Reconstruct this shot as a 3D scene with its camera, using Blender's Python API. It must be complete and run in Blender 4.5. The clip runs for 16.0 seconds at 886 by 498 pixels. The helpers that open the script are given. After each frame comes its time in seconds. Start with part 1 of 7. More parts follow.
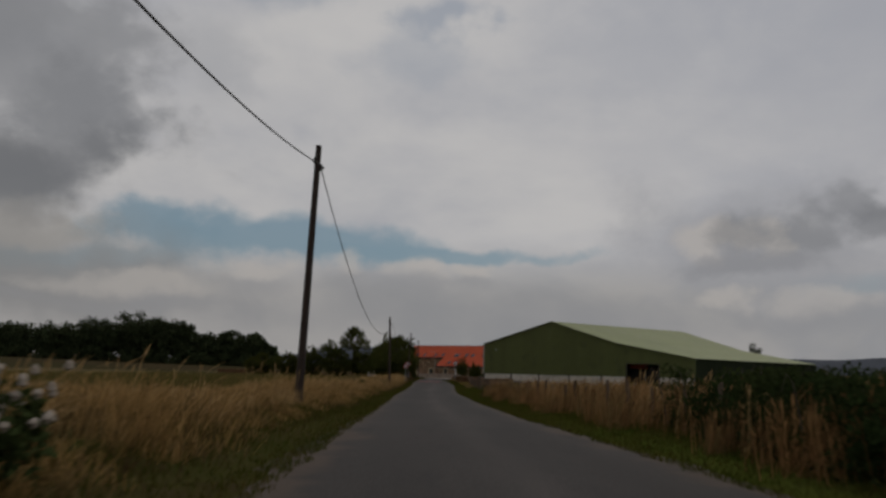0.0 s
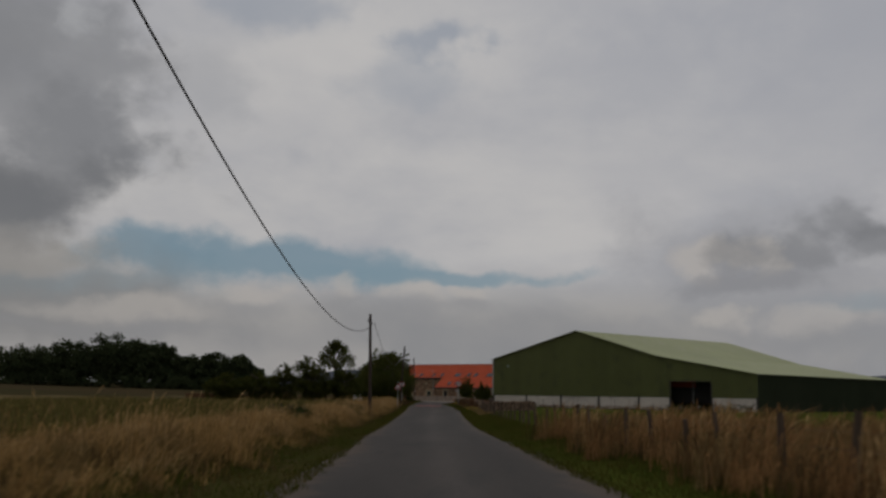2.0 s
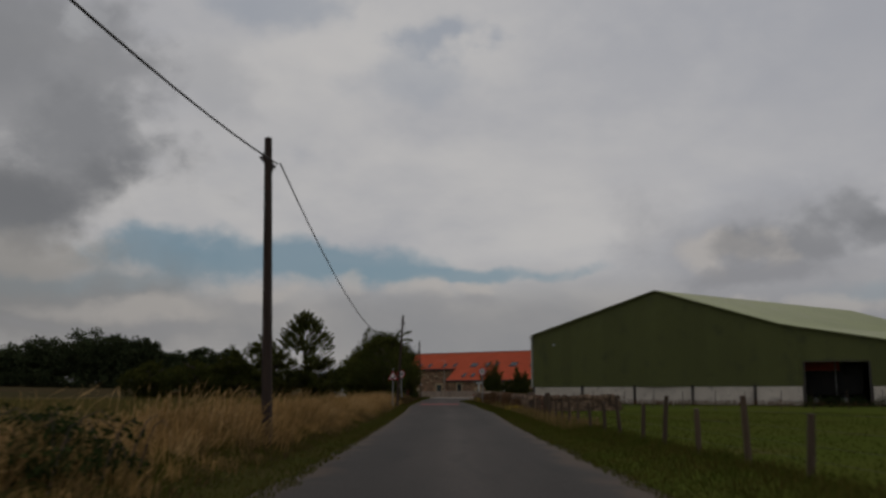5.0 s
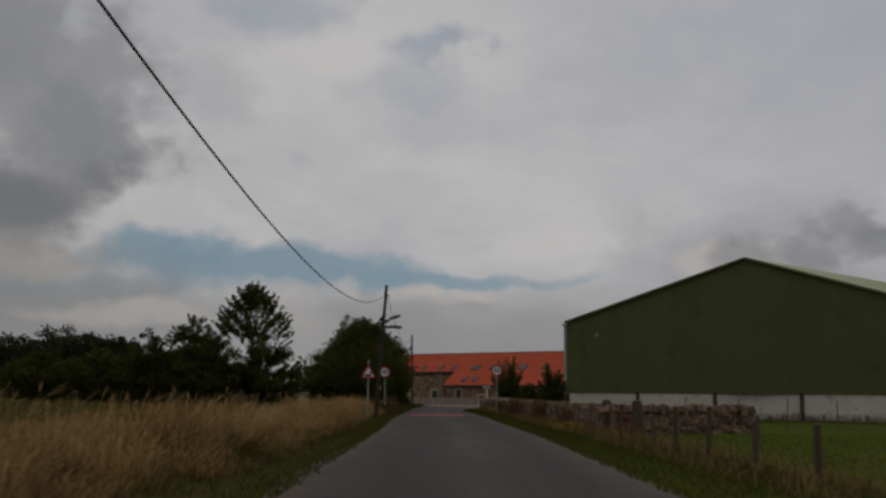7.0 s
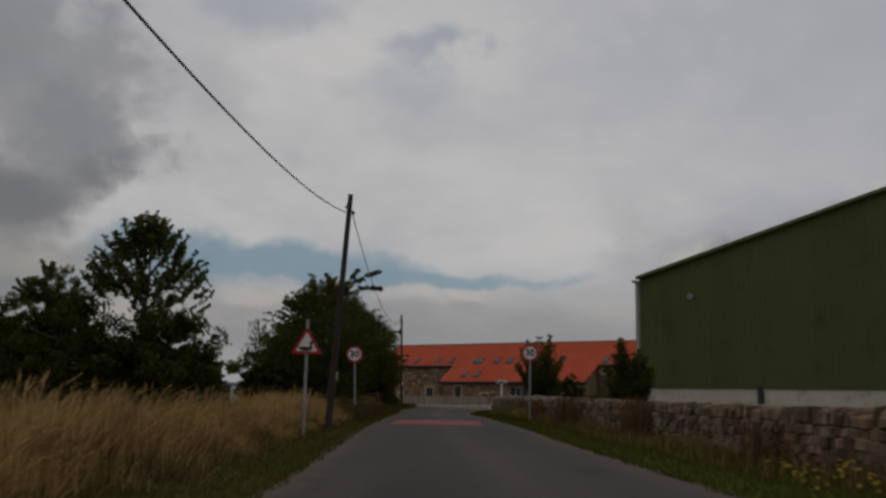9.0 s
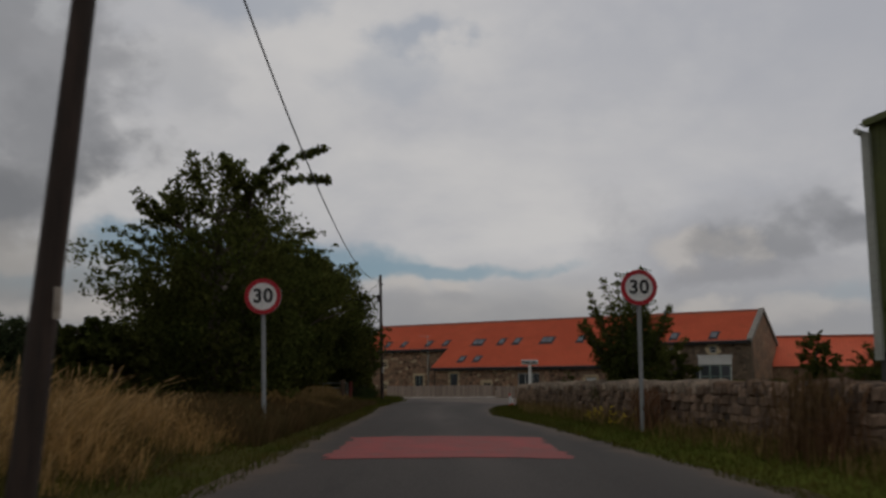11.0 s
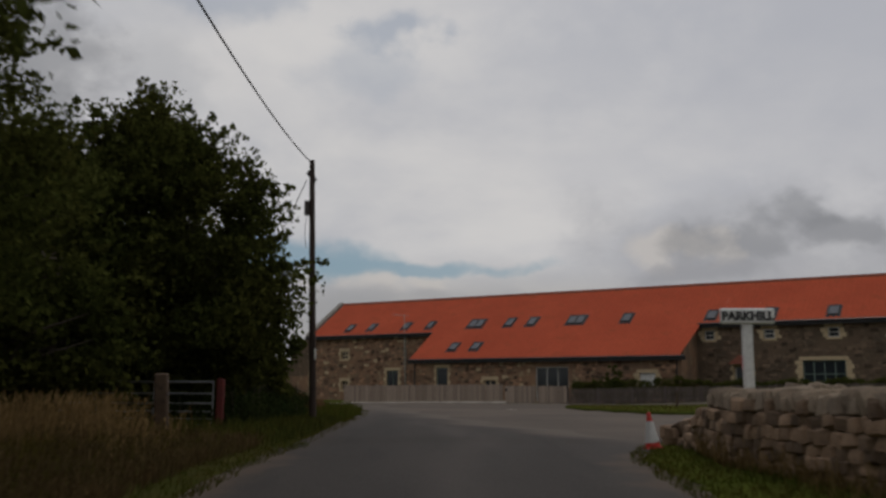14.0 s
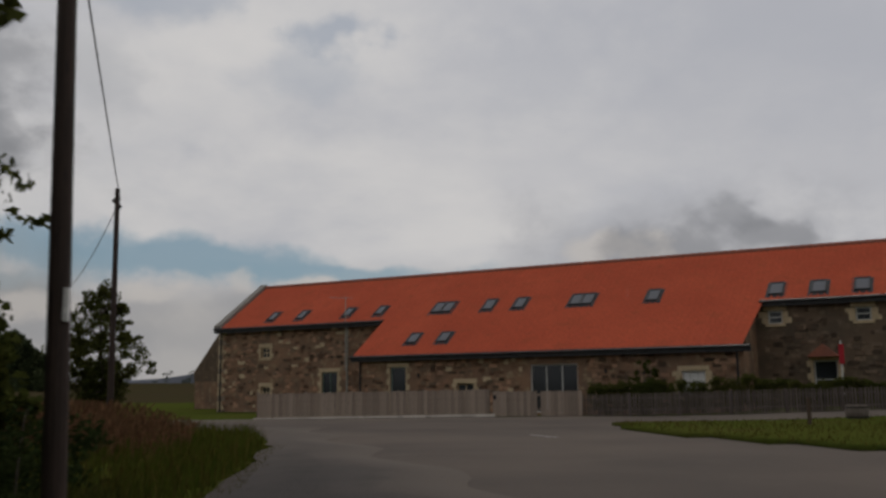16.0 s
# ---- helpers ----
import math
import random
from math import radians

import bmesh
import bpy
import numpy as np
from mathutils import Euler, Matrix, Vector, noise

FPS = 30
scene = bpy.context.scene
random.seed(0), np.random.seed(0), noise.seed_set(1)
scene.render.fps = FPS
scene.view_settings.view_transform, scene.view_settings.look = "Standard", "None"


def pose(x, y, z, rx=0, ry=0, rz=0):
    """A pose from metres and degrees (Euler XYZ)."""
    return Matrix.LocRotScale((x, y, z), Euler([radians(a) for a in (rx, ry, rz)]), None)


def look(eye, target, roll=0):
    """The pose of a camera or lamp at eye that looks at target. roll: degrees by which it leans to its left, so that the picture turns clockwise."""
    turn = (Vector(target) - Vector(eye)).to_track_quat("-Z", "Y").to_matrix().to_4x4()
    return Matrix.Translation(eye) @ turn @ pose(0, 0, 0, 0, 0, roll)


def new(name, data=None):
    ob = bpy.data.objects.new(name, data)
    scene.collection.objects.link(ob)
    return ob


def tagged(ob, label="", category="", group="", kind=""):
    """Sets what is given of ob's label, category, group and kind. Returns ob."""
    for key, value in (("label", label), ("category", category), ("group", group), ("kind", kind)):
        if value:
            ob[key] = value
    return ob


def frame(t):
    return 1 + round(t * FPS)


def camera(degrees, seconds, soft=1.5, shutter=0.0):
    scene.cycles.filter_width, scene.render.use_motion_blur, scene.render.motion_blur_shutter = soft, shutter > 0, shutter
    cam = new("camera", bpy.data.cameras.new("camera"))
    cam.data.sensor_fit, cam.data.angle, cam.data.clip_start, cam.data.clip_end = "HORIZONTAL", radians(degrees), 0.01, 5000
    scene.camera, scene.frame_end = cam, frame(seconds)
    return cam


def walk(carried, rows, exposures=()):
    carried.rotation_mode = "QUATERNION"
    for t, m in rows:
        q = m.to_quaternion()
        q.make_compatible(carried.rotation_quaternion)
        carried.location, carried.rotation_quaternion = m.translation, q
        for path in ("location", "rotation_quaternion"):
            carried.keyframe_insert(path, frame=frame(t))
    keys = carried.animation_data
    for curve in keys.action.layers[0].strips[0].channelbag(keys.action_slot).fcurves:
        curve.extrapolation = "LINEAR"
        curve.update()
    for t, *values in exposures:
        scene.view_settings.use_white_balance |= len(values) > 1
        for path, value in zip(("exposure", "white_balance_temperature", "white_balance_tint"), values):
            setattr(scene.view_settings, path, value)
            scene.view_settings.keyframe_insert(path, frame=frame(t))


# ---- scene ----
EXPOSURES = [(0, -0.04, 6620, 10), (4, -0.06, 6620, 10), (8, 0.0, 6620, 10), (11, 0.10, 6620, 10), (13.5, 0.27, 6620, 10), (16, 0.24, 6620, 10)]
cam = camera(50.4, 16.0, soft=2.8, shutter=0.25)
PATH = [
    (0, (0.976, 2.724, 0.793), (0.962, 4.706, 1.06), 1.5),
    (0.5, (0.904, 9.464, 0.829), (0.92, 11.438, 1.147), 1.3),
    (1, (0.673, 16.258, 0.83), (0.704, 18.235, 1.131), 0.8),
    (1.5, (0.456, 23.101, 0.842), (0.48, 25.078, 1.146), 0.6),
    (2, (0.36, 30.06, 0.82), (0.354, 32.035, 1.1335), 0.9),
    (2.5, (0.256, 37.014, 0.79), (0.258, 38.992, 1.085), 1.2),
    (3, (0.042, 43.868, 0.735), (0.012, 45.845, 1.035), 0.8),
    (3.5, (-0.176, 50.591, 0.659), (-0.193, 52.578, 0.888), 0.0),
    (4, (-0.248, 57.153, 0.683), (-0.272, 59.135, 0.947), 0.1),
    (6.5, (-0.906, 89.223, 0.632), (-0.919, 91.197, 0.951), -0.1),
    (7, (-1.045, 95.398, 0.648), (-1.058, 97.373, 0.969), 0.8),
    (7.5, (-1.193, 101.488, 0.628), (-1.189, 103.464, 0.937), 0.9),
    (8, (-1.332, 107.618, 0.605), (-1.31, 109.59, 0.933), 0.8),
    (8.2, (-1.364, 110.036, 0.61), (-1.346, 112.012, 0.921), 1.2),
    (10.3, (-1.889, 134.486, 0.696), (-1.914, 136.457, 1.034), 0.5),
    (10.5, (-1.881, 136.764, 0.674), (-1.844, 138.742, 0.966), -0.0),
    (11, (-1.997, 142.324, 0.7), (-1.968, 144.301, 1.0), 0.1),
    (11.5, (-2.055, 147.779, 0.746), (-2.027, 149.756, 1.049), 0.1),
    (12, (-2.109, 153.194, 0.765), (-2.082, 155.169, 1.077), 1.2),
    (12.5, (-2.254, 158.364, 0.908), (-2.212, 160.343, 1.193), 1.4),
    (13, (-2.268, 163.458, 0.977), (-2.222, 165.439, 1.248), 2.1),
    (13.5, (-2.244, 168.491, 1.021), (-2.181, 170.469, 1.311), 1.0),
    (14, (-2.195, 173.419, 1.023), (-2.114, 175.396, 1.318), 0.2),
    (14.5, (-2.183, 178.209, 1.052), (-2.11, 180.182, 1.369), 1.0),
    (15, (-2.063, 183.149, 1.106), (-1.968, 185.12, 1.429), 0.6),
    (15.5, (-2.117, 188.129, 1.157), (-1.988, 190.104, 1.44), 0.6),
    (16, (-2.267, 193.09, 1.207), (-2.059, 195.056, 1.51), -0.5),
]
walk(cam, [(t, look(eye, target, roll)) for t, eye, target, roll in PATH], EXPOSURES)

# ---- world, sun ----
def link(nt, a, b):
    nt.links.new(a, b)


world = bpy.data.worlds.new("overcast_sky")
scene.world = world
world.use_nodes = True
wn = world.node_tree
wn.nodes.clear()


def wmath(op, a, b=None, c=None, clamp=False):
    n = wn.nodes.new("ShaderNodeMath")
    n.operation, n.use_clamp = op, clamp
    for i, v in enumerate((a, b, c)):
        if v is None:
            continue
        if isinstance(v, (int, float)):
            n.inputs[i].default_value = v
        else:
            link(wn, v, n.inputs[i])
    return n.outputs[0]


def wmix(fac, a, b):
    n = wn.nodes.new("ShaderNodeMix")
    n.data_type = "RGBA"
    for sock, v in ((n.inputs[0], fac), (n.inputs[6], a), (n.inputs[7], b)):
        if isinstance(v, (int, float)):
            sock.default_value = v
        elif isinstance(v, tuple):
            sock.default_value = (*v, 1)
        else:
            link(wn, v, sock)
    return n.outputs[2]


def wnoise(vec, scale, detail=6, rough=0.55, dist=0.0):
    n = wn.nodes.new("ShaderNodeTexNoise")
    n.inputs["Scale"].default_value, n.inputs["Detail"].default_value = scale, detail
    n.inputs["Roughness"].default_value, n.inputs["Distortion"].default_value = rough, dist
    link(wn, vec, n.inputs["Vector"])
    return n.outputs[0]


def wramp(v, lo, hi):
    n = wn.nodes.new("ShaderNodeMapRange")
    n.interpolation_type = "SMOOTHSTEP"
    n.inputs[1].default_value, n.inputs[2].default_value = lo, hi
    link(wn, v, n.inputs[0])
    return n.outputs[0]


coord = wn.nodes.new("ShaderNodeTexCoord")
sep = wn.nodes.new("ShaderNodeSeparateXYZ")
link(wn, coord.outputs["Generated"], sep.inputs[0])
dx, dy, dz = sep.outputs
az = wmath("ARCTAN2", dx, dy)
el = wmath("ARCSINE", dz)
# cloud sheet seen in perspective: the noise lies on a flat layer overhead
lift = wmath("ADD", wmath("MAXIMUM", dz, 0.0), 0.30)
flat = wn.nodes.new("ShaderNodeCombineXYZ")
link(wn, wmath("DIVIDE", dx, lift), flat.inputs[0])
link(wn, wmath("DIVIDE", dy, lift), flat.inputs[1])
ang = wn.nodes.new("ShaderNodeCombineXYZ")
link(wn, az, ang.inputs[0])
link(wn, wmath("MULTIPLY", el, 1.3), ang.inputs[1])
billow = wnoise(flat.outputs[0], 1.35, 8, 0.56, 0.12)
wisp = wnoise(ang.outputs[0], 5.5, 6, 0.5, 0.3)
puff = wnoise(ang.outputs[0], 13.0, 4, 0.5)
curl = wnoise(ang.outputs[0], 32.0, 5, 0.6, 0.3)


drift = wn.nodes.new("ShaderNodeTexNoise")
drift.inputs["Scale"].default_value, drift.inputs["Detail"].default_value, drift.inputs["Roughness"].default_value = 8.0, 6, 0.55
link(wn, ang.outputs[0], drift.inputs["Vector"])
drift_sep = wn.nodes.new("ShaderNodeSeparateColor")
link(wn, drift.outputs["Color"], drift_sep.inputs[0])
az_w = wmath("ADD", az, wmath("MULTIPLY", wmath("SUBTRACT", drift_sep.outputs[0], 0.5), 0.22))
el_w = wmath("ADD", el, wmath("MULTIPLY", wmath("SUBTRACT", drift_sep.outputs[1], 0.5), 0.075))
fray = wmath("ADD", wmath("MULTIPLY", wmath("SUBTRACT", wisp, 0.5), 1.5), wmath("ADD", wmath("MULTIPLY", wmath("SUBTRACT", puff, 0.5), 1.3), wmath("MULTIPLY", wmath("SUBTRACT", curl, 0.5), 0.6)))


def cloud_mask(a, e, ra, re, ragged=1.0, soft=(1.35, 0.35)):
    """A ragged patch of sky round azimuth a and height e (radians)."""
    p = wmath("DIVIDE", wmath("SUBTRACT", az_w, a), ra)
    q = wmath("DIVIDE", wmath("SUBTRACT", el_w, e), re)
    d = wmath("SQRT", wmath("ADD", wmath("MULTIPLY", p, p), wmath("MULTIPLY", q, q)))
    d = wmath("ADD", d, wmath("MULTIPLY", fray, ragged))
    n = wn.nodes.new("ShaderNodeMapRange")
    n.interpolation_type = "SMOOTHSTEP"
    n.inputs[1].default_value, n.inputs[2].default_value = soft[0] + 0.15, soft[1] - 0.15
    n.inputs[3].default_value, n.inputs[4].default_value = 0.0, 1.0
    link(wn, d, n.inputs[0])
    return n.outputs[0]


SUN_EL, SUN_AZ = 48, 28
nishita = wn.nodes.new("ShaderNodeTexSky")
nishita.sky_type, nishita.sun_disc = "NISHITA", False
nishita.sun_elevation, nishita.sun_rotation = radians(SUN_EL), radians(SUN_AZ)
scaled = wn.nodes.new("ShaderNodeVectorMath")
scaled.operation = "SCALE"
scaled.inputs["Scale"].default_value = 0.06
link(wn, nishita.outputs[0], scaled.inputs[0])
blue = scaled.outputs[0]
def cloud(colour, amount, a, e, ra, re, ragged=0.6, soft=(1.2, 0.7)):
    """Lays one cloud or gap of a colour over the sky so far."""
    global sky
    sky = wmix(wmath("MULTIPLY", cloud_mask(a, e, ra, re, ragged, soft), amount), sky, colour)


veil = wmix(wramp(billow, 0.36, 0.62), (0.385, 0.394, 0.425), (0.500, 0.496, 0.500))
low = wmix(wramp(wisp, 0.38, 0.62), (0.268, 0.273, 0.285), (0.345, 0.338, 0.335))
sky = wmix(wramp(el, 0.15, 0.08), veil, low)
GREY, DARK, BLUE_GREY, CREAM, WHITE = (0.235, 0.240, 0.258), (0.158, 0.165, 0.178), (0.275, 0.310, 0.370), (0.445, 0.420, 0.398), (0.530, 0.522, 0.520)
blue_soft = wmix(0.8, blue, (0.165, 0.250, 0.310))
# thin veil towards the right, streaks and gaps overhead
cloud((0.325, 0.338, 0.380), 0.62, 0.46, 0.32, 0.26, 0.26, 0.75, (1.3, 0.3))
cloud((0.335, 0.350, 0.395), 0.40, 0.22, 0.44, 0.30, 0.07, 1.15, (1.3, 0.4))
cloud(WHITE, 0.50, -0.13, 0.365, 0.10, 0.026, 1.05, (1.3, 0.5))
cloud(WHITE, 0.40, -0.19, 0.300, 0.15, 0.060, 1.15, (1.3, 0.4))
cloud(WHITE, 0.35, 0.12, 0.230, 0.24, 0.060, 1.05, (1.3, 0.3))
cloud(BLUE_GREY, 0.75, -0.010, 0.368, 0.048, 0.018, 0.95, (1.25, 0.55))
cloud(BLUE_GREY, 0.42, -0.050, 0.335, 0.065, 0.022, 1.15, (1.3, 0.4))
cloud(BLUE_GREY, 0.62, -0.20, 0.405, 0.075, 0.030, 1.05, (1.25, 0.5))
cloud((0.33, 0.34, 0.365), 0.50, -0.245, 0.325, 0.055, 0.038, 1.15, (1.3, 0.4))
# the dark bank of cloud to the left
cloud((0.225, 0.232, 0.250), 0.78, -0.450, 0.310, 0.125, 0.125, 0.80, (1.12, 0.72))
cloud((0.215, 0.222, 0.238), 0.80, -0.395, 0.235, 0.095, 0.055, 0.85, (1.15, 0.65))
cloud(DARK, 0.70, -0.360, 0.225, 0.050, 0.026, 0.95, (1.25, 0.4))
cloud((0.195, 0.200, 0.212), 0.85, -0.470, 0.192, 0.150, 0.042, 0.8, (1.2, 0.5))
cloud(DARK, 0.75, -0.450, 0.190, 0.075, 0.030, 0.95, (1.25, 0.4))
cloud(DARK, 0.28, -0.460, 0.330, 0.060, 0.060, 1.05, (1.3, 0.3))
cloud((0.40, 0.41, 0.43), 0.60, -0.400, 0.372, 0.020, 0.022, 0.95, (1.25, 0.5))
# blue gap under the veil
cloud(blue_soft, 0.88, -0.285, 0.140, 0.070, 0.034, 0.70, (1.12, 0.70))
cloud(blue_soft, 0.92, -0.160, 0.134, 0.150, 0.026, 0.70, (1.12, 0.65))
cloud(blue_soft, 0.85, -0.020, 0.126, 0.150, 0.0105, 0.75, (1.15, 0.6))
cloud(blue_soft, 0.55, -0.370, 0.108, 0.150, 0.013, 0.75, (1.2, 0.5))
cloud(blue_soft, 0.45, 0.470, 0.094, 0.100, 0.012, 0.75, (1.2, 0.5))
# pale cloud low on the left, grey beneath
cloud((0.205, 0.212, 0.214), 0.65, -0.47, 0.105, 0.20, 0.055, 0.6, (1.3, 0.4))
cloud((0.300, 0.288, 0.275), 0.70, -0.440, 0.138, 0.105, 0.020, 0.85, (1.15, 0.6))
cloud((0.255, 0.250, 0.248), 0.60, -0.415, 0.157, 0.045, 0.012, 0.95, (1.25, 0.4))
cloud((0.235, 0.236, 0.240), 0.75, -0.42, 0.075, 0.22, 0.034, 0.85, (1.3, 0.4))
# grey heap to the right with a lit shoulder
cloud((0.285, 0.290, 0.312), 0.70, 0.370, 0.140, 0.170, 0.060, 0.95, (1.25, 0.4))
cloud(CREAM, 0.65, 0.290, 0.142, 0.034, 0.024, 0.95, (1.15, 0.6))
cloud(DARK, 0.52, 0.352, 0.152, 0.052, 0.025, 0.80, (1.12, 0.6))
cloud(DARK, 0.46, 0.412, 0.172, 0.034, 0.020, 0.85, (1.12, 0.6))
cloud(DARK, 0.55, 0.448, 0.150, 0.040, 0.021, 0.85, (1.12, 0.6))
cloud(GREY, 0.70, 0.310, 0.117, 0.070, 0.011, 0.85, (1.2, 0.5))
# low heaped clouds along the skyline
for a, e, ra, re in ((-0.116, 0.112, 0.024, 0.016), (-0.030, 0.108, 0.034, 0.014), (0.028, 0.107, 0.028, 0.011), (0.290, 0.086, 0.028, 0.012), (0.385, 0.080, 0.058, 0.013), (-0.20, 0.104, 0.045, 0.012), (-0.33, 0.085, 0.09, 0.012)):
    cloud(CREAM, 0.55, a, e, ra, re, 0.6, (1.12, 0.55))
    cloud((0.270, 0.273, 0.285), 0.55, a + 0.004, e - re * 1.25, ra * 1.15, re * 0.8, 0.5, (1.25, 0.4))
cloud((0.262, 0.266, 0.278), 0.55, 0.02, 0.062, 0.40, 0.022, 0.75, (1.3, 0.3))
# overcast: brightest round the veiled sun, dimmer away from it
sx, sy, sz = math.cos(radians(SUN_EL)) * math.sin(radians(SUN_AZ)), math.cos(radians(SUN_EL)) * math.cos(radians(SUN_AZ)), math.sin(radians(SUN_EL))
facing = wmath("ADD", wmath("ADD", wmath("MULTIPLY", dx, sx), wmath("MULTIPLY", dy, sy)), wmath("MULTIPLY", dz, sz))
glow = wn.nodes.new("ShaderNodeMapRange")
glow.inputs[1].default_value, glow.inputs[2].default_value = -0.3, 0.85
glow.inputs[3].default_value, glow.inputs[4].default_value = 0.70, 0.99
link(wn, facing, glow.inputs[0])
lobe = wn.nodes.new("ShaderNodeVectorMath")
lobe.operation = "SCALE"
link(wn, sky, lobe.inputs[0])
link(wn, glow.outputs[0], lobe.inputs["Scale"])
sky = lobe.outputs[0]
background = wn.nodes.new("ShaderNodeBackground")
background.inputs[1].default_value = 1.0
link(wn, sky, background.inputs[0])
out = wn.nodes.new("ShaderNodeOutputWorld")
link(wn, background.outputs[0], out.inputs[0])

sun = new("sun", bpy.data.lights.new("sun", "SUN"))
sun.data.energy, sun.data.angle, sun.data.color = 0.5, radians(14), (1.0, 0.94, 0.86)
sun.matrix_world = look((0, 0, 0), (-math.cos(radians(SUN_EL)) * math.sin(radians(SUN_AZ)), -math.cos(radians(SUN_EL)) * math.cos(radians(SUN_AZ)), -math.sin(radians(SUN_EL))))

# ---- materials ----
def material(name, c1, c2, rough=0.8, scale=1.0, fine=20.0, bump=0.3, dist=0.01, c3=None, patch=0.5, metal=0.0, island=0.0, single=0.0, spec=0.3, stretch=None):
    """Two colours mixed by coarse noise, a third by stains, fine grain in the relief; island and single vary it from piece to piece."""
    m = bpy.data.materials.new(name)
    m.use_nodes = True
    nt = m.node_tree
    bs = nt.nodes["Principled BSDF"]
    bs.inputs["Metallic"].default_value = metal
    bs.inputs["Specular IOR Level"].default_value = spec
    tc = nt.nodes.new("ShaderNodeTexCoord")
    vec = tc.outputs["Object"]
    if stretch:
        mp = nt.nodes.new("ShaderNodeMapping")
        mp.inputs["Scale"].default_value = stretch
        link(nt, vec, mp.inputs[0])
        vec = mp.outputs[0]

    def noise_at(s, detail=5):
        n = nt.nodes.new("ShaderNodeTexNoise")
        n.inputs["Scale"].default_value, n.inputs["Detail"].default_value = s, detail
        link(nt, vec, n.inputs["Vector"])
        return n.outputs[0]

    def ramp(v, lo, hi):
        n = nt.nodes.new("ShaderNodeMapRange")
        n.inputs[1].default_value, n.inputs[2].default_value = lo, hi
        link(nt, v, n.inputs[0])
        return n.outputs[0]

    def mix(f, a, b):
        n = nt.nodes.new("ShaderNodeMix")
        n.data_type = "RGBA"
        for sock, v in ((n.inputs[0], f), (n.inputs[6], a), (n.inputs[7], b)):
            if isinstance(v, (int, float)):
                sock.default_value = v
            elif isinstance(v, tuple):
                sock.default_value = (*v, 1)
            else:
                link(nt, v, sock)
        return n.outputs[2]

    coarse, grain = noise_at(scale), noise_at(fine, 4)
    col = mix(ramp(coarse, 0.35, 0.65), c1, c2)
    if c3:
        col = mix(ramp(noise_at(scale * 3.1 + 0.01, 6), 0.55, 0.75), col, c3)
    col = mix(ramp(grain, 0.3, 0.7), col, mix(0.25, col, (0.02, 0.02, 0.02)))
    vary = None
    if island:
        g = nt.nodes.new("ShaderNodeNewGeometry")
        vary, amount = g.outputs["Random Per Island"], island
    elif single:
        g = nt.nodes.new("ShaderNodeObjectInfo")
        vary, amount = g.outputs["Random"], single
    if vary is not None:
        hs = nt.nodes.new("ShaderNodeHueSaturation")
        mr = nt.nodes.new("ShaderNodeMapRange")
        mr.inputs[3].default_value, mr.inputs[4].default_value = 1 - amount, 1 + amount
        link(nt, vary, mr.inputs[0])
        link(nt, mr.outputs[0], hs.inputs["Value"])
        link(nt, col, hs.inputs["Color"])
        col = hs.outputs[0]
    link(nt, col, bs.inputs["Base Color"])
    mr = nt.nodes.new("ShaderNodeMapRange")
    mr.inputs[3].default_value, mr.inputs[4].default_value = max(rough - 0.12, 0.03), min(rough + 0.1, 1)
    link(nt, grain, mr.inputs[0])
    link(nt, mr.outputs[0], bs.inputs["Roughness"])
    if bump:
        bp = nt.nodes.new("ShaderNodeBump")
        bp.inputs["Strength"].default_value, bp.inputs["Distance"].default_value = bump, dist
        link(nt, grain, bp.inputs["Height"])
        link(nt, bp.outputs[0], bs.inputs["Normal"])
    return m


def leaf_material(name, c1, c2, thin=0.25, vary=0.4):
    m = material(name, c1, c2, 0.95, 0.6, 9.0, 0, island=vary, spec=0.0)
    nt = m.node_tree
    bs = nt.nodes["Principled BSDF"]
    tr = nt.nodes.new("ShaderNodeBsdfTranslucent")
    src = bs.inputs["Base Color"].links[0].from_socket
    link(nt, src, tr.inputs[0])
    mx = nt.nodes.new("ShaderNodeMixShader")
    mx.inputs[0].default_value = thin
    link(nt, bs.outputs[0], mx.inputs[1])
    link(nt, tr.outputs[0], mx.inputs[2])
    link(nt, mx.outputs[0], nt.nodes["Material Output"].inputs[0])
    return m


def glass_material(name, tint=(0.03, 0.035, 0.04), rough=0.08):
    m = bpy.data.materials.new(name)
    m.use_nodes = True
    bs = m.node_tree.nodes["Principled BSDF"]
    bs.inputs["Base Color"].default_value = (*tint, 1)
    bs.inputs["Roughness"].default_value = rough
    bs.inputs["Specular IOR Level"].default_value = 0.6
    return m


M_ASPHALT = material("asphalt", (0.028, 0.0235, 0.0215), (0.043, 0.036, 0.0325), 0.88, 0.55, 45, 0.6, 0.006, (0.022, 0.019, 0.018), stretch=(1, 0.14, 1), spec=0.2)


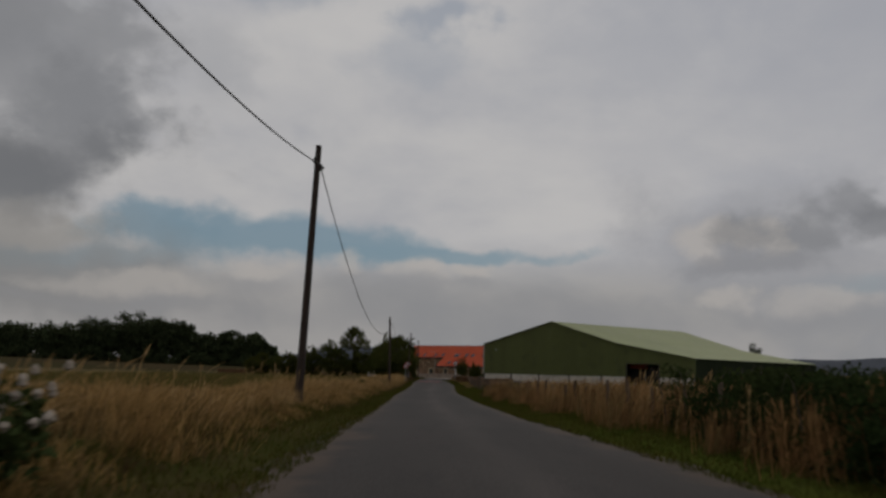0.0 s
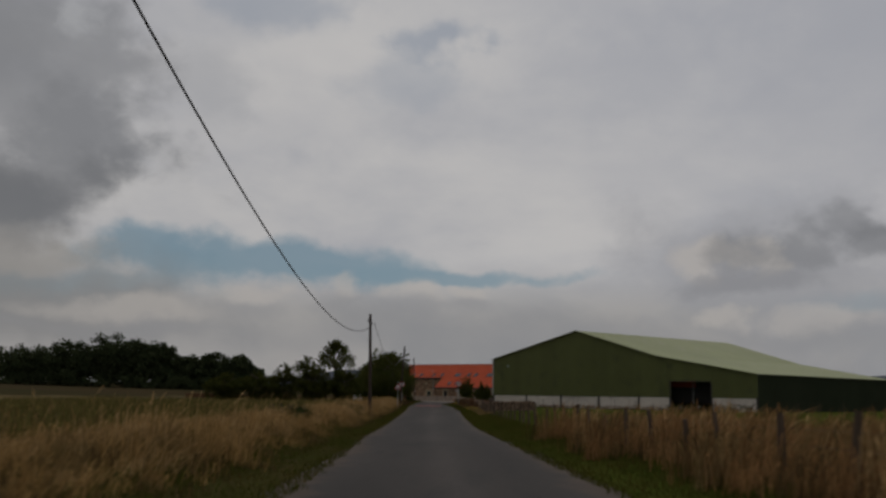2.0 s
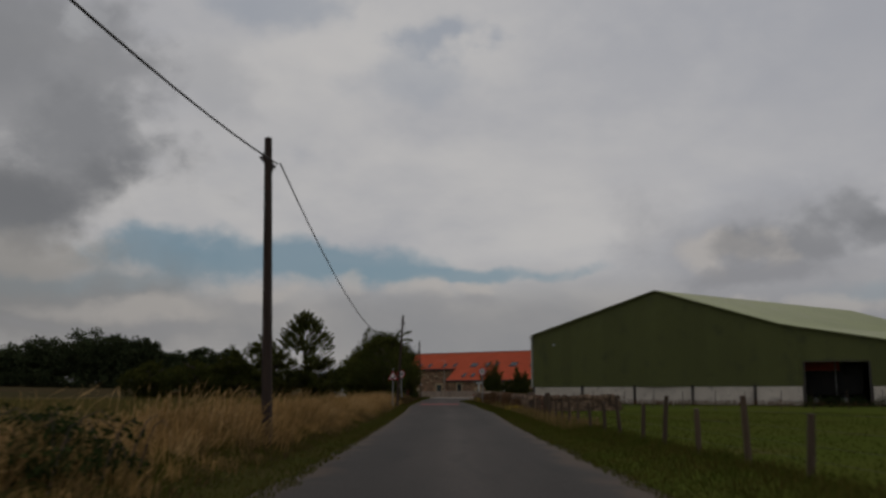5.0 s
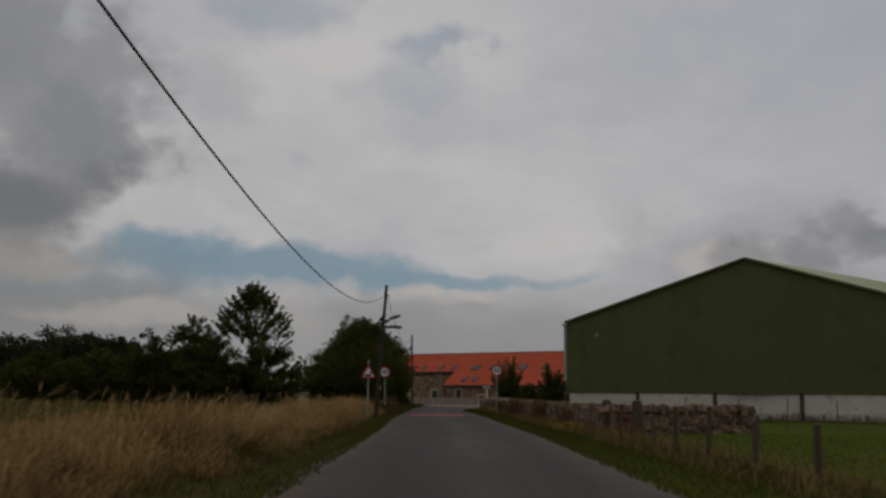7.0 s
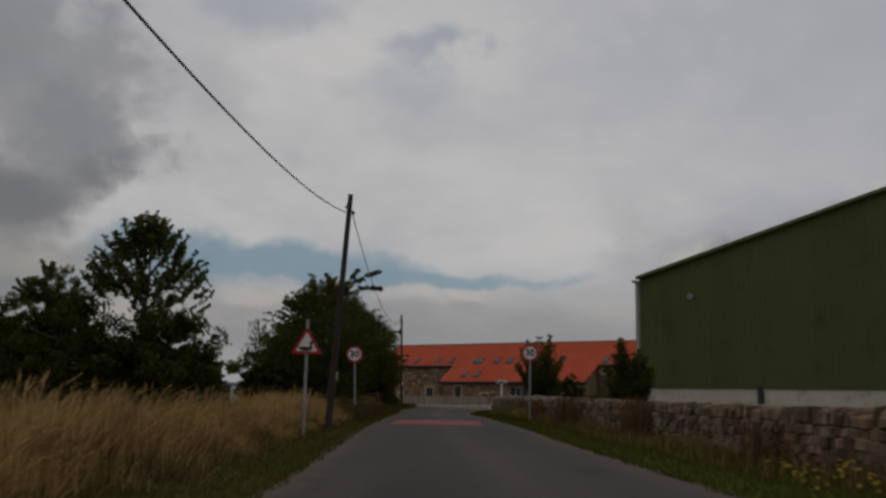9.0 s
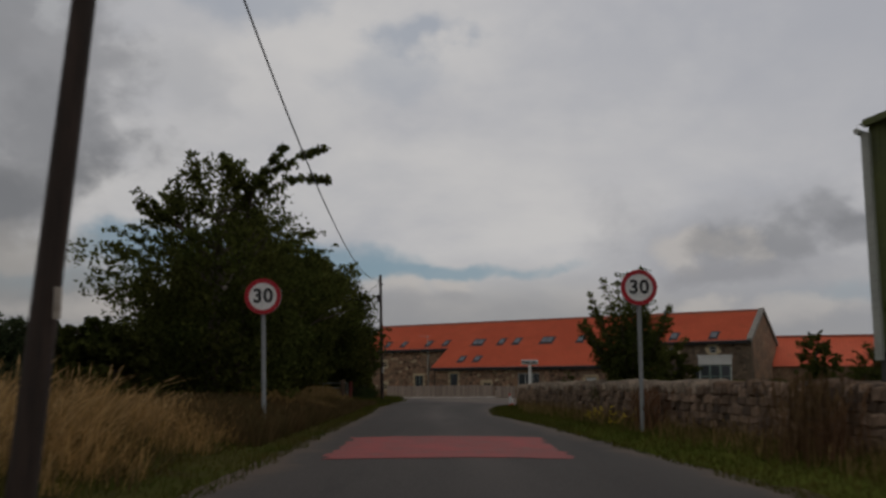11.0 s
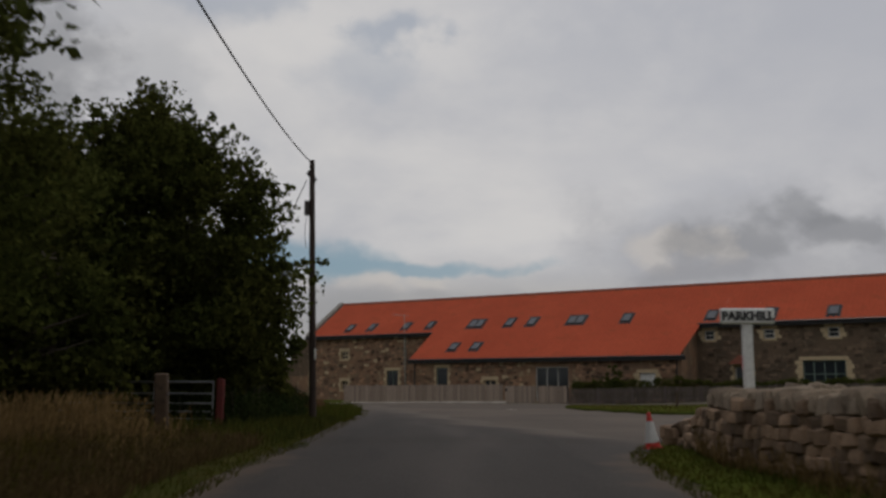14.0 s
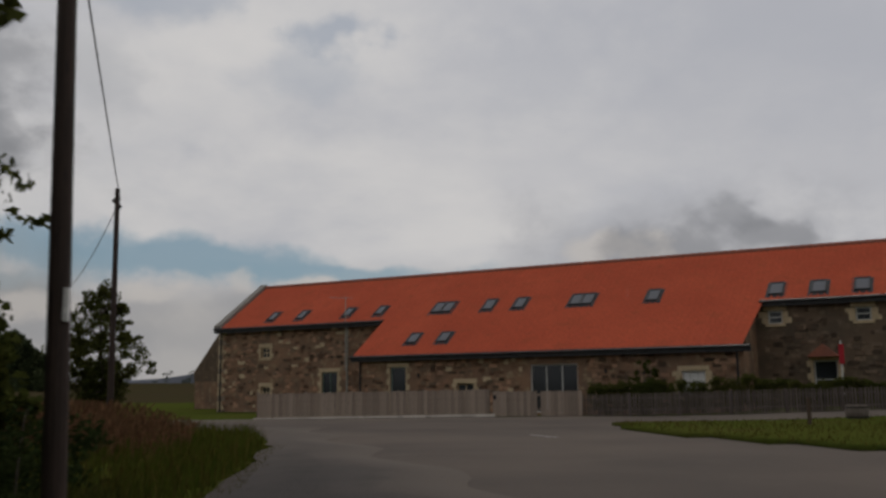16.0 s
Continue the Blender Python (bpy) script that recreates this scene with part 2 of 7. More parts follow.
def add_wheel_tracks(m):
    """Polished tracks and a paler crown, told from the place across the lane."""
    nt = m.node_tree
    bs = nt.nodes["Principled BSDF"]
    old = bs.inputs["Base Color"].links[0].from_socket
    at = nt.nodes.new("ShaderNodeAttribute")
    at.attribute_name = "across"
    cv = nt.nodes.new("ShaderNodeValToRGB")
    cr = cv.color_ramp
    cr.interpolation = "EASE"
    cr.elements[0].position, cr.elements[0].color = 0.0, (1.15, 1.02, 0.9, 1)
    cr.elements[1].position, cr.elements[1].color = 1.0, (1.25, 1.1, 0.95, 1)
    for p, c in ((0.12, 0.95), (0.27, 0.80), (0.40, 0.92), (0.52, 1.38), (0.62, 1.02), (0.75, 0.80), (0.90, 0.98)):
        e = cr.elements.new(p)
        e.color = (c, c * 0.99, c * 0.98, 1)
    link(nt, at.outputs["Fac"], cv.inputs[0])
    mx = nt.nodes.new("ShaderNodeMix")
    mx.data_type, mx.blend_type = "RGBA", "MULTIPLY"
    mx.inputs[0].default_value = 1.0
    link(nt, old, mx.inputs[6])
    link(nt, cv.outputs[0], mx.inputs[7])
    # brown dust and grit gathers along both edges, in uneven tongues
    ed = nt.nodes.new("ShaderNodeAttribute")
    ed.attribute_name = "edge"
    tc = nt.nodes.new("ShaderNodeTexCoord")
    ns = nt.nodes.new("ShaderNodeTexNoise")
    ns.inputs["Scale"].default_value, ns.inputs["Detail"].default_value = 1.1, 7
    link(nt, tc.outputs["Object"], ns.inputs["Vector"])
    wob = nt.nodes.new("ShaderNodeMath")
    wob.operation = "MULTIPLY_ADD"
    wob.inputs[1].default_value, wob.inputs[2].default_value = -1.6, 0.72
    link(nt, ns.outputs[0], wob.inputs[0])
    gap = nt.nodes.new("ShaderNodeMath")
    gap.operation = "ADD"
    link(nt, ed.outputs["Fac"], gap.inputs[0])
    link(nt, wob.outputs[0], gap.inputs[1])
    rm = nt.nodes.new("ShaderNodeMapRange")
    rm.interpolation_type = "SMOOTHSTEP"
    rm.inputs[1].default_value, rm.inputs[2].default_value = 0.62, 0.10
    rm.inputs[3].default_value, rm.inputs[4].default_value = 0.0, 0.85
    link(nt, gap.outputs[0], rm.inputs[0])
    du = nt.nodes.new("ShaderNodeMix")
    du.data_type = "RGBA"
    du.inputs[7].default_value = (0.066, 0.047, 0.034, 1)
    link(nt, rm.outputs[0], du.inputs[0])
    link(nt, mx.outputs[2], du.inputs[6])
    # the lane's dark surfacing wears out into the paler junction
    wn_ = nt.nodes.new("ShaderNodeAttribute")
    wn_.attribute_name = "worn"
    fade = nt.nodes.new("ShaderNodeMath")
    fade.operation, fade.use_clamp = "MULTIPLY_ADD", True
    fade.inputs[1].default_value = 1.6
    link(nt, wn_.outputs["Fac"], fade.inputs[0])
    link(nt, wob.outputs[0], fade.inputs[2])
    keep = nt.nodes.new("ShaderNodeMath")
    keep.operation = "MULTIPLY"
    link(nt, fade.outputs[0], keep.inputs[0])
    link(nt, wn_.outputs["Fac"], keep.inputs[1])
    old_top = nt.nodes.new("ShaderNodeMix")
    old_top.data_type = "RGBA"
    old_top.inputs[7].default_value = (0.094, 0.076, 0.063, 1)
    link(nt, keep.outputs[0], old_top.inputs[0])
    link(nt, du.outputs[2], old_top.inputs[6])
    link(nt, old_top.outputs[2], bs.inputs["Base Color"])


add_wheel_tracks(M_ASPHALT)
M_ASPHALT_OLD = material("worn_asphalt", (0.076, 0.062, 0.053), (0.118, 0.093, 0.076), 0.9, 0.16, 50, 0.5, 0.004, (0.108, 0.086, 0.071), spec=0.15)
M_REDCOAT = material("red_surfacing", (0.24, 0.030, 0.030), (0.17, 0.034, 0.032), 0.85, 1.2, 60, 0.5, 0.004, (0.12, 0.055, 0.05))
M_PAINT = material("road_paint", (0.40, 0.38, 0.36), (0.16, 0.15, 0.14), 0.7, 4, 40, 0.2, 0.002)
M_DIRT = material("verge_earth", (0.062, 0.052, 0.034), (0.085, 0.068, 0.045), 0.95, 0.6, 25, 0.6, 0.03, spec=0.02)
M_HAY = material("dry_field", (0.135, 0.092, 0.038), (0.088, 0.072, 0.028), 0.95, 0.07, 6, 0.8, 0.08, (0.066, 0.062, 0.022), spec=0.02)
M_PASTURE = material("green_pasture", (0.056, 0.076, 0.012), (0.070, 0.080, 0.015), 0.95, 0.1, 9, 0.7, 0.05, (0.080, 0.072, 0.022), spec=0.0)
M_FARFIELD = material("far_fields", (0.062, 0.046, 0.024), (0.046, 0.044, 0.020), 0.95, 0.012, 0.8, 0.3, 0.1, (0.064, 0.040, 0.032), spec=0.0)
# the hills' blue is distance haze mixed into the colour
M_HILL = material("hazy_far_hill", (0.048, 0.058, 0.080), (0.038, 0.048, 0.066), 1.0, 0.002, 0.02, 0)
M_DRY = leaf_material("dry_grass", (0.44, 0.275, 0.108), (0.31, 0.190, 0.074), 0.32, 0.5)
M_DRYTUFT = leaf_material("bleached_grass", (0.50, 0.335, 0.155), (0.39, 0.25, 0.11), 0.35)
M_DRY2 = leaf_material("seed_grass", (0.26, 0.170, 0.075), (0.19, 0.13, 0.056), 0.3)
M_OLIVE = leaf_material("olive_grass", (0.150, 0.125, 0.040), (0.095, 0.095, 0.028), 0.2)
M_VERGE = material("verge_turf", (0.044, 0.047, 0.012), (0.062, 0.052, 0.019), 0.95, 0.35, 14, 0.6, 0.04, (0.052, 0.038, 0.019), spec=0.0)
M_VERGEGRASS = leaf_material("olive_verge_grass", (0.076, 0.074, 0.014), (0.104, 0.078, 0.021), 0.2, 0.4)
M_GREENGRASS = leaf_material("green_grass", (0.056, 0.080, 0.010), (0.078, 0.084, 0.015), 0.25, 0.25)
M_DRYRED = leaf_material("reddish_dry_grass", (0.34, 0.186, 0.080), (0.215, 0.120, 0.052), 0.3, 0.5)
M_DRYDARK = leaf_material("dark_seed_grass", (0.115, 0.074, 0.034), (0.085, 0.066, 0.028), 0.2)
M_DOCK = leaf_material("brown_dock", (0.155, 0.078, 0.044), (0.11, 0.070, 0.034), 0.2)
M_BRAMBLE = leaf_material("bramble_leaf", (0.026, 0.044, 0.014), (0.040, 0.052, 0.016))
M_BLUEGREEN = leaf_material("weed_leaf", (0.055, 0.085, 0.030), (0.08, 0.09, 0.03), 0.2)
M_FLUFF = material("thistle_down", (0.46, 0.40, 0.34), (0.33, 0.28, 0.23), 0.95, 8, 60, 0)
M_FLOWER = material("yellow_flower", (0.75, 0.55, 0.04), (0.65, 0.45, 0.03), 0.8, 8, 60, 0)
M_LEAF = leaf_material("hedgerow_leaf", (0.050, 0.062, 0.014), (0.074, 0.076, 0.018), 0.28, 0.5)
M_LEAF_B = leaf_material("cherry_leaf", (0.062, 0.078, 0.019), (0.086, 0.090, 0.023), 0.4, 0.5)
# far leaves: lifted, bluer green with distance haze painted in
M_LEAF_FAR = leaf_material("hazy_far_leaf", (0.040, 0.058, 0.026), (0.056, 0.066, 0.030), 0.1)
M_BARK = material("bark", (0.075, 0.058, 0.045), (0.11, 0.088, 0.07), 0.95, 3, 30, 0.8, 0.02)
M_POLE = material("creosoted_pole", (0.034, 0.023, 0.018), (0.062, 0.040, 0.031), 0.8, 1.5, 18, 0.5, 0.01, (0.024, 0.019, 0.017), stretch=(6, 6, 0.7))
M_CABLE = material("black_cable", (0.02, 0.02, 0.02), (0.03, 0.03, 0.03), 0.6, 5, 30, 0)
M_STEEL = material("galvanised_steel", (0.34, 0.35, 0.36), (0.42, 0.43, 0.44), 0.5, 4, 30, 0.1, 0.002, metal=0.5)
M_WIRE = material("rusted_fence_wire", (0.070, 0.052, 0.042), (0.10, 0.08, 0.07), 0.7, 4, 30, 0, metal=0.3)
M_GREYPOST = material("grey_painted_post", (0.26, 0.28, 0.28), (0.32, 0.33, 0.33), 0.6, 3, 30, 0.1, 0.002)
M_SIGNWHITE = material("sign_white", (0.84, 0.84, 0.82), (0.78, 0.78, 0.76), 0.5, 3, 25, 0)
M_SIGNRED = material("sign_red", (0.48, 0.018, 0.030), (0.40, 0.018, 0.03), 0.5, 3, 25, 0)
M_SIGNBLACK = material("sign_black", (0.015, 0.015, 0.016), (0.022, 0.022, 0.022), 0.55, 3, 25, 0)
M_STONE = material("field_stone", (0.240, 0.155, 0.098), (0.325, 0.220, 0.145), 0.92, 2.2, 26, 0.8, 0.02, (0.10, 0.078, 0.062), single=0.65)
M_STONE_J = material("field_stone_joined", (0.150, 0.098, 0.064), (0.215, 0.145, 0.098), 0.92, 2.2, 26, 0.8, 0.02, (0.075, 0.058, 0.048), island=0.65)
M_SKEW = material("grey_skew_stone", (0.29, 0.27, 0.24), (0.23, 0.215, 0.19), 0.92, 2.5, 26, 0.6, 0.02, (0.18, 0.18, 0.15))
M_COPE = material("coping_stone", (0.29, 0.225, 0.165), (0.36, 0.285, 0.215), 0.92, 2.5, 26, 0.8, 0.02, (0.22, 0.19, 0.145), single=0.3)
M_CORE = material("wall_core", (0.055, 0.042, 0.034), (0.075, 0.058, 0.046), 0.98, 2, 20, 0.8, 0.03)
M_MASON = material("rubble_masonry", (0.33, 0.195, 0.120), (0.200, 0.132, 0.090), 0.92, 0.9, 14, 0.9, 0.03, (0.44, 0.335, 0.205))
M_BLOCK = material("rubble_block", (0.36, 0.200, 0.122), (0.26, 0.160, 0.104), 0.92, 3.0, 24, 0.8, 0.02, (0.13, 0.098, 0.072), island=0.65)
M_MASON_EAST = material("weathered_rubble_masonry", (0.175, 0.122, 0.082), (0.115, 0.088, 0.062), 0.94, 0.8, 14, 0.9, 0.03, (0.25, 0.185, 0.125))
M_BLOCK_EAST = material("weathered_rubble_block", (0.185, 0.125, 0.082), (0.135, 0.098, 0.068), 0.94, 3.0, 24, 0.8, 0.02, (0.075, 0.060, 0.046), island=0.6)
M_CREAM = material("cream_sandstone", (0.66, 0.52, 0.33), (0.56, 0.44, 0.28), 0.88, 3, 24, 0.4, 0.008)
M_PANTILE = material("clay_pantile", (0.74, 0.140, 0.064), (0.66, 0.120, 0.055), 0.8, 0.35, 9, 0.4, 0.01, (0.60, 0.125, 0.055))
M_RIDGE = material("ridge_tile", (0.34, 0.125, 0.080), (0.27, 0.11, 0.075), 0.85, 1.5, 14, 0.4, 0.01)
M_LEAD = material("lead_flashing", (0.045, 0.047, 0.052), (0.065, 0.068, 0.073), 0.85, 2, 20, 0.2, 0.004)
M_GUTTER = material("black_gutter", (0.022, 0.022, 0.024), (0.035, 0.034, 0.034), 0.45, 3, 20, 0)
M_FRAMEW = material("white_frame", (0.70, 0.70, 0.66), (0.62, 0.62, 0.58), 0.45, 2, 20, 0)
M_FRAMEG = material("sage_frame", (0.22, 0.30, 0.26), (0.18, 0.25, 0.22), 0.5, 2, 20, 0)
M_GLASS = glass_material("window_glass")
M_SKYGLASS = glass_material("rooflight_glass", (0.10, 0.105, 0.12), 0.05)
M_SKYGLASS.node_tree.nodes["Principled BSDF"].inputs["Specular IOR Level"].default_value = 0.2
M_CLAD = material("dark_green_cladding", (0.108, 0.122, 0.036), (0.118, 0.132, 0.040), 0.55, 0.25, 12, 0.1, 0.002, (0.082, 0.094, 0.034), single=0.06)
# much darker copy of the cladding green, used on the far side wall
M_CLADDARK = material("darker_green_cladding", (0.022, 0.030, 0.015), (0.027, 0.035, 0.018), 0.85, 0.25, 12, 0.1, 0.002, single=0.06, spec=0.1)
M_ROOFG = material("sky_paled_green_roofing", (0.195, 0.235, 0.078), (0.175, 0.212, 0.070), 0.6, 0.2, 10, 0.1, 0.002, (0.215, 0.24, 0.115), single=0.04)
M_TRIM = material("pale_trim", (0.42, 0.43, 0.38), (0.36, 0.37, 0.33), 0.5, 2, 20, 0)
M_CONCRETE = material("concrete_panel", (0.70, 0.64, 0.56), (0.60, 0.54, 0.47), 0.9, 0.7, 18, 0.4, 0.006, (0.36, 0.32, 0.28), single=0.12)
M_COLUMN = material("dark_steel_column", (0.055, 0.05, 0.048), (0.08, 0.07, 0.065), 0.6, 2, 20, 0.1, 0.003, metal=0.3)
M_WOOD = material("weathered_post", (0.085, 0.058, 0.040), (0.12, 0.083, 0.058), 0.9, 3, 30, 0.6, 0.01, (0.09, 0.062, 0.046), single=0.25, stretch=(6, 6, 0.8))
M_BOARD = material("grey_fence_board", (0.31, 0.245, 0.195), (0.38, 0.305, 0.245), 0.88, 2, 26, 0.4, 0.006, (0.24, 0.185, 0.145), single=0.22, stretch=(5, 5, 0.7))
M_PICKET = material("dark_picket", (0.13, 0.105, 0.09), (0.17, 0.14, 0.12), 0.88, 2, 26, 0.4, 0.006, single=0.25, stretch=(6, 6, 0.7))
M_REDPOST = material("rust_red_gatepost", (0.16, 0.032, 0.028), (0.11, 0.026, 0.024), 0.85, 4, 25, 0.4, 0.005)
M_RUST = material("rusty_gate", (0.26, 0.075, 0.05), (0.17, 0.055, 0.04), 0.8, 5, 30, 0.3, 0.004)
M_MACHRED = material("red_machine_paint", (0.58, 0.075, 0.045), (0.48, 0.065, 0.04), 0.5, 1.5, 15, 0.1, 0.003)
# black of the machine parts, also painting the doorway's shade
M_MACHDARK = material("machine_and_shade_black", (0.012, 0.011, 0.011), (0.020, 0.018, 0.017), 0.6, 1.5, 15, 0.1, 0.003)
M_RUBBER = material("tyre_rubber", (0.018, 0.017, 0.017), (0.028, 0.026, 0.025), 0.85, 3, 25, 0.3, 0.006)
M_CONEORANGE = material("cone_red", (0.62, 0.045, 0.035), (0.52, 0.04, 0.03), 0.6, 4, 25, 0)
M_CONEWHITE = material("cone_white_sleeve", (0.66, 0.66, 0.64), (0.56, 0.56, 0.54), 0.55, 4, 25, 0)

# ---- mesh helpers ----
def part(name, bm, mat, parent=None, label="", smooth=False):
    """One mesh object, under a thing or a part."""
    me = bpy.data.meshes.new(name)
    bmesh.ops.recalc_face_normals(bm, faces=bm.faces)
    bm.to_mesh(me)
    bm.free()
    me.materials.append(mat)
    if smooth:
        me.shade_smooth()
    ob = new(name, me)
    if parent is not None:
        ob.parent = parent
    if label:
        tagged(ob, label)
    return ob


def piece(name, me, parent, m):
    """An object of its own on a shared mesh."""
    ob = new(name, me)
    ob.parent = parent
    ob.matrix_basis = m
    return ob


def thing(name, m, label, category, group="", kind=""):
    ob = new(name)
    ob.empty_display_size = 0.2
    ob.matrix_basis = m
    return tagged(ob, label, category, group, kind)


def B():
    return bmesh.new()


def box(bm, x0, x1, y0, y1, z0, z1, m=None, bevel=0.0):
    r = bmesh.ops.create_cube(bm, size=1)
    vs = r["verts"]
    for v in vs:
        v.co = Vector(((x0 + x1) / 2 + v.co.x * (x1 - x0), (y0 + y1) / 2 + v.co.y * (y1 - y0), (z0 + z1) / 2 + v.co.z * (z1 - z0)))
    if bevel:
        es = list({e for v in vs for e in v.link_edges})
        vs = bmesh.ops.bevel(bm, geom=es, offset=bevel, segments=1, affect="EDGES")["verts"]
    if m is not None:
        bmesh.ops.transform(bm, matrix=m, verts=list(vs))
    return bm


def tube(bm, pts, radii, n=8, cap=True):
    """A tapered tube through the points."""
    rings = []
    pts = [Vector(p) for p in pts]
    for i, p in enumerate(pts):
        d = (pts[min(i + 1, len(pts) - 1)] - pts[max(i - 1, 0)]).normalized()
        a = d.orthogonal().normalized() if abs(d.z) < 0.99 else Vector((1, 0, 0))
        a = (a - d * a.dot(d)).normalized()
        b = d.cross(a)
        r = radii[i] if hasattr(radii, "__len__") else radii
        rings.append([bm.verts.new(p + a * (math.cos(k / n * math.tau) * r) + b * (math.sin(k / n * math.tau) * r)) for k in range(n)])
    for q, w in zip(rings, rings[1:]):
        for k in range(n):
            bm.faces.new((q[k], q[(k + 1) % n], w[(k + 1) % n], w[k]))
    if cap:
        bm.faces.new(rings[0][::-1])
        bm.faces.new(rings[-1])
    return bm


def disc(bm, r, y0, y1, n=40, inner=0.0, cx=0.0, cz=0.0):
    """A flat disc or ring that faces -y, between y0 and y1."""
    for k in range(n):
        a, b = k / n * math.tau, (k + 1) / n * math.tau
        q = []
        for y in (y0, y1):
            for rr, t in ((r, a), (r, b), (inner, b), (inner, a)):
                q.append(bm.verts.new((cx + rr * math.cos(t), y, cz + rr * math.sin(t))))
        bm.faces.new(q[0:4])
        bm.faces.new(q[4:8][::-1])
        bm.faces.new((q[0], q[4], q[5], q[1]))
        if inner:
            bm.faces.new((q[2], q[6], q[7], q[3]))
    bmesh.ops.remove_doubles(bm, verts=bm.verts, dist=1e-4)
    return bm


def prism(bm, outline, y0, y1):
    """An outline in x and z, drawn out along y."""
    a = [bm.verts.new((x, y0, z)) for x, z in outline]
    b = [bm.verts.new((x, y1, z)) for x, z in outline]
    bm.faces.new(a)
    bm.faces.new(b[::-1])
    for i in range(len(a)):
        j = (i + 1) % len(a)
        bm.faces.new((a[i], b[i], b[j], a[j]))
    return bm


def mesh_arrays(name, co, faces, mat, parent=None):
    """A mesh from numpy arrays: co (n, 3), faces (m, k) with k corners each."""
    me = bpy.data.meshes.new(name)
    k = faces.shape[1]
    me.vertices.add(len(co))
    me.vertices.foreach_set("co", np.ascontiguousarray(co, dtype=np.float32).ravel())
    me.loops.add(faces.size)
    me.loops.foreach_set("vertex_index", np.ascontiguousarray(faces, dtype=np.int32).ravel())
    me.polygons.add(len(faces))
    me.polygons.foreach_set("loop_start", np.arange(0, faces.size, k, dtype=np.int32))
    me.update(calc_edges=True)
    for m in (mat if isinstance(mat, (list, tuple)) else [mat]):
        me.materials.append(m)
    ob = new(name, me)
    if parent is not None:
        ob.parent = parent
    return ob


def text_mesh(body, size, depth=0.004, bold=0.0):
    """Letters of the built-in font as a bmesh that faces -y, centred."""
    cu = bpy.data.curves.new("letters", "FONT")
    cu.body, cu.size, cu.extrude, cu.offset = body, size, depth, bold
    cu.align_x, cu.align_y = "CENTER", "CENTER"
    tmp = bpy.data.objects.new("letters", cu)
    scene.collection.objects.link(tmp)
    dg = bpy.context.evaluated_depsgraph_get()
    bm = bmesh.new()
    bm.from_mesh(tmp.evaluated_get(dg).to_mesh())
    bpy.data.objects.remove(tmp)
    bpy.data.curves.remove(cu)
    bmesh.ops.transform(bm, matrix=pose(0, 0, 0, 90), verts=bm.verts)
    return bm


def smooth01(a, b, v):
    t = np.clip((v - a) / (b - a), 0, 1)
    return t * t * (3 - 2 * t)

# ---- ground, road ----
GY = [-80, 0, 23, 50, 57, 89, 110, 136, 147, 158, 168, 178, 193, 225, 300]
GZ = [-0.35, -0.35, -0.31, -0.48, -0.46, -0.52, -0.54, -0.47, -0.40, -0.25, -0.13, -0.10, 0.05, 0.10, 0.14]
LY = [-80, 12, 28, 62, 75, 100, 130, 152, 170, 186, 192, 205, 214, 221, 226, 230]
LX = [0.4, -0.85, -1.25, -2.35, -2.5, -3.1, -3.75, -4.35, -4.2, -4.4, -3.95, -3.65, -3.7, -4.6, -8, -40]
RY = [-80, 12, 28, 61, 73, 100, 130, 152, 166, 175, 181, 188, 191.5]
RX = [5.0, 4.4, 3.3, 2.3, 2.0, 2.05, 2.3, 1.75, 1.0, 0.35, 0.6, 1.4, 2.6]


def base_z(y):
    return np.interp(y, GY, GZ)


def road_left(y):
    return np.interp(y, LY, LX)


def road_right(y):
    return np.interp(y, RY, RX)


def land(x, y):
    """Height of the land beside the road."""
    x, y = np.asarray(x, float), np.asarray(y, float)
    z = base_z(y)
    out = np.maximum(road_left(y) - x, np.where(y < 191.2, x - road_right(y), -1.0))
    z = z + np.where(y < 200, 0.16 * smooth01(0.1, 2.2, out), 0)
    z = z + 0.18 * smooth01(0.4, 2.6, road_left(y) - x) * smooth01(186, 178, y) * (y < 186)
    z = z + 0.35 * smooth01(10, 22, x) * smooth01(214, 228, y)
    d = np.hypot(np.maximum(np.maximum(-28 - x, x - 75), 0), np.maximum(y - 300, 0))
    z = z + 7.5 * smooth01(0, 430, d) + 10 * smooth01(600, 2500, d)
    z = z + 0.05 * np.sin(x * 0.35 + 1.3) * np.sin(y * 0.23) * smooth01(2, 8, out)
    return z


def junction(x, y, inset=0.0):
    """Whether a place lies on the open asphalt before the steading."""
    left = road_left(np.minimum(y, 229.9)) + inset
    return (x > left) & (y < 236.2 - 0.6 * np.maximum(x - 8, 0) - inset) & ((x < 3.0 - inset) | (y > 191.7 + inset)) & (y > 191.5)


def spread(lo, dense_lo, dense_hi, hi, step):
    a = list(np.arange(dense_lo, dense_hi + 0.01, step))
    s, v = step, dense_hi
    while v < hi:
        s *= 1.22
        v += s
        a.append(v)
    s, v = step, dense_lo
    while v > lo:
        s *= 1.22
        v -= s
        a.insert(0, v)
    return np.array(a)


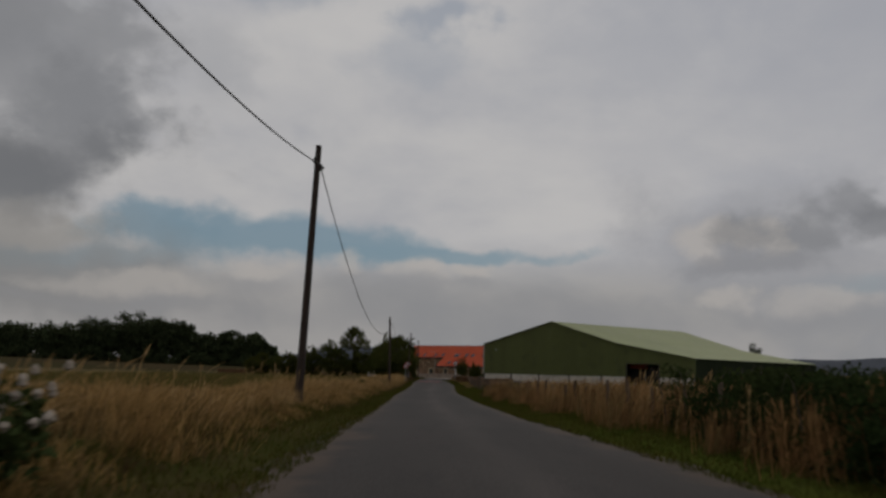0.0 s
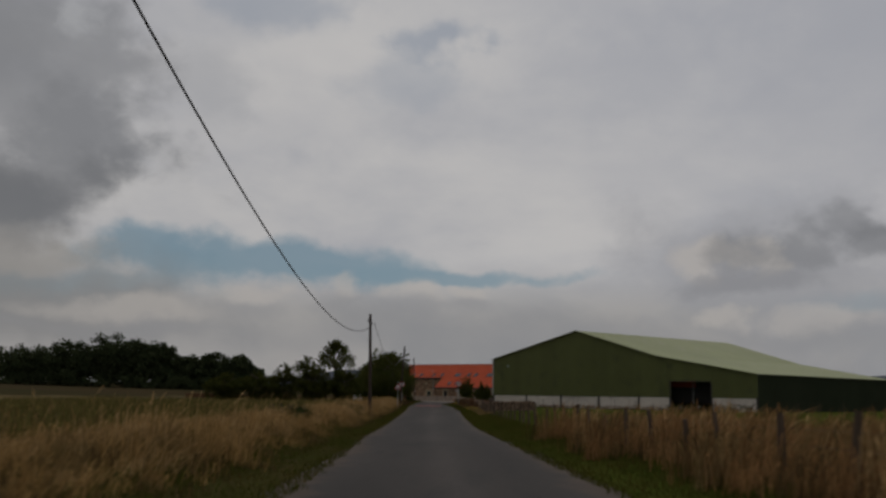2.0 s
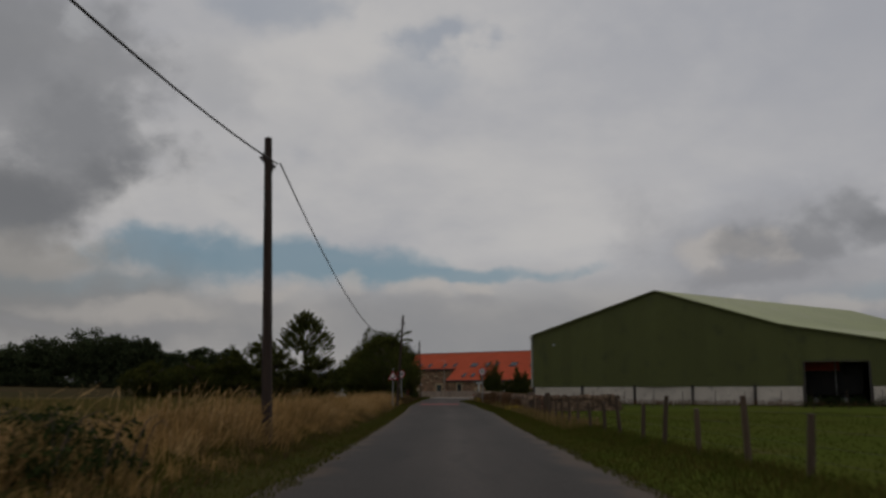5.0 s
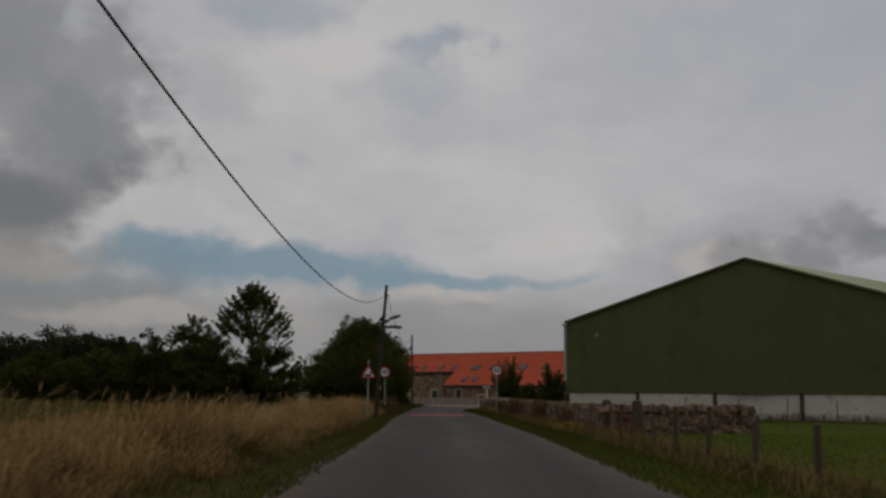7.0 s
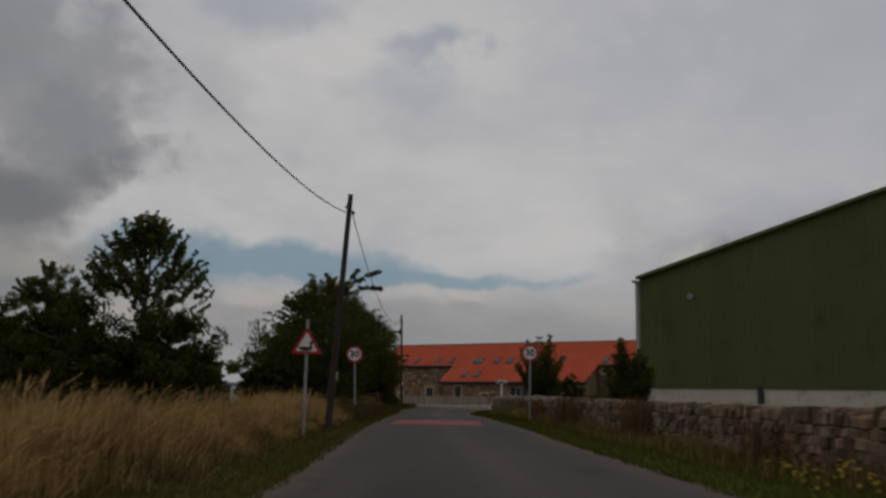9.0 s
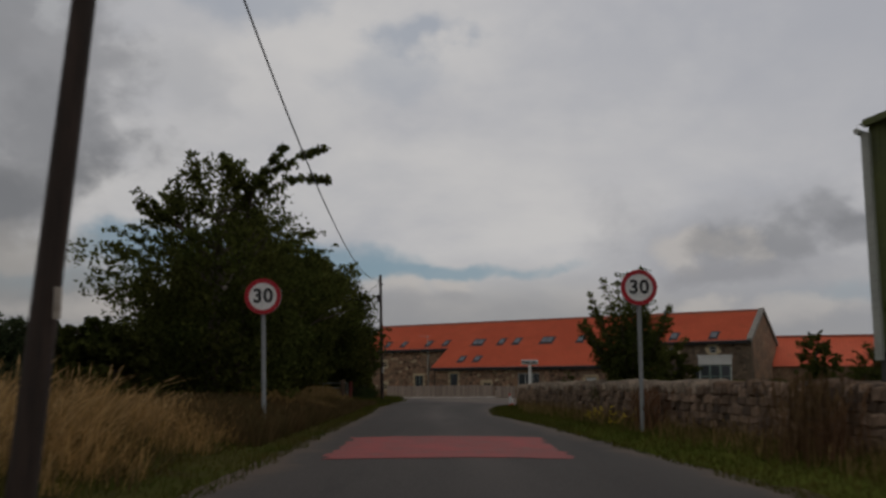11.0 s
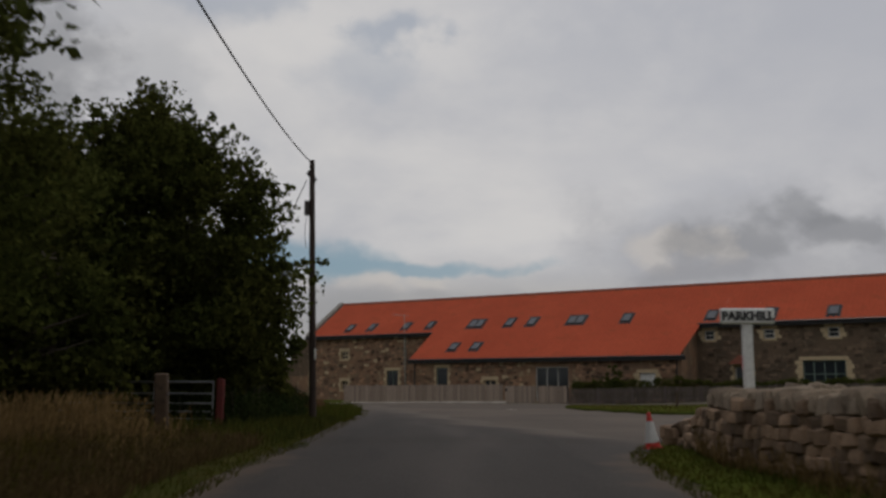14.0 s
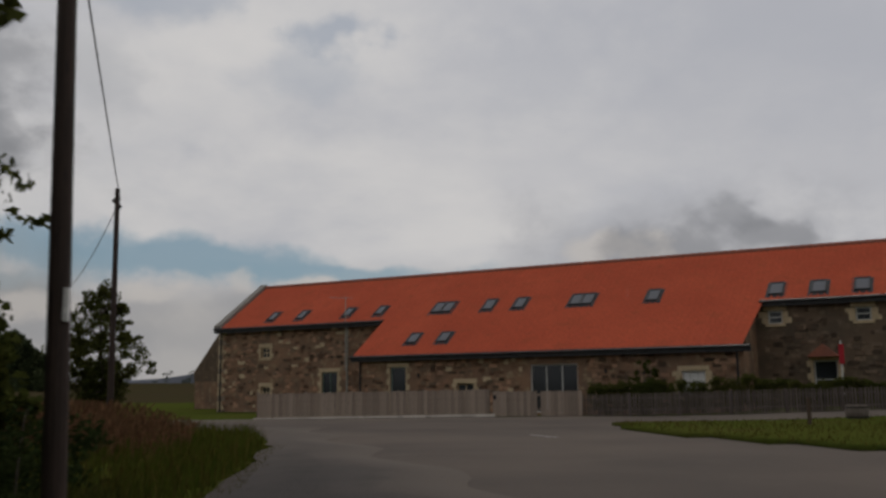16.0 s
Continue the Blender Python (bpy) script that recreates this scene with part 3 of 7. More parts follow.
def build_ground():
    xs, ys = spread(-3500, -26, 44, 3500, 0.8), spread(-1200, -20, 262, 4200, 1.2)
    X, Y = np.meshgrid(xs, ys)
    Z = land(X, Y)
    on = (X > road_left(Y) + 1.7) & (X < road_right(Y) - 1.7) & (Y < 193) | junction(X, Y, 1.4)
    Z = np.where(on, Z - 0.10, Z)
    n, m = X.shape
    idx = np.arange(n * m).reshape(n, m)
    f = np.stack([idx[:-1, :-1], idx[:-1, 1:], idx[1:, 1:], idx[1:, :-1]], -1).reshape(-1, 4)
    ob = mesh_arrays("ground", np.stack([X, Y, Z], -1).reshape(-1, 3), f, [M_HAY, M_PASTURE, M_DIRT, M_FARFIELD, M_VERGE])
    cx = (X[:-1, :-1] + X[1:, 1:]) / 2
    cy = (Y[:-1, :-1] + Y[1:, 1:]) / 2
    cx = cx + 1.6 * np.sin(cy * 0.05 + 1) * (np.abs(cx) > 12) + 0.5 * np.sin(cx * 0.9 + cy * 0.6)* (np.abs(cx) > 9)
    far = cx + 26 * np.sin(cy * 0.013 + 2) + 9 * np.sin(cy * 0.05)
    k = np.zeros(cx.shape, int)
    k[(cx > road_right(cy) + 1.4) & (cy > 66 + 0.5 * cx) & (far < 95) & (cy < 262)] = 1
    k[(cx > road_left(cy) - 2.0) & (cx < road_right(cy) + 2.4)] = 1
    k[(cx > road_left(cy) + 0.1) & (cx < road_right(cy) - 0.1)] = 2
    k[(cx < road_left(cy) + 0.1) & (cx > road_left(cy) - 4.0) & (cy < 205)] = 4
    k[(far < -80) | (far > 120) | (cy > 330 + 0.2 * cx)] = 3
    k[(cy > 200) & (cx < 0) & (far > -52) & (cy < 330)] = 1
    k[(cy > 152 - 0.25 * cx) & (cy <= 205) & (cx < road_left(cy) - 0.45) & (far > -52)] = 4
    ob.data.polygons.foreach_set("material_index", k.ravel().astype(np.int32))
    ob.data.shade_smooth()
    tagged(ob, "gently rolling farmland of dry hay field and green pasture", "ground", kind="structure")


build_ground()


def build_road():
    ys = np.arange(-70, 224.1, 0.5)
    rng = np.random.default_rng(3)
    wob = np.convolve(rng.normal(0, 1, len(ys) + 8), np.ones(5) / 5, "same")
    across = 0.5 - 0.5 * np.cos(np.linspace(0, math.pi, 17))
    co, margin, worn = [], [], []
    for i, y in enumerate(ys):
        l, r = road_left(y) - 0.10 + 0.13 * wob[i], (road_right(y) if y < 191.5 else np.interp(y, [191.5, 194, 198, 206, 214, 224], [2.6, 1.5, 0.4, -0.8, -2.2, -3.4]) + 0.35 * np.sin(y * 1.1)) + 0.10 + 0.13 * wob[i + 8]
        x = l + (r - l) * across
        z = base_z(y) + 0.045 * np.sin(across * math.pi) + 0.004 + 0.036 * smooth01(190.5, 192, y)
        co.append(np.stack([x, np.full(17, y), z], -1))
        worn.append(np.maximum(0.85 * smooth01(196, 222, y), smooth01(188, 194, y) * smooth01(2.4, 0.0, r - x)))
        margin.append(np.minimum(x - l, r - x) + 3 * smooth01(188, 192, y))
    co = np.array(co)
    n = len(ys)
    idx = np.arange(n * 17).reshape(n, 17)
    f = np.stack([idx[:-1, :-1], idx[:-1, 1:], idx[1:, 1:], idx[1:, :-1]], -1).reshape(-1, 4)
    ob = mesh_arrays("road", co.reshape(-1, 3), f, M_ASPHALT)
    ob.data.attributes.new("worn", "FLOAT", "POINT").data.foreach_set("value", np.concatenate(worn).astype(np.float32))
    ob.data.attributes.new("edge", "FLOAT", "POINT").data.foreach_set("value", np.concatenate(margin).astype(np.float32))
    ob.data.attributes.new("across", "FLOAT", "POINT").data.foreach_set("value", np.tile(across, n).astype(np.float32))
    ob.data.shade_smooth()
    tagged(ob, "narrow worn grey asphalt country lane", "road", kind="structure")
    # the open junction before the steading
    xs, ys = np.arange(-40, 50.1, 0.5), np.arange(191.5, 237.1, 0.5)
    X, Y = np.meshgrid(xs, ys)
    Z = base_z(Y) + 0.012 + 0.33 * smooth01(10, 22, X) * smooth01(214, 228, Y) + 0.02
    idx = np.arange(X.size).reshape(X.shape)
    f = np.stack([idx[:-1, :-1], idx[:-1, 1:], idx[1:, 1:], idx[1:, :-1]], -1).reshape(-1, 4)
    cx, cy = X.ravel()[f].mean(1), Y.ravel()[f].mean(1)
    keep = junction(cx, cy)
    ob = mesh_arrays("road_junction", np.stack([X, Y, Z], -1).reshape(-1, 3), f[keep], M_ASPHALT_OLD)
    ob.data.shade_smooth()
    tagged(ob, "wide worn brownish asphalt junction before the steading", "road", kind="structure")


build_road()


def build_patch(name, x0, x1, y0, y1, mat, label, step=0.3):
    """A thin coat on the road that follows its crown."""
    rng = np.random.default_rng(5)
    xs, ys = np.arange(x0, x1 + 0.01, step), np.arange(y0, y1 + 0.01, step)
    X, Y = np.meshgrid(xs, ys)
    w = np.clip((X - road_left(Y)) / (road_right(Y) - road_left(Y)), 0, 1)
    Z = base_z(Y) + 0.045 * np.sin(w * math.pi) + 0.012
    X = X + rng.normal(0, 0.05, X.shape)
    Y = Y + rng.normal(0, 0.05, X.shape)
    idx = np.arange(X.size).reshape(X.shape)
    f = np.stack([idx[:-1, :-1], idx[:-1, 1:], idx[1:, 1:], idx[1:, :-1]], -1).reshape(-1, 4)
    ob = mesh_arrays(name, np.stack([X, Y, Z], -1).reshape(-1, 3), f, mat)
    return tagged(ob, label, "road marking", kind="structure")


build_patch("red_surfacing", -3.5, 0.1, 156.0, 161.1, M_REDCOAT, "faded red speed-limit surfacing across the lane")


def dash(x, y, length, width, turn):
    bm = B()
    box(bm, -width / 2, width / 2, -length / 2, length / 2, 0, 0.006, bevel=0.002)
    ob = part("road_dash", bm, M_PAINT)
    ob.matrix_basis = pose(x, y, float(base_z(y)) + 0.036, 0, 0, turn)
    tagged(ob, "worn white painted dash on the asphalt", "road marking", "dashes at the junction")


dash(2.72, 216.7, 1.6, 0.12, 12)


def build_island():
    xs, ys = np.arange(5.2, 40.1, 0.6), np.arange(208.4, 226.1, 0.6)
    X, Y = np.meshgrid(xs, ys)
    # rounded towards the lane end
    inside = (X > 5.6 + 0.022 * (Y - 217.5) ** 2) & (Y < 224.5 - 0.12 * np.maximum(X - 8, 0)) & (Y > 208.9)
    Z = base_z(Y) + 0.33 * smooth01(10, 22, X) * smooth01(214, 228, Y) + 0.13
    idx = np.arange(X.size).reshape(X.shape)
    f = np.stack([idx[:-1, :-1], idx[:-1, 1:], idx[1:, 1:], idx[1:, :-1]], -1).reshape(-1, 4)
    f = f[inside.ravel()[f].all(1)]
    ob = mesh_arrays("grass_island", np.stack([X, Y, Z], -1).reshape(-1, 3), f, M_PASTURE)
    md = ob.modifiers.new("thick", "SOLIDIFY")
    md.thickness, md.offset = 0.15, -1
    tagged(ob, "raised green with an earthy kerb edge", "grass", kind="structure")


build_island()


def hills():
    """Low hills on the skyline, distance haze put into their blue colour."""
    for name, far, base, tall, seed in (("backdrop_hills", 3300, 18, 95, 1.7), ("backdrop_ridge", 2700, 14, 40, 5.1)):
        a = np.radians(np.arange(-75, 75.1, 0.5))
        h = tall * (0.55 + 0.35 * np.sin(a * 7 + seed) + 0.2 * np.sin(a * 19 + seed * 2) + 0.1 * np.sin(a * 47)) * smooth01(-1.1, 0.4, a)
        h = np.maximum(h, tall * (0.80 + 0.05 * np.sin(a * 61)) * np.exp(-((a - 0.44) / 0.16) ** 4))
        x, y = far * np.sin(a), far * np.cos(a)
        lo = np.stack([x, y, np.full(len(a), base - 10.0)], -1)
        hi = np.stack([x * 1.06, y * 1.06, base + np.maximum(h, 1)], -1)
        bk = np.stack([x * 1.2, y * 1.2, np.full(len(a), base - 10.0)], -1)
        co = np.concatenate([lo, hi, bk])
        n = len(a)
        i = np.arange(n - 1)
        f = np.concatenate([np.stack([i, i + 1, i + 1 + n, i + n], -1), np.stack([i + n, i + 1 + n, i + 1 + 2 * n, i + 2 * n], -1)])
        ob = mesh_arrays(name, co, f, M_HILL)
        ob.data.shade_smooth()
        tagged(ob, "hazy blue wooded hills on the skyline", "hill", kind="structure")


hills()

# ---- big green barn ----
BARN_A, BARN_R, BARN_E = Vector((7.25, 161.44, 0)), Vector((17.74, 154.24, 0)), Vector((38.26, 144.96, 0))
BARN_V = Vector((26.0, 20.6, 0))
BARN_BASE, CLAD_Z = -0.45, 1.40
DOOR_A, DOOR_B, DOOR_Z = 12.05, 17.05, 3.35
LEG1, LEG2 = (BARN_R - BARN_A).length, (BARN_E - BARN_R).length


def barn_front(s):
    """A point of the front's foot line, s metres from the lane-side corner."""
    return BARN_A.lerp(BARN_R, s / LEG1) if s <= LEG1 else BARN_R.lerp(BARN_E, (s - LEG1) / LEG2)


def barn_roof_z(s):
    return float(np.interp(s, [0, LEG1, LEG1 + 10.5, LEG1 + LEG2], [6.25, 9.83, 6.5, 4.29]))


def ribbed(bm, p, q, z0, zp, zq, out, ribs, depth=0.035, n_out=None):
    """An upright profiled sheet from p to q, its top running from zp to zq."""
    prof = []
    for i in range(ribs):
        for t, d in ((0.0, 0), (0.55, 0), (0.65, 1), (0.9, 1)):
            prof.append(((i + t) / ribs, d * depth))
    prof.append((1.0, 0))
    lo, hi = [], []
    for t, d in prof:
        xy = p.lerp(q, t) + out * d
        lo.append(bm.verts.new((xy.x, xy.y, z0)))
        hi.append(bm.verts.new((xy.x, xy.y, zp + (zq - zp) * t)))
    for i in range(len(lo) - 1):
        bm.faces.new((lo[i], lo[i + 1], hi[i + 1], hi[i]))


def build_barn():
    barn = thing("barn", pose(0, 0, 0), "large dark green steel farm shed with a pale green roof", "barn")
    front = part("front_wall", box(B(), 0, 0.01, 0, 0.01, 0, 0.01), M_CLAD, barn, "dark green profiled sheet gable")
    total = LEG1 + LEG2
    # gable sheets
    cuts = list(np.linspace(0, LEG1, 13)) + list(np.linspace(LEG1, LEG1 + 10.5, 11))[1:] + list(np.linspace(LEG1 + 10.5, total, 12))[1:]
    cuts = sorted([c for c in cuts if min(abs(c - LEG1 - DOOR_A), abs(c - LEG1 - DOOR_B)) > 0.45] + [LEG1 + DOOR_A, LEG1 + DOOR_B])
    for a, b in zip(cuts, cuts[1:]):
        in_door = LEG1 + DOOR_A - 0.01 < a < LEG1 + DOOR_B - 0.01
        p, q = barn_front(a), barn_front(b - 1e-6)
        d = (q - p).normalized()
        out_dir = Vector((d.y, -d.x, 0))
        bm = B()
        ribbed(bm, p, q, DOOR_Z if in_door else CLAD_Z, barn_roof_z(a), barn_roof_z(b), out_dir, 5)
        part("cladding_sheet", bm, M_CLAD, front)
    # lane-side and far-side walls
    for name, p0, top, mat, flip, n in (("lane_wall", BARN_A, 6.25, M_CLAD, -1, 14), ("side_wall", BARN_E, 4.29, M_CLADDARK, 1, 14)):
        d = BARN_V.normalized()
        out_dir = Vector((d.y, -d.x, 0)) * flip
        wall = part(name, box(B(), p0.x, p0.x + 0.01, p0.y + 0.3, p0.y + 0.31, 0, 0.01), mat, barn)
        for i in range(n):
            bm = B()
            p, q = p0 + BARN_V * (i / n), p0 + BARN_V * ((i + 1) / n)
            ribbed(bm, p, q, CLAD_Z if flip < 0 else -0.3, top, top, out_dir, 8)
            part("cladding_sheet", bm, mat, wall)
    # back gable, plain
    bm = B()
    vs = [bm.verts.new(barn_front(s - (1e-6 if s else 0)) + BARN_V + Vector((0, 0, barn_roof_z(s)))) for s in (0, LEG1, LEG1 + 10.5, total)]
    lo = [bm.verts.new(barn_front(s) + BARN_V + Vector((0, 0, BARN_BASE))) for s in (total - 1e-6, 0)]
    bm.faces.new(vs + lo)
    part("back_wall", bm, M_CLAD, barn)
    # roof slopes of pale sheets, sky light partly put into their green
    up = Vector((0, 0, 1))
    for name, s0, s1 in (("roof_lane_slope", -0.14, LEG1), ("roof_upper_slope", LEG1, LEG1 + 10.5), ("roof_lower_slope", LEG1 + 10.5, total + 0.3)):
        def edge(s):
            if s < 0:
                p = BARN_A + (BARN_A - BARN_R).normalized() * -s
                return p + up * (6.25 + 0.28 * s)
            if s > total:
                return BARN_E + (BARN_E - BARN_R).normalized() * (s - total) + up * (4.29 - 0.14 * (s - total))
            return barn_front(s - (1e-6 if s == total else 0)) + up * barn_roof_z(s)
        a, b = edge(s0) + up * 0.06, edge(s1) + up * 0.06
        start = BARN_V.normalized() * -0.18
        roof = part(name, box(B(), a.x, a.x + 0.01, a.y + 0.5, a.y + 0.51, a.z - 0.12, a.z - 0.11), M_ROOFG, barn, "green profiled sheet roof, paler partly by sky light in its colour")
        n = 26
        for i in range(n):
            bm = B()
            v0, v1 = start + (BARN_V - start) * (i / n), start + (BARN_V - start) * ((i + 1) / n)
            rows = []
            for k in range(9):
                t = k / 8
                h = 0.035 if k % 2 else 0
                o = v0.lerp(v1, t) + up * h
                rows.append((bm.verts.new(a + o), bm.verts.new(b + o)))
            for r0, r1 in zip(rows, rows[1:]):
                bm.faces.new((r0[0], r1[0], r1[1], r0[1]))
            part("roof_sheet", bm, M_ROOFG, roof)
    # barge trim along the gable and pale corner strip
    bm = B()
    for s0, s1 in ((0, LEG1), (LEG1, LEG1 + 10.5), (LEG1 + 10.5, total - 1e-4)):
        off = BARN_V.normalized() * -0.2
        p, q = barn_front(s0 + 1e-4) + up * (barn_roof_z(s0) + 0.02) + off, barn_front(s1) + up * (barn_roof_z(s1) + 0.02) + off
        tube(bm, (p, q), 0.10, 4)
    part("barge_trim", bm, M_CLAD, barn)
    bm = B()
    p = barn_front(0)
    tube(bm, (Vector((p.x - 0.08, p.y - 0.02, 1.35)), Vector((p.x - 0.08, p.y - 0.02, 6.1))), 0.11, 4)
    part("corner_trim", bm, M_TRIM, barn, "pale corner flashing")
    bm = B()
    off = (BARN_A - BARN_R).normalized() * 0.13
    g0 = BARN_A + off - BARN_V.normalized() * 0.25 + up * 6.12
    tube(bm, (g0, g0 + BARN_V), 0.07, 6)
    part("gutter", bm, M_TRIM, barn)
    # concrete panels between dark columns
    posts = [0.05] + [5.2 * i for i in range(1, 5)] + [LEG1 + DOOR_A - 0.05, LEG1 + DOOR_B + 0.05, total - 0.1]
    plinth = part("plinth", box(B(), BARN_R.x, BARN_R.x + 0.01, BARN_R.y + 1, BARN_R.y + 1.01, 0, 0.01), M_CONCRETE, barn, "grey precast concrete wall panels")
    for i, (a, b) in enumerate(zip(posts, posts[1:])):
        if a > LEG1 + DOOR_A - 0.1 and b < LEG1 + DOOR_B + 0.1:
            continue
        p, q = barn_front(a + 0.12), barn_front(b - 0.12)
        d = (q - p).normalized()
        m = Matrix.Translation(p) @ pose(0, 0, 0, 0, 0, math.degrees(math.atan2(d.y, d.x)))
        bm = B()
        box(bm, 0, (q - p).length, 0.04, 0.2, BARN_BASE, CLAD_Z + 0.03, m, 0.012)
        part("concrete_panel", bm, M_CONCRETE, plinth)
    for a in posts:
        p = barn_front(a)
        d = (barn_front(min(a + 0.3, total - 0.01)) - p).normalized() if a < total - 0.4 else (BARN_E - BARN_R).normalized()
        m = Matrix.Translation(p) @ pose(0, 0, 0, 0, 0, math.degrees(math.atan2(d.y, d.x)))
        bm = B()
        box(bm, -0.1, 0.1, -0.06, -0.04, BARN_BASE, CLAD_Z + 0.12, m)
        box(bm, -0.015, 0.015, -0.04, 0.2, BARN_BASE, CLAD_Z + 0.12, m)
        part("column", bm, M_COLUMN, barn, "dark steel column")
    # door jambs and lintel of the open doorway
    for a in (DOOR_A, DOOR_B):
        p = barn_front(LEG1 + a)
        m = Matrix.Translation(p) @ pose(0, 0, 0, 0, 0, math.degrees(math.atan2(d.y, d.x)))
        part("door_jamb", box(B(), -0.08, 0.08, -0.03, 0.25, BARN_BASE, DOOR_Z + 0.02, m, 0.01), M_COLUMN, barn)
    m = Matrix.Translation(barn_front(LEG1 + DOOR_A)) @ pose(0, 0, 0, 0, 0, math.degrees(math.atan2(d.y, d.x)))
    part("door_lintel", box(B(), 0.08, DOOR_B - DOOR_A - 0.08, -0.02, 0.2, DOOR_Z, DOOR_Z + 0.12, m, 0.01), M_COLUMN, barn)
    # lane-side plinth
    d = BARN_V.normalized()
    m = Matrix.Translation(BARN_A) @ pose(0, 0, 0, 0, 0, math.degrees(math.atan2(d.y, d.x)))
    part("side_plinth", box(B(), 0.3, BARN_V.length, -0.16, 0.0, BARN_BASE, CLAD_Z + 0.03, m, 0.012), M_CONCRETE, barn)
    # earth floor, so that the doorway is closed
    bm = B()
    bm.faces.new([bm.verts.new(v + up * -0.27) for v in (BARN_A, BARN_R, BARN_E, BARN_E + BARN_V, BARN_R + BARN_V, BARN_A + BARN_V)])
    part("floor", bm, M_DIRT, barn)
    # one lamp on the gable
    p = barn_front(2.4) + Vector((-0.06, -0.09, 5.35))
    bm = B()
    tube(bm, (p, p + Vector((-0.08, -0.12, -0.02))), (0.1, 0.13), 10)
    part("flood_lamp", bm, M_STEEL, barn)


build_barn()


def build_trailer():
    """Red farm trailer in the doorway; near-black boards paint in the dark interior."""
    d = (BARN_E - BARN_R).normalized()
    o = barn_front(LEG1 + 14.55)
    m = Matrix.Translation((o.x, o.y, -0.27)) @ pose(0, 0, 0, 0, 0, math.degrees(math.atan2(d.y, d.x)))
    t = thing("farm_trailer", m, "red farm trailer in the shed doorway, black boards for its dark interior", "trailer")
    part("bed", box(B(), -2.9, 1.9, 3.6, 5.6, 0.95, 1.15, bevel=0.03), M_MACHDARK, t)
    part("side_board", box(B(), -2.9, -0.3, 3.52, 3.58, 1.15, 2.98, bevel=0.02), M_MACHDARK, t)
    part("red_board", box(B(), -2.9, 0.1, 3.30, 3.38, 2.99, 3.72, bevel=0.02), M_MACHRED, t, "rusty red upper board")
    part("corner_post", box(B(), -0.26, -0.18, 3.15, 3.25, 0.9, 3.6, bevel=0.01), M_STEEL, t)
    part("side_board", box(B(), -0.14, 1.9, 3.52, 3.58, 1.15, 3.5, bevel=0.02), M_MACHDARK, t)
    part("headboard", box(B(), 0.35, 1.9, 5.3, 5.36, 1.15, 3.65, bevel=0.02), M_MACHDARK, t)
    part("exhaust_stack", tube(B(), ((0.45, 3.45, 2.6), (0.45, 3.45, 3.95)), 0.09, 10), M_MACHDARK, t)
    for x in (-1.9, 0.4):
        for y in (3.7, 5.5):
            wheel(t, x, y, 0.48, 0.3)


def wheel(parent, x, y, r, w):
    bm = B()
    tube(bm, ((x, y - w / 2, r), (x, y - w * 0.38, r), (x, y + w * 0.38, r), (x, y + w / 2, r)), (r * 0.86, r, r, r * 0.86), 18)
    ty = part("tyre", bm, M_RUBBER, parent)
    bm = B()
    tube(bm, ((x, y - w * 0.53, r), (x, y + w * 0.53, r)), r * 0.5, 12)
    part("rim", bm, M_STEEL, ty)

build_trailer()



# ---- stone steading with the red pantiled roof ----
# local axes: x along the ridge from the west gable, -y towards the lane, z up
STEAD = pose(-8.05, 260.75, 0, 0, 0, -34.55)
SLOPE = math.tan(radians(33.97))
RIDGE_Z, EAVE_Q, LOW_Q, STEAD_LEN = 8.63, 4.64, 8.0, 47.05
LOW_X0, LOW_X1 = 13.16, 34.7


def tiled(name, x0, x1, q0, q1, parent, course=0.34, roll=0.30, back=False, taper=0.0):
    """Pantiles: rolls up the slope, each course stepping over the one below."""
    nx = max(int((x1 - x0) / roll), 1)
    steps = 5
    xs = np.linspace(x0, x1, nx * steps + 1)
    ph = (np.arange(len(xs)) % steps) / steps
    wave = 0.022 * np.cos(ph * math.tau) + 0.012 * np.cos(ph * 2 * math.tau)
    run = course * math.cos(radians(33.97))
    qs = np.arange(q0, q1 - 0.01, run)
    rng = np.random.default_rng(11)
    rows = []
    for q in qs:
        e = min(q + run * 1.02, q1)
        for qq, lift in ((q, 0.055), (e, 0.088)):
            z = RIDGE_Z - qq * SLOPE + wave + lift + rng.normal(0, 0.003, len(xs))
            part_way = min(max((qq - EAVE_Q) / (q1 - EAVE_Q + 1e-6), 0), 1)
            xt = xs - taper * part_way * (xs - x0) / (x1 - x0)
            rows.append(np.stack([xt, np.full(len(xs), -qq if not back else qq), z], -1))
    co = np.array(rows)
    n, m = co.shape[:2]
    idx = np.arange(n * m).reshape(n, m)
    f = np.stack([idx[:-1, :-1], idx[:-1, 1:], idx[1:, 1:], idx[1:, :-1]], -1).reshape(-1, 4)
    ob = mesh_arrays(name, co.reshape(-1, 3), f, M_PANTILE, parent)
    tagged(ob, "orange-red clay pantiles in rolled courses", kind="stuff")
    return ob


def wall_with_holes(bm, x0, x1, z0, z1, y, thick, holes):
    """A wall facing -y with real openings (x0, x1, z0, z1)."""
    xs = sorted({x0, x1, *[h[0] for h in holes], *[h[1] for h in holes]})
    zs = sorted({z0, z1, *[h[2] for h in holes], *[h[3] for h in holes]})
    for a, b in zip(xs, xs[1:]):
        run = None
        for c, d in zip(zs, zs[1:]):
            mx, mz = (a + b) / 2, (c + d) / 2
            hole = any(h[0] < mx < h[1] and h[2] < mz < h[3] for h in holes)
            if not hole:
                run = (run[0], d) if run else (c, d)
            if hole or d == zs[-1]:
                if run:
                    box(bm, a, b, y, y + thick, run[0], run[1])
                run = None
    bmesh.ops.remove_doubles(bm, verts=bm.verts, dist=1e-4)


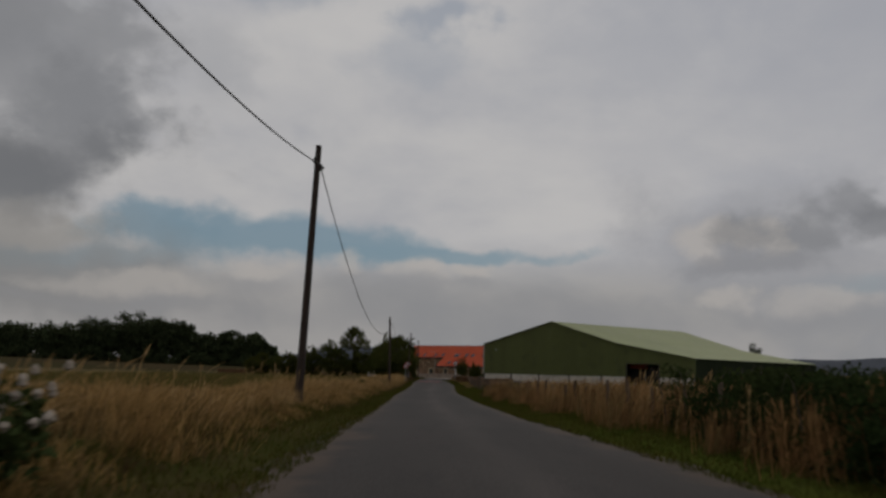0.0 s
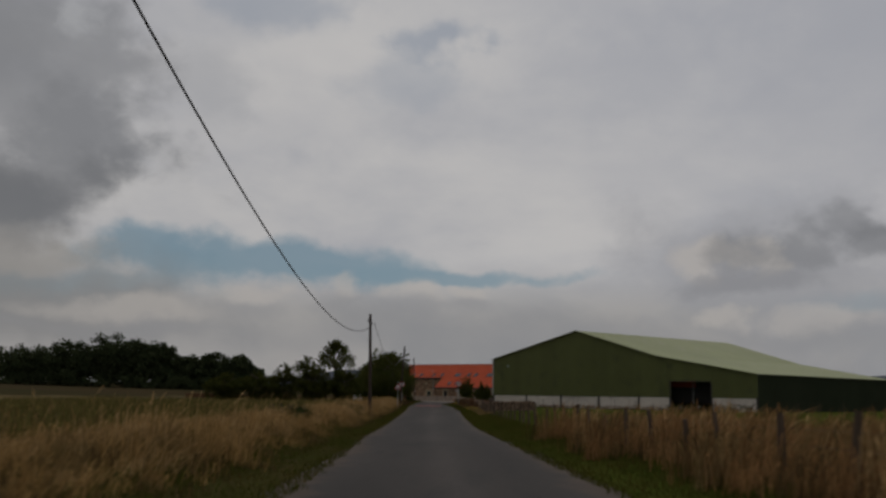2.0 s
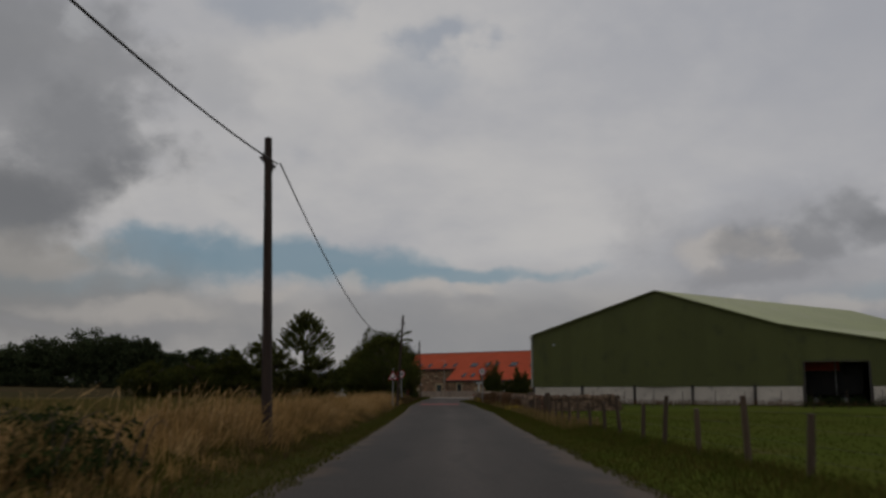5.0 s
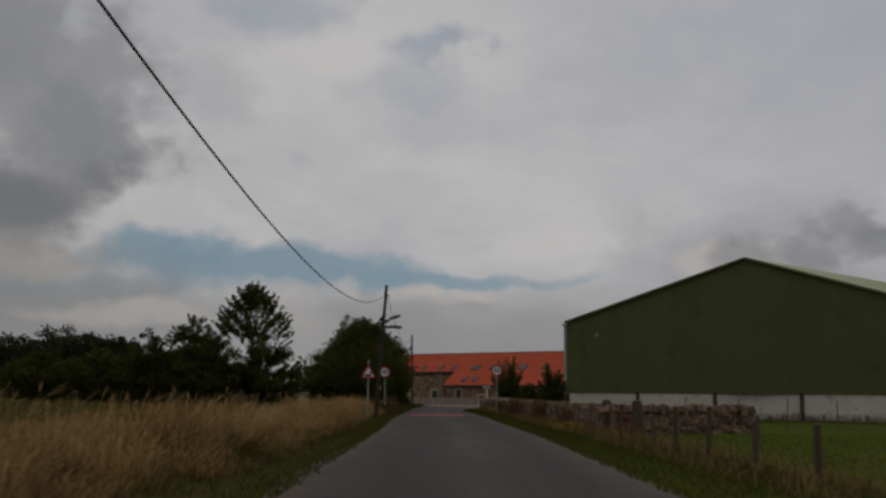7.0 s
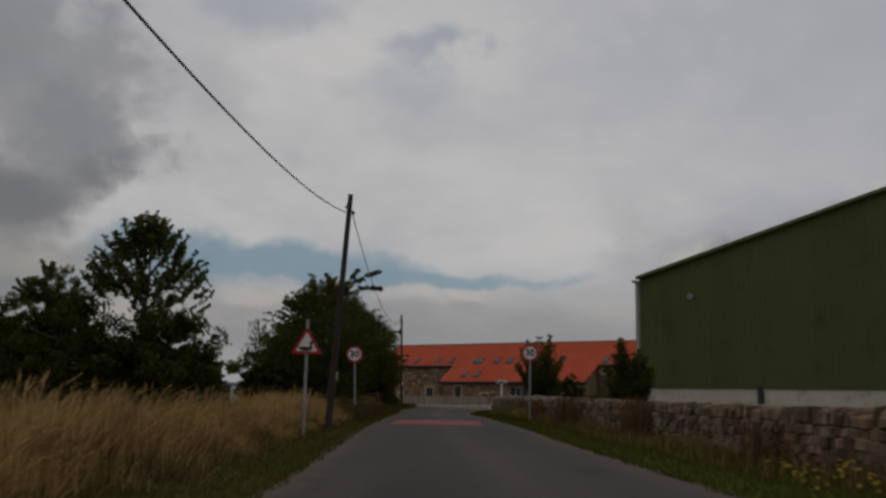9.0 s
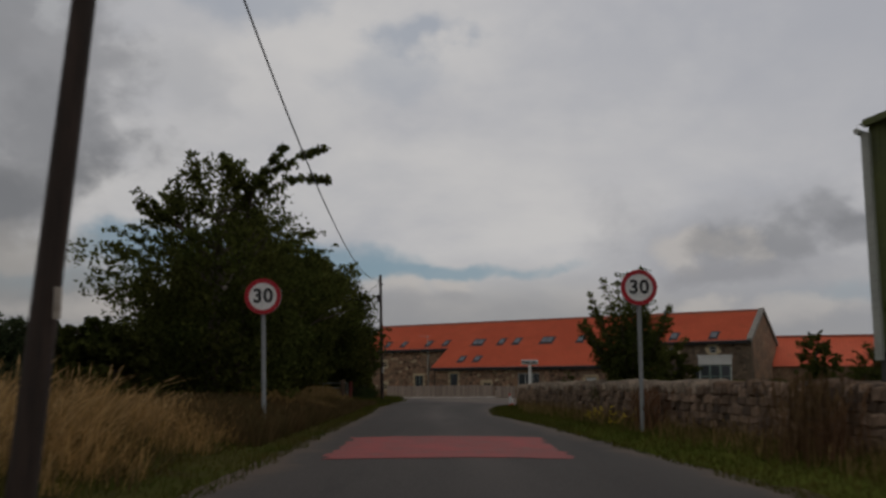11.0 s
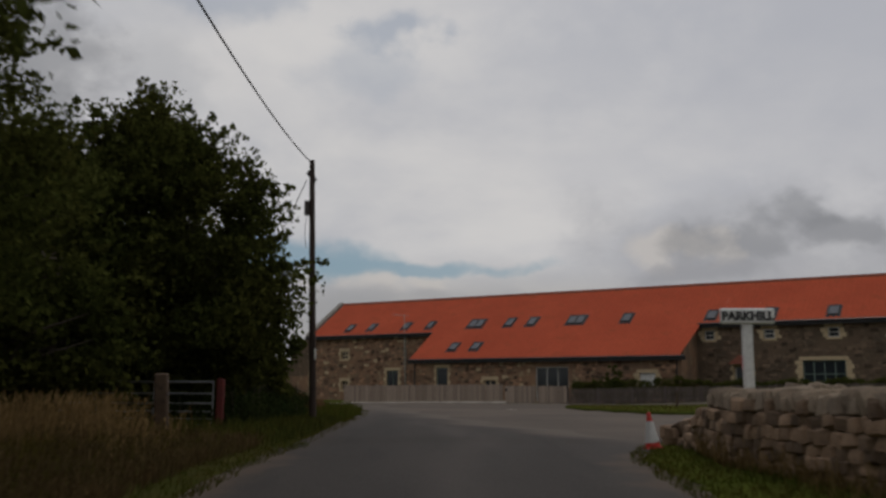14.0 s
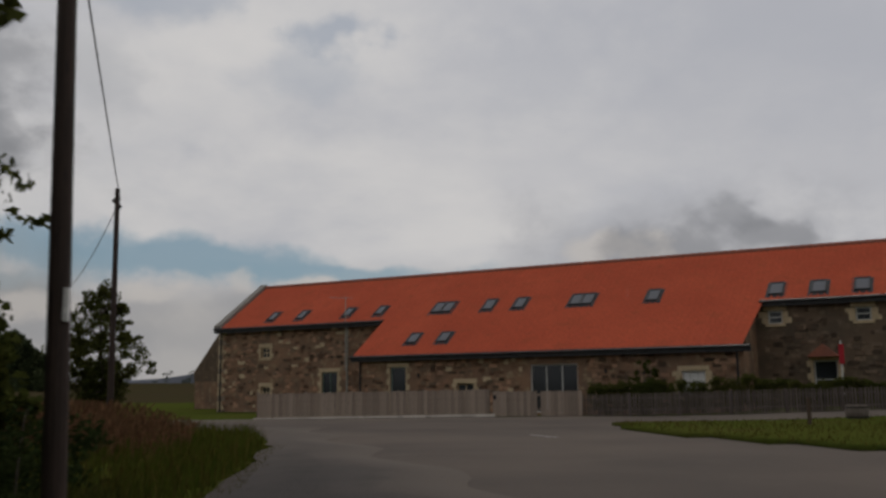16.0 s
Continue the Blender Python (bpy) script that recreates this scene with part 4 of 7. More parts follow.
def stead_window(parent, x0, x1, z0, z1, y, frame_mat, bars=(1, 1), surround=True, name="window", wide=0.16):
    w = part(name, box(B(), x0 + 0.02, x1 - 0.02, y + 0.16, y + 0.17, z0 + 0.02, z1 - 0.02), M_GLASS, parent)
    bm = B()
    t = 0.06
    for a, b, c, d in ((x0, x0 + t, z0, z1), (x1 - t, x1, z0, z1), (x0 + t, x1 - t, z0, z0 + t), (x0 + t, x1 - t, z1 - t, z1)):
        box(bm, a, b, y + 0.10, y + 0.20, c, d)
    for i in range(1, bars[0]):
        x = x0 + (x1 - x0) * i / bars[0]
        box(bm, x - 0.025, x + 0.025, y + 0.11, y + 0.19, z0 + t, z1 - t)
    for i in range(1, bars[1]):
        z = z0 + (z1 - z0) * i / bars[1]
        box(bm, x0 + t, x1 - t, y + 0.115, y + 0.185, z - 0.025, z + 0.025)
    part("window_frame", bm, frame_mat, w)
    if surround:
        rng = random.Random(int(x0 * 100))
        part("lintel", box(B(), x0 - 0.2, x1 + 0.2, y - 0.03, y + 0.1, z1 + 0.004, z1 + 0.24, bevel=0.015), M_CREAM, w)
        part("sill", box(B(), x0 - 0.14, x1 + 0.14, y - 0.07, y + 0.1, z0 - 0.15, z0 - 0.004, bevel=0.015), M_CREAM, w)
        z, k = z0, 0
        while z < z1 - 0.05:
            h = min(0.30, z1 - z)
            for side in (-1, 1):
                e = wide + (0.14 if (k + (side > 0)) % 2 else 0.0) + rng.uniform(-0.02, 0.02)
                a, b = (x0 - e, x0 - 0.004) if side < 0 else (x1 + 0.004, x1 + e)
                part("jamb_stone", box(B(), a, b, y - 0.03, y + 0.1, z + 0.004, z + h - 0.004, bevel=0.015), M_CREAM, w)
            z, k = z + h, k + 1
    return w


def rooflight(parent, x, q, wide=0.80, tall=1.15, panes=1):
    """A pivot roof window lying on the slope at distance q from the ridge."""
    m = Matrix.Translation((x, -q, RIDGE_Z - q * SLOPE + 0.10)) @ pose(0, 0, 0, 33.97)
    bm = B()
    w, h, t = wide / 2, tall / 2, 0.075
    for a, b, c, d in ((-w, -w + t, -h, h), (w - t, w, -h, h), (-w + t, w - t, -h, -h + t), (-w + t, w - t, h - t, h)):
        box(bm, a, b, c, d, -0.06, 0.09, m, 0.008)
    for i in range(1, panes):
        xx = -w + wide * i / panes
        box(bm, xx - 0.05, xx + 0.05, -h + t, h - t, -0.06, 0.085, m)
    ob = part("roof_window", bm, M_LEAD, parent, "dark framed roof window")
    part("flashing", box(B(), -w - 0.12, w + 0.12, -h - 0.22, h + 0.1, -0.07, -0.005, m, 0.01), M_LEAD, ob)
    part("pane", box(B(), -w + t, w - t, -h + t, h - t, 0.03, 0.05, m), M_SKYGLASS, ob, "grey reflecting pane")


def scatter_blocks(parent, x0, x1, z0, z1, y, n, seed, holes, mat=None):
    """Rubble stones standing a little proud of the wall face."""
    rng = random.Random(seed)
    bm = B()
    for _ in range(n):
        w, h = rng.uniform(0.22, 0.6), rng.uniform(0.14, 0.32)
        x, z = rng.uniform(x0 + w / 2, x1 - w / 2), rng.uniform(z0 + h / 2, z1 - h / 2)
        if any(a - 0.5 < x < b + 0.5 and c - 0.5 < z < d + 0.5 for a, b, c, d in holes):
            continue
        p = rng.uniform(0.015, 0.04)
        vs = []
        for dx_, dz_ in ((-1, -1), (1, -1), (1, 1), (-1, 1)):
            vs.append((x + dx_ * w / 2 * rng.uniform(0.75, 1), z + dz_ * h / 2 * rng.uniform(0.75, 1)))
        a = [bm.verts.new((u, y + 0.01, v)) for u, v in vs]
        b = [bm.verts.new((x + (u - x) * 0.86, y - p, z + (v - z) * 0.82)) for u, v in vs]
        bm.faces.new(b)
        for i in range(4):
            j = (i + 1) % 4
            bm.faces.new((a[i], a[j], b[j], b[i]))
    ob = part("rubble_stone", bm, mat or M_BLOCK, parent)
    tagged(ob, "pale cream rubble stones" if mat is M_CREAM else "dark brown rubble stones" if mat else "reddish brown rubble stones", kind="stuff")


def build_steading():
    s = thing("steading", STEAD, "long converted stone farm steading with red pantiled roof", "house")
    WY, LY_ = -EAVE_Q + 0.28, -LOW_Q + 0.28
    eave_z, low_z = RIDGE_Z - EAVE_Q * SLOPE, RIDGE_Z - LOW_Q * SLOPE
    # west wing front
    west = [(3.58, 4.28, 3.55, 4.22), (3.62, 4.34, 0.95, 1.72), (8.4, 9.55, 0.2, 2.55)]
    bm = B()
    wall_with_holes(bm, 0.0, 14.0, -0.4, eave_z + 0.12, WY, 0.6, west)
    w = part("west_wall", bm, M_MASON, s, "reddish brown rubble masonry")
    scatter_blocks(w, 0.1, 13.0, 0.1, eave_z - 0.1, WY, 420, 1, west)
    scatter_blocks(w, 0.1, 13.0, 0.1, eave_z - 0.1, WY - 0.004, 120, 7, west, M_BLOCK_EAST)
    scatter_blocks(w, 0.1, 13.0, 0.1, eave_z - 0.1, WY - 0.008, 40, 5, west, M_CREAM)
    for i, h in enumerate(west):
        stead_window(w, *h, WY, M_FRAMEG if i == 2 else M_CREAM, (2, 1) if i == 2 else (2, 2), True, "window" if i < 2 else "glazed_door")
    # low front under the long slope
    low = [(15.45, 16.45, 0.2, 2.65), (19.6, 20.6, 1.2, 1.72), (23.85, 26.4, 0.2, 2.62), (31.6, 32.7, 1.0, 2.15)]
    bm = B()
    wall_with_holes(bm, LOW_X0 + 0.2, LOW_X1 - 0.2, -0.4, low_z + 0.12, LY_, 0.6, low)
    lw = part("low_wall", bm, M_MASON, s, "reddish brown rubble masonry")
    scatter_blocks(lw, LOW_X0 + 0.3, LOW_X1 - 0.3, 0.1, low_z - 0.05, LY_, 440, 2, low)
    scatter_blocks(lw, LOW_X0 + 0.3, LOW_X1 - 0.3, 0.1, low_z - 0.05, LY_ - 0.004, 110, 8, low, M_BLOCK_EAST)
    scatter_blocks(lw, LOW_X0 + 0.3, LOW_X1 - 0.3, 0.1, low_z - 0.05, LY_ - 0.008, 30, 6, low, M_CREAM)
    stead_window(lw, *low[0], LY_, M_FRAMEG, (1, 1), True, "glazed_door", 0.1)
    stead_window(lw, *low[1], LY_, M_CREAM, (2, 1))
    stead_window(lw, *low[2], LY_, M_FRAMEW, (3, 1), False, "patio_door")
    bright = stead_window(lw, *low[3], LY_, M_FRAMEW, (3, 2), True, wide=0.3)
    # added white panel: the bright light in these panes is painted on
    part("blind", box(B(), low[3][0] + 0.07, low[3][1] - 0.07, LY_ + 0.145, LY_ + 0.155, low[3][2] + 0.07, low[3][3] - 0.07), M_SIGNWHITE, bright, "white panel painting the bright light in the panes")
    # cheeks of the low part
    for x in (LOW_X0 + 0.2, LOW_X1 - 0.8):
        bm = B()
        outline = [(LY_ + 0.6, -0.4), (WY + 0.6, -0.4), (WY + 0.6, RIDGE_Z - (-WY - 0.6) * SLOPE - 0.06), (LY_ + 0.6, RIDGE_Z - (-LY_ - 0.6) * SLOPE - 0.06)]
        a = [bm.verts.new((x, y, z)) for y, z in outline]
        b = [bm.verts.new((x + 0.6, y, z)) for y, z in outline]
        bm.faces.new(a)
        bm.faces.new(b[::-1])
        for i in range(4):
            bm.faces.new((a[i], b[i], b[(i + 1) % 4], a[(i + 1) % 4]))
        part("cheek_wall", bm, M_MASON, s)
    # east wing front
    east = [(35.1, 35.75, 4.42, 5.06), (39.05, 39.72, 4.42, 5.06), (43.05, 43.72, 4.42, 5.06), (41.4, 44.0, 1.2, 2.95), (37.05, 38.1, 0.8, 2.6)]
    bm = B()
    wall_with_holes(bm, LOW_X1 - 0.8, STEAD_LEN, -0.4, eave_z + 0.12, WY, 0.6, east)
    e = part("east_wall", bm, M_MASON_EAST, s, "dark weathered brown rubble masonry")
    scatter_blocks(e, LOW_X1, STEAD_LEN - 0.1, 0.3, eave_z - 0.1, WY, 380, 3, east, M_BLOCK_EAST)
    for h in east[:3]:
        stead_window(e, *h, WY, M_FRAMEW, (1, 2), wide=0.30)
    wide_win = stead_window(e, *east[3], WY, M_FRAMEG, (4, 2), True, wide=0.34)
    # four pale upright strips behind the wide window
    for k in range(4):
        a = east[3][0] + 0.1 + k * 0.62
        part("curtain", box(B(), a, a + 0.34, WY + 0.21, WY + 0.23, east[3][2] + 0.08, east[3][3] - 0.08), M_CREAM, wide_win, "pale strip behind the window")
    stead_window(e, *east[4], WY, M_FRAMEW, (1, 2), True)
    # gables, back wall
    for x, name in ((0.0, "west_gable"), (STEAD_LEN - 0.6, "east_gable")):
        bm = B()
        outline = [(WY + 0.6, -0.4), (-WY - 0.6, -0.4), (-WY - 0.6, eave_z + 0.3), (0, RIDGE_Z - 0.06), (WY + 0.6, eave_z + 0.3)]
        a = [bm.verts.new((x, y, z)) for y, z in outline]
        b = [bm.verts.new((x + 0.6, y, z)) for y, z in outline]
        bm.faces.new(a)
        bm.faces.new(b[::-1])
        for i in range(5):
            bm.faces.new((a[i], b[i], b[(i + 1) % 5], a[(i + 1) % 5]))
        part(name, bm, M_MASON, s)
    part("back_wall", box(B(), 0, STEAD_LEN, -WY - 0.6, -WY, -0.4, eave_z + 0.2), M_MASON, s)
    # roof
    roof = part("roof", box(B(), 0.1, STEAD_LEN - 0.1, -0.05, 0.05, RIDGE_Z - 0.12, RIDGE_Z - 0.05), M_PANTILE, s, "orange-red clay pantile roof")
    tiled("pantile_covering", 0.15, LOW_X0, 0.0, EAVE_Q + 0.1, roof)
    tiled("pantile_covering", LOW_X0, LOW_X1 + 0.3, 0.0, LOW_Q + 0.1, roof, taper=0.5)
    tiled("pantile_covering", LOW_X1 + 0.3, STEAD_LEN - 0.1, 0.0, EAVE_Q + 0.1, roof)
    tiled("pantile_covering", 0.15, STEAD_LEN - 0.1, 0.0, EAVE_Q + 0.1, roof, back=True)
    for i in range(104):
        x = 0.15 + i * 0.448
        bm = B()
        tube(bm, ((x, 0, RIDGE_Z + 0.05), (x + 0.45, 0, RIDGE_Z + 0.065)), (0.14, 0.15), 7)
        part("ridge_tile", bm, M_RIDGE, roof)
    # stone skews at the ends
    for x in (-0.08, STEAD_LEN - 0.28):
        for q1 in (-EAVE_Q - 0.1, EAVE_Q + 0.1):
            n = 7
            for k in range(n):
                bm = B()
                ya, yb = q1 * k / n, q1 * (k + 1) / n - math.copysign(0.02, q1)
                za, zb = RIDGE_Z - abs(ya) * SLOPE, RIDGE_Z - abs(yb) * SLOPE
                vs = [bm.verts.new((xx, yy, zz + dz_)) for xx in (x - 0.06, x + 0.44) for yy, zz in ((ya, za), (yb, zb)) for dz_ in (-0.10, 0.30)]
                for f in ((0, 1, 3, 2), (4, 6, 7, 5), (0, 4, 5, 1), (2, 3, 7, 6), (1, 5, 7, 3), (0, 2, 6, 4)):
                    bm.faces.new([vs[i] for i in f])
                part("skew_stone", bm, M_SKEW, s, "weathered grey gable coping")
    # gutters with a deep black board under each eave, and pipes
    for a, b, y, z in ((-0.1, LOW_X0, -EAVE_Q - 0.16, eave_z - 0.02), (LOW_X0 - 0.1, LOW_X1 + 0.2, -LOW_Q - 0.16, low_z - 0.02), (LOW_X1 + 0.1, STEAD_LEN, -EAVE_Q - 0.16, eave_z - 0.02)):
        bm = B()
        tube(bm, ((a, y, z), (b, y, z)), 0.075, 8)
        box(bm, a, b, y + 0.04, y + 0.09, z - 0.24, z + 0.10)
        part("gutter", bm, M_GUTTER, s, "black half-round gutter with a deep black board below")
    for x, y, z, mat in ((10.33, WY - 0.09, eave_z - 0.1, M_TRIM), (0.25, WY - 0.09, eave_z - 0.1, M_GUTTER), (LOW_X0 + 0.35, LY_ - 0.09, low_z - 0.1, M_GUTTER), (LOW_X1 - 0.5, LY_ - 0.09, low_z - 0.1, M_GUTTER)):
        bm = B()
        tube(bm, ((x, y, z), (x, y, 0.0)), 0.05, 8)
        for zz in (0.8, 2.0):
            tube(bm, ((x, y, zz), (x, y, zz + 0.06)), 0.075, 8)
        part("downpipe", bm, mat, s)
    # roof windows
    for x in (4.03, 6.35, 9.91, 12.29):
        rooflight(roof, x, 3.68, 0.58, 1.05)
    for x, p in ((16.7, 2), (19.7, 1), (21.63, 1), (25.32, 2), (29.29, 1)):
        rooflight(roof, x, 3.74, 1.36 if p == 2 else 0.70, 1.2, p)
    for x in (16.33, 18.28):
        rooflight(roof, x, 6.62, 0.70, 1.05)
    for x in (35.48, 37.46, 39.4, 43.38):
        rooflight(roof, x, 3.8, 0.72, 1.2)
    # small low porch roof between
    bm = B()
    prism(bm, [(36.85, 2.75), (38.3, 2.75), (37.57, 3.35)], WY - 0.9, WY - 0.01)
    part("door_hood", bm, M_RIDGE, s)
    # pale mortar and corner stones of the west wing
    rq = random.Random(31)
    z = 0.0
    k = 0
    while z < eave_z - 0.3:
        h = rq.uniform(0.26, 0.36)
        e = 0.62 if k % 2 else 0.36
        part("corner_stone", box(B(), -0.03, e, WY - 0.03, WY + 0.4, z + 0.006, z + h - 0.006, bevel=0.02), M_CREAM if k % 3 else M_COPE, w)
        z, k = z + h, k + 1
    # aerial on its mast before the west wing
    ax, ay, top = 10.33, WY - 0.28, 7.15
    mast = part("aerial_mast", tube(B(), ((ax, ay, 2.6), (ax, ay, top)), 0.028, 8), M_TRIM, s, "thin grey television aerial mast")
    part("boom", tube(B(), ((ax - 1.15, ay, top - 0.02), (ax + 0.45, ay, top - 0.12)), 0.016, 6), M_STEEL, mast)
    for i in range(8):
        xx = ax - 1.1 + i * 0.2
        part("element", tube(B(), ((xx, ay - 0.22, top - 0.03 - i * 0.0125), (xx, ay + 0.22, top - 0.03 - i * 0.0125)), 0.008, 5), M_STEEL, mast)
    # wall lamps
    for x, z in ((17.3, 2.15), (27.9, 2.2)):
        bm = B()
        tube(bm, ((x, LY_ - 0.12, z - 0.1), (x, LY_ - 0.12, z + 0.12)), (0.05, 0.07), 8)
        box(bm, x - 0.03, x + 0.03, LY_ - 0.1, LY_ + 0.01, z, z + 0.04)
        part("wall_lamp", bm, M_GUTTER, s)


build_steading()


def small_range(name, m, length, half, eave, ridge, label):
    """A lesser pantiled range of the farm."""
    r = thing(name, m, label, "house")
    bm = B()
    box(bm, 0, length, -half, half, -0.6, eave)
    part("wall", bm, M_MASON, r)
    for sgn in (-1, 1):
        nx = int(length / 0.3)
        xs = np.linspace(0.3, length - 0.3, nx * 3 + 1)
        wave = 0.025 * np.cos(np.arange(len(xs)) % 3 / 3 * math.tau)
        rows = []
        for k in range(9):
            t = k / 8
            rows.append(np.stack([xs, np.full(len(xs), sgn * t * (half + 0.25)), ridge - t * (ridge - eave + 0.1) + wave + 0.05], -1))
        co = np.array(rows)
        idx = np.arange(co.shape[0] * co.shape[1]).reshape(co.shape[:2])
        f = np.stack([idx[:-1, :-1], idx[:-1, 1:], idx[1:, 1:], idx[1:, :-1]], -1).reshape(-1, 4)
        ob = mesh_arrays("roof_slope", co.reshape(-1, 3), f, M_PANTILE, r)
        tagged(ob, "orange-red clay pantiles")
    for x in (-0.01, length - 0.29):
        bm = B()
        vs = [(-half - 0.1, eave - 0.6), (half + 0.1, eave - 0.6), (half + 0.1, eave + 0.22), (0, ridge + 0.30), (-half - 0.1, eave + 0.22)]
        a = [bm.verts.new((x, y, z)) for y, z in vs]
        b = [bm.verts.new((x + 0.3, y, z)) for y, z in vs]
        bm.faces.new(a)
        bm.faces.new(b[::-1])
        for i in range(5):
            bm.faces.new((a[i], b[i], b[(i + 1) % 5], a[(i + 1) % 5]))
        part("gable", bm, M_MASON_EAST, r)
    part("ridge", tube(B(), ((0.33, 0, ridge + 0.06), (length - 0.33, 0, ridge + 0.06)), 0.14, 7), M_RIDGE, r)


small_range("rear_range", pose(-11.6, 271.0, 0, 0, 0, 62), 10.0, 3.1, 2.9, 7.0, "rear stone range with red pantiles behind the steading")
small_range("east_range", pose(33.1, 239.4, 0.3, 0, 0, -20), 30.0, 3.2, 3.0, 6.0, "low stone range with red pantiles beyond the steading")


def garden_room(x, y, turn):
    """A small white glazed garden room with a deep flat fascia."""
    z = float(land(x, y)) + 0.12
    g = thing("garden_room", pose(x, y, z, 0, 0, turn), "small white glazed garden room with a deep flat fascia", "garden room")
    part("base", box(B(), -1.1, 1.1, 0.0, 2.2, -0.2, 0.75, bevel=0.02), M_MASON, g)
    part("roof", box(B(), -1.2, 1.2, -0.1, 2.3, 3.05, 3.15, bevel=0.02), M_FRAMEW, g)
    part("fascia", box(B(), -1.15, 1.15, -0.06, 0.0, 2.45, 3.04, bevel=0.01), M_FRAMEW, g)
    for sx in (-1.1, 1.04):
        part("side_frame", box(B(), sx, sx + 0.06, 0.02, 2.2, 0.76, 3.04, bevel=0.01), M_FRAMEW, g)
    part("back_panel", box(B(), -1.04, 1.04, 2.12, 2.2, 0.76, 3.04), M_FRAMEW, g)
    for i in range(3):
        a = -1.06 + i * 0.715
        pane = part("pane", box(B(), a + 0.06, a + 0.63, 0.03, 0.04, 0.82, 2.40), M_GLASS, g)
        bm = B()
        for u, v, p, q in ((a, a + 0.06, 0.76, 2.44), (a + 0.63, a + 0.69, 0.76, 2.44), (a + 0.06, a + 0.63, 0.76, 0.83), (a + 0.06, a + 0.63, 2.38, 2.44), (a + 0.06, a + 0.63, 1.60, 1.66)):
            box(bm, u, v, 0.0, 0.08, p, q)
        part("window_frame", bm, M_FRAMEG, pane)
        part("blind", box(B(), a + 0.08, a + 0.61, 0.10, 0.11, 0.86, 2.36), M_FRAMEW, pane, "pale insert behind the glass")


garden_room(18.4, 209.6, -18)

# ---- poles and wires ----
POLES = [(-1.2, -34.0, -0.35, -1.1, 6.6), (-2.93, 27.8, -0.33, -2.66, 6.93), (-4.18, 89.4, -0.5, -4.34, 6.02), (-5.14, 149.75, -0.4, -4.65, 7.3), (-4.92, 202.4, 0.06, -5.13, 8.12), (-9.9, 225.5, 0.1, -9.98, 8.2), (-19.5, 253.0, 0.2, -19.5, 8.0)]


def pole(x, y, z, tx, tz, box_on, plate_on=False):
    p = thing("telegraph_pole", pose(x, y, z - 0.3), "weathered wooden telegraph pole beside the lane", "pole", "telegraph poles")
    h = tz - z + 0.3
    bm = B()
    n = 8
    tube(bm, [((tx - x) * i / n, 0, h * i / n) for i in range(n + 1)], [0.118 - 0.038 * i / n for i in range(n + 1)], 14)
    part("shaft", bm, M_POLE, p, smooth=False)
    for s, dz in ((-1, 0.42), (1, 0.62)):
        bm = B()
        box(bm, tx - x + s * 0.09 - 0.03, tx - x + s * 0.09 + 0.03, -0.05, 0.05, h - dz - 0.09, h - dz + 0.09, bevel=0.01)
        tube(bm, ((tx - x + s * 0.1, 0, h - dz), (tx - x + s * 0.17, 0, h - dz)), 0.03, 8)
        part("bracket", bm, M_COLUMN, p)
    if plate_on:
        part("notice_plate", box(B(), 0.235, 0.295, -0.12, -0.10, 1.95, 2.2, bevel=0.004), M_FLUFF, p, "pale notice plate")
    if box_on:
        q = (tx - x) * 0.8
        part("junction_box", box(B(), q - 0.24, q - 0.09, -0.1, 0.08, h - 1.75, h - 1.3, bevel=0.015), M_COLUMN, p)
        bm = B()
        tube(bm, [(q - 0.16 - 0.05 * math.sin(i / 8 * math.pi), 0, h - 1.75 - i * 0.13) for i in range(9)], 0.009, 5)
        part("loose_cable", bm, M_CABLE, p)
        part("notice_plate", box(B(), 0.005, 0.054, -0.105, -0.03, 2.15, 2.47, bevel=0.004), M_SIGNWHITE, p, "narrow pale notice plate")


for i, q in enumerate(POLES):
    pole(*q, i == 4, i == 3)


def wire(a, b, sag):
    cu = bpy.data.curves.new("overhead_wire", "CURVE")
    cu.dimensions, cu.bevel_depth, cu.bevel_resolution = "3D", 0.016, 2
    sp = cu.splines.new("POLY")
    n = 40
    sp.points.add(n)
    for i in range(n + 1):
        t = i / n
        v = Vector(a).lerp(Vector(b), t) - Vector((0, 0, 4 * sag * t * (1 - t)))
        sp.points[i].co = (*v, 1)
    ob = new("overhead_wire", cu)
    dg = bpy.context.evaluated_depsgraph_get()
    me = bpy.data.meshes.new_from_object(ob.evaluated_get(dg))
    bpy.data.objects.remove(ob)
    bpy.data.curves.remove(cu)
    me.materials.append(M_CABLE)
    tagged(new("overhead_wire", me), "black sagging telephone wire between poles", "wire", "overhead wires")


for (p, q), (sag, a, za, b, zb) in zip(zip(POLES, POLES[1:]), ((2.44, 0.03, -0.09, 0.12, -0.15), (2.55, -0.04, 0.43, 0.21, -0.16), (2.21, 0.27, 0.09, -0.13, -0.20), (1.73, 0.08, -0.02, 0.04, 0.27), (0.03, -0.16, -0.01, 0.10, -0.00), (0.5, 0, 0, 0, 0))):
    wire((p[3] + a, p[1], p[4] - 0.64 + za), (q[3] + b, q[1], q[4] - 0.40 + zb), sag)


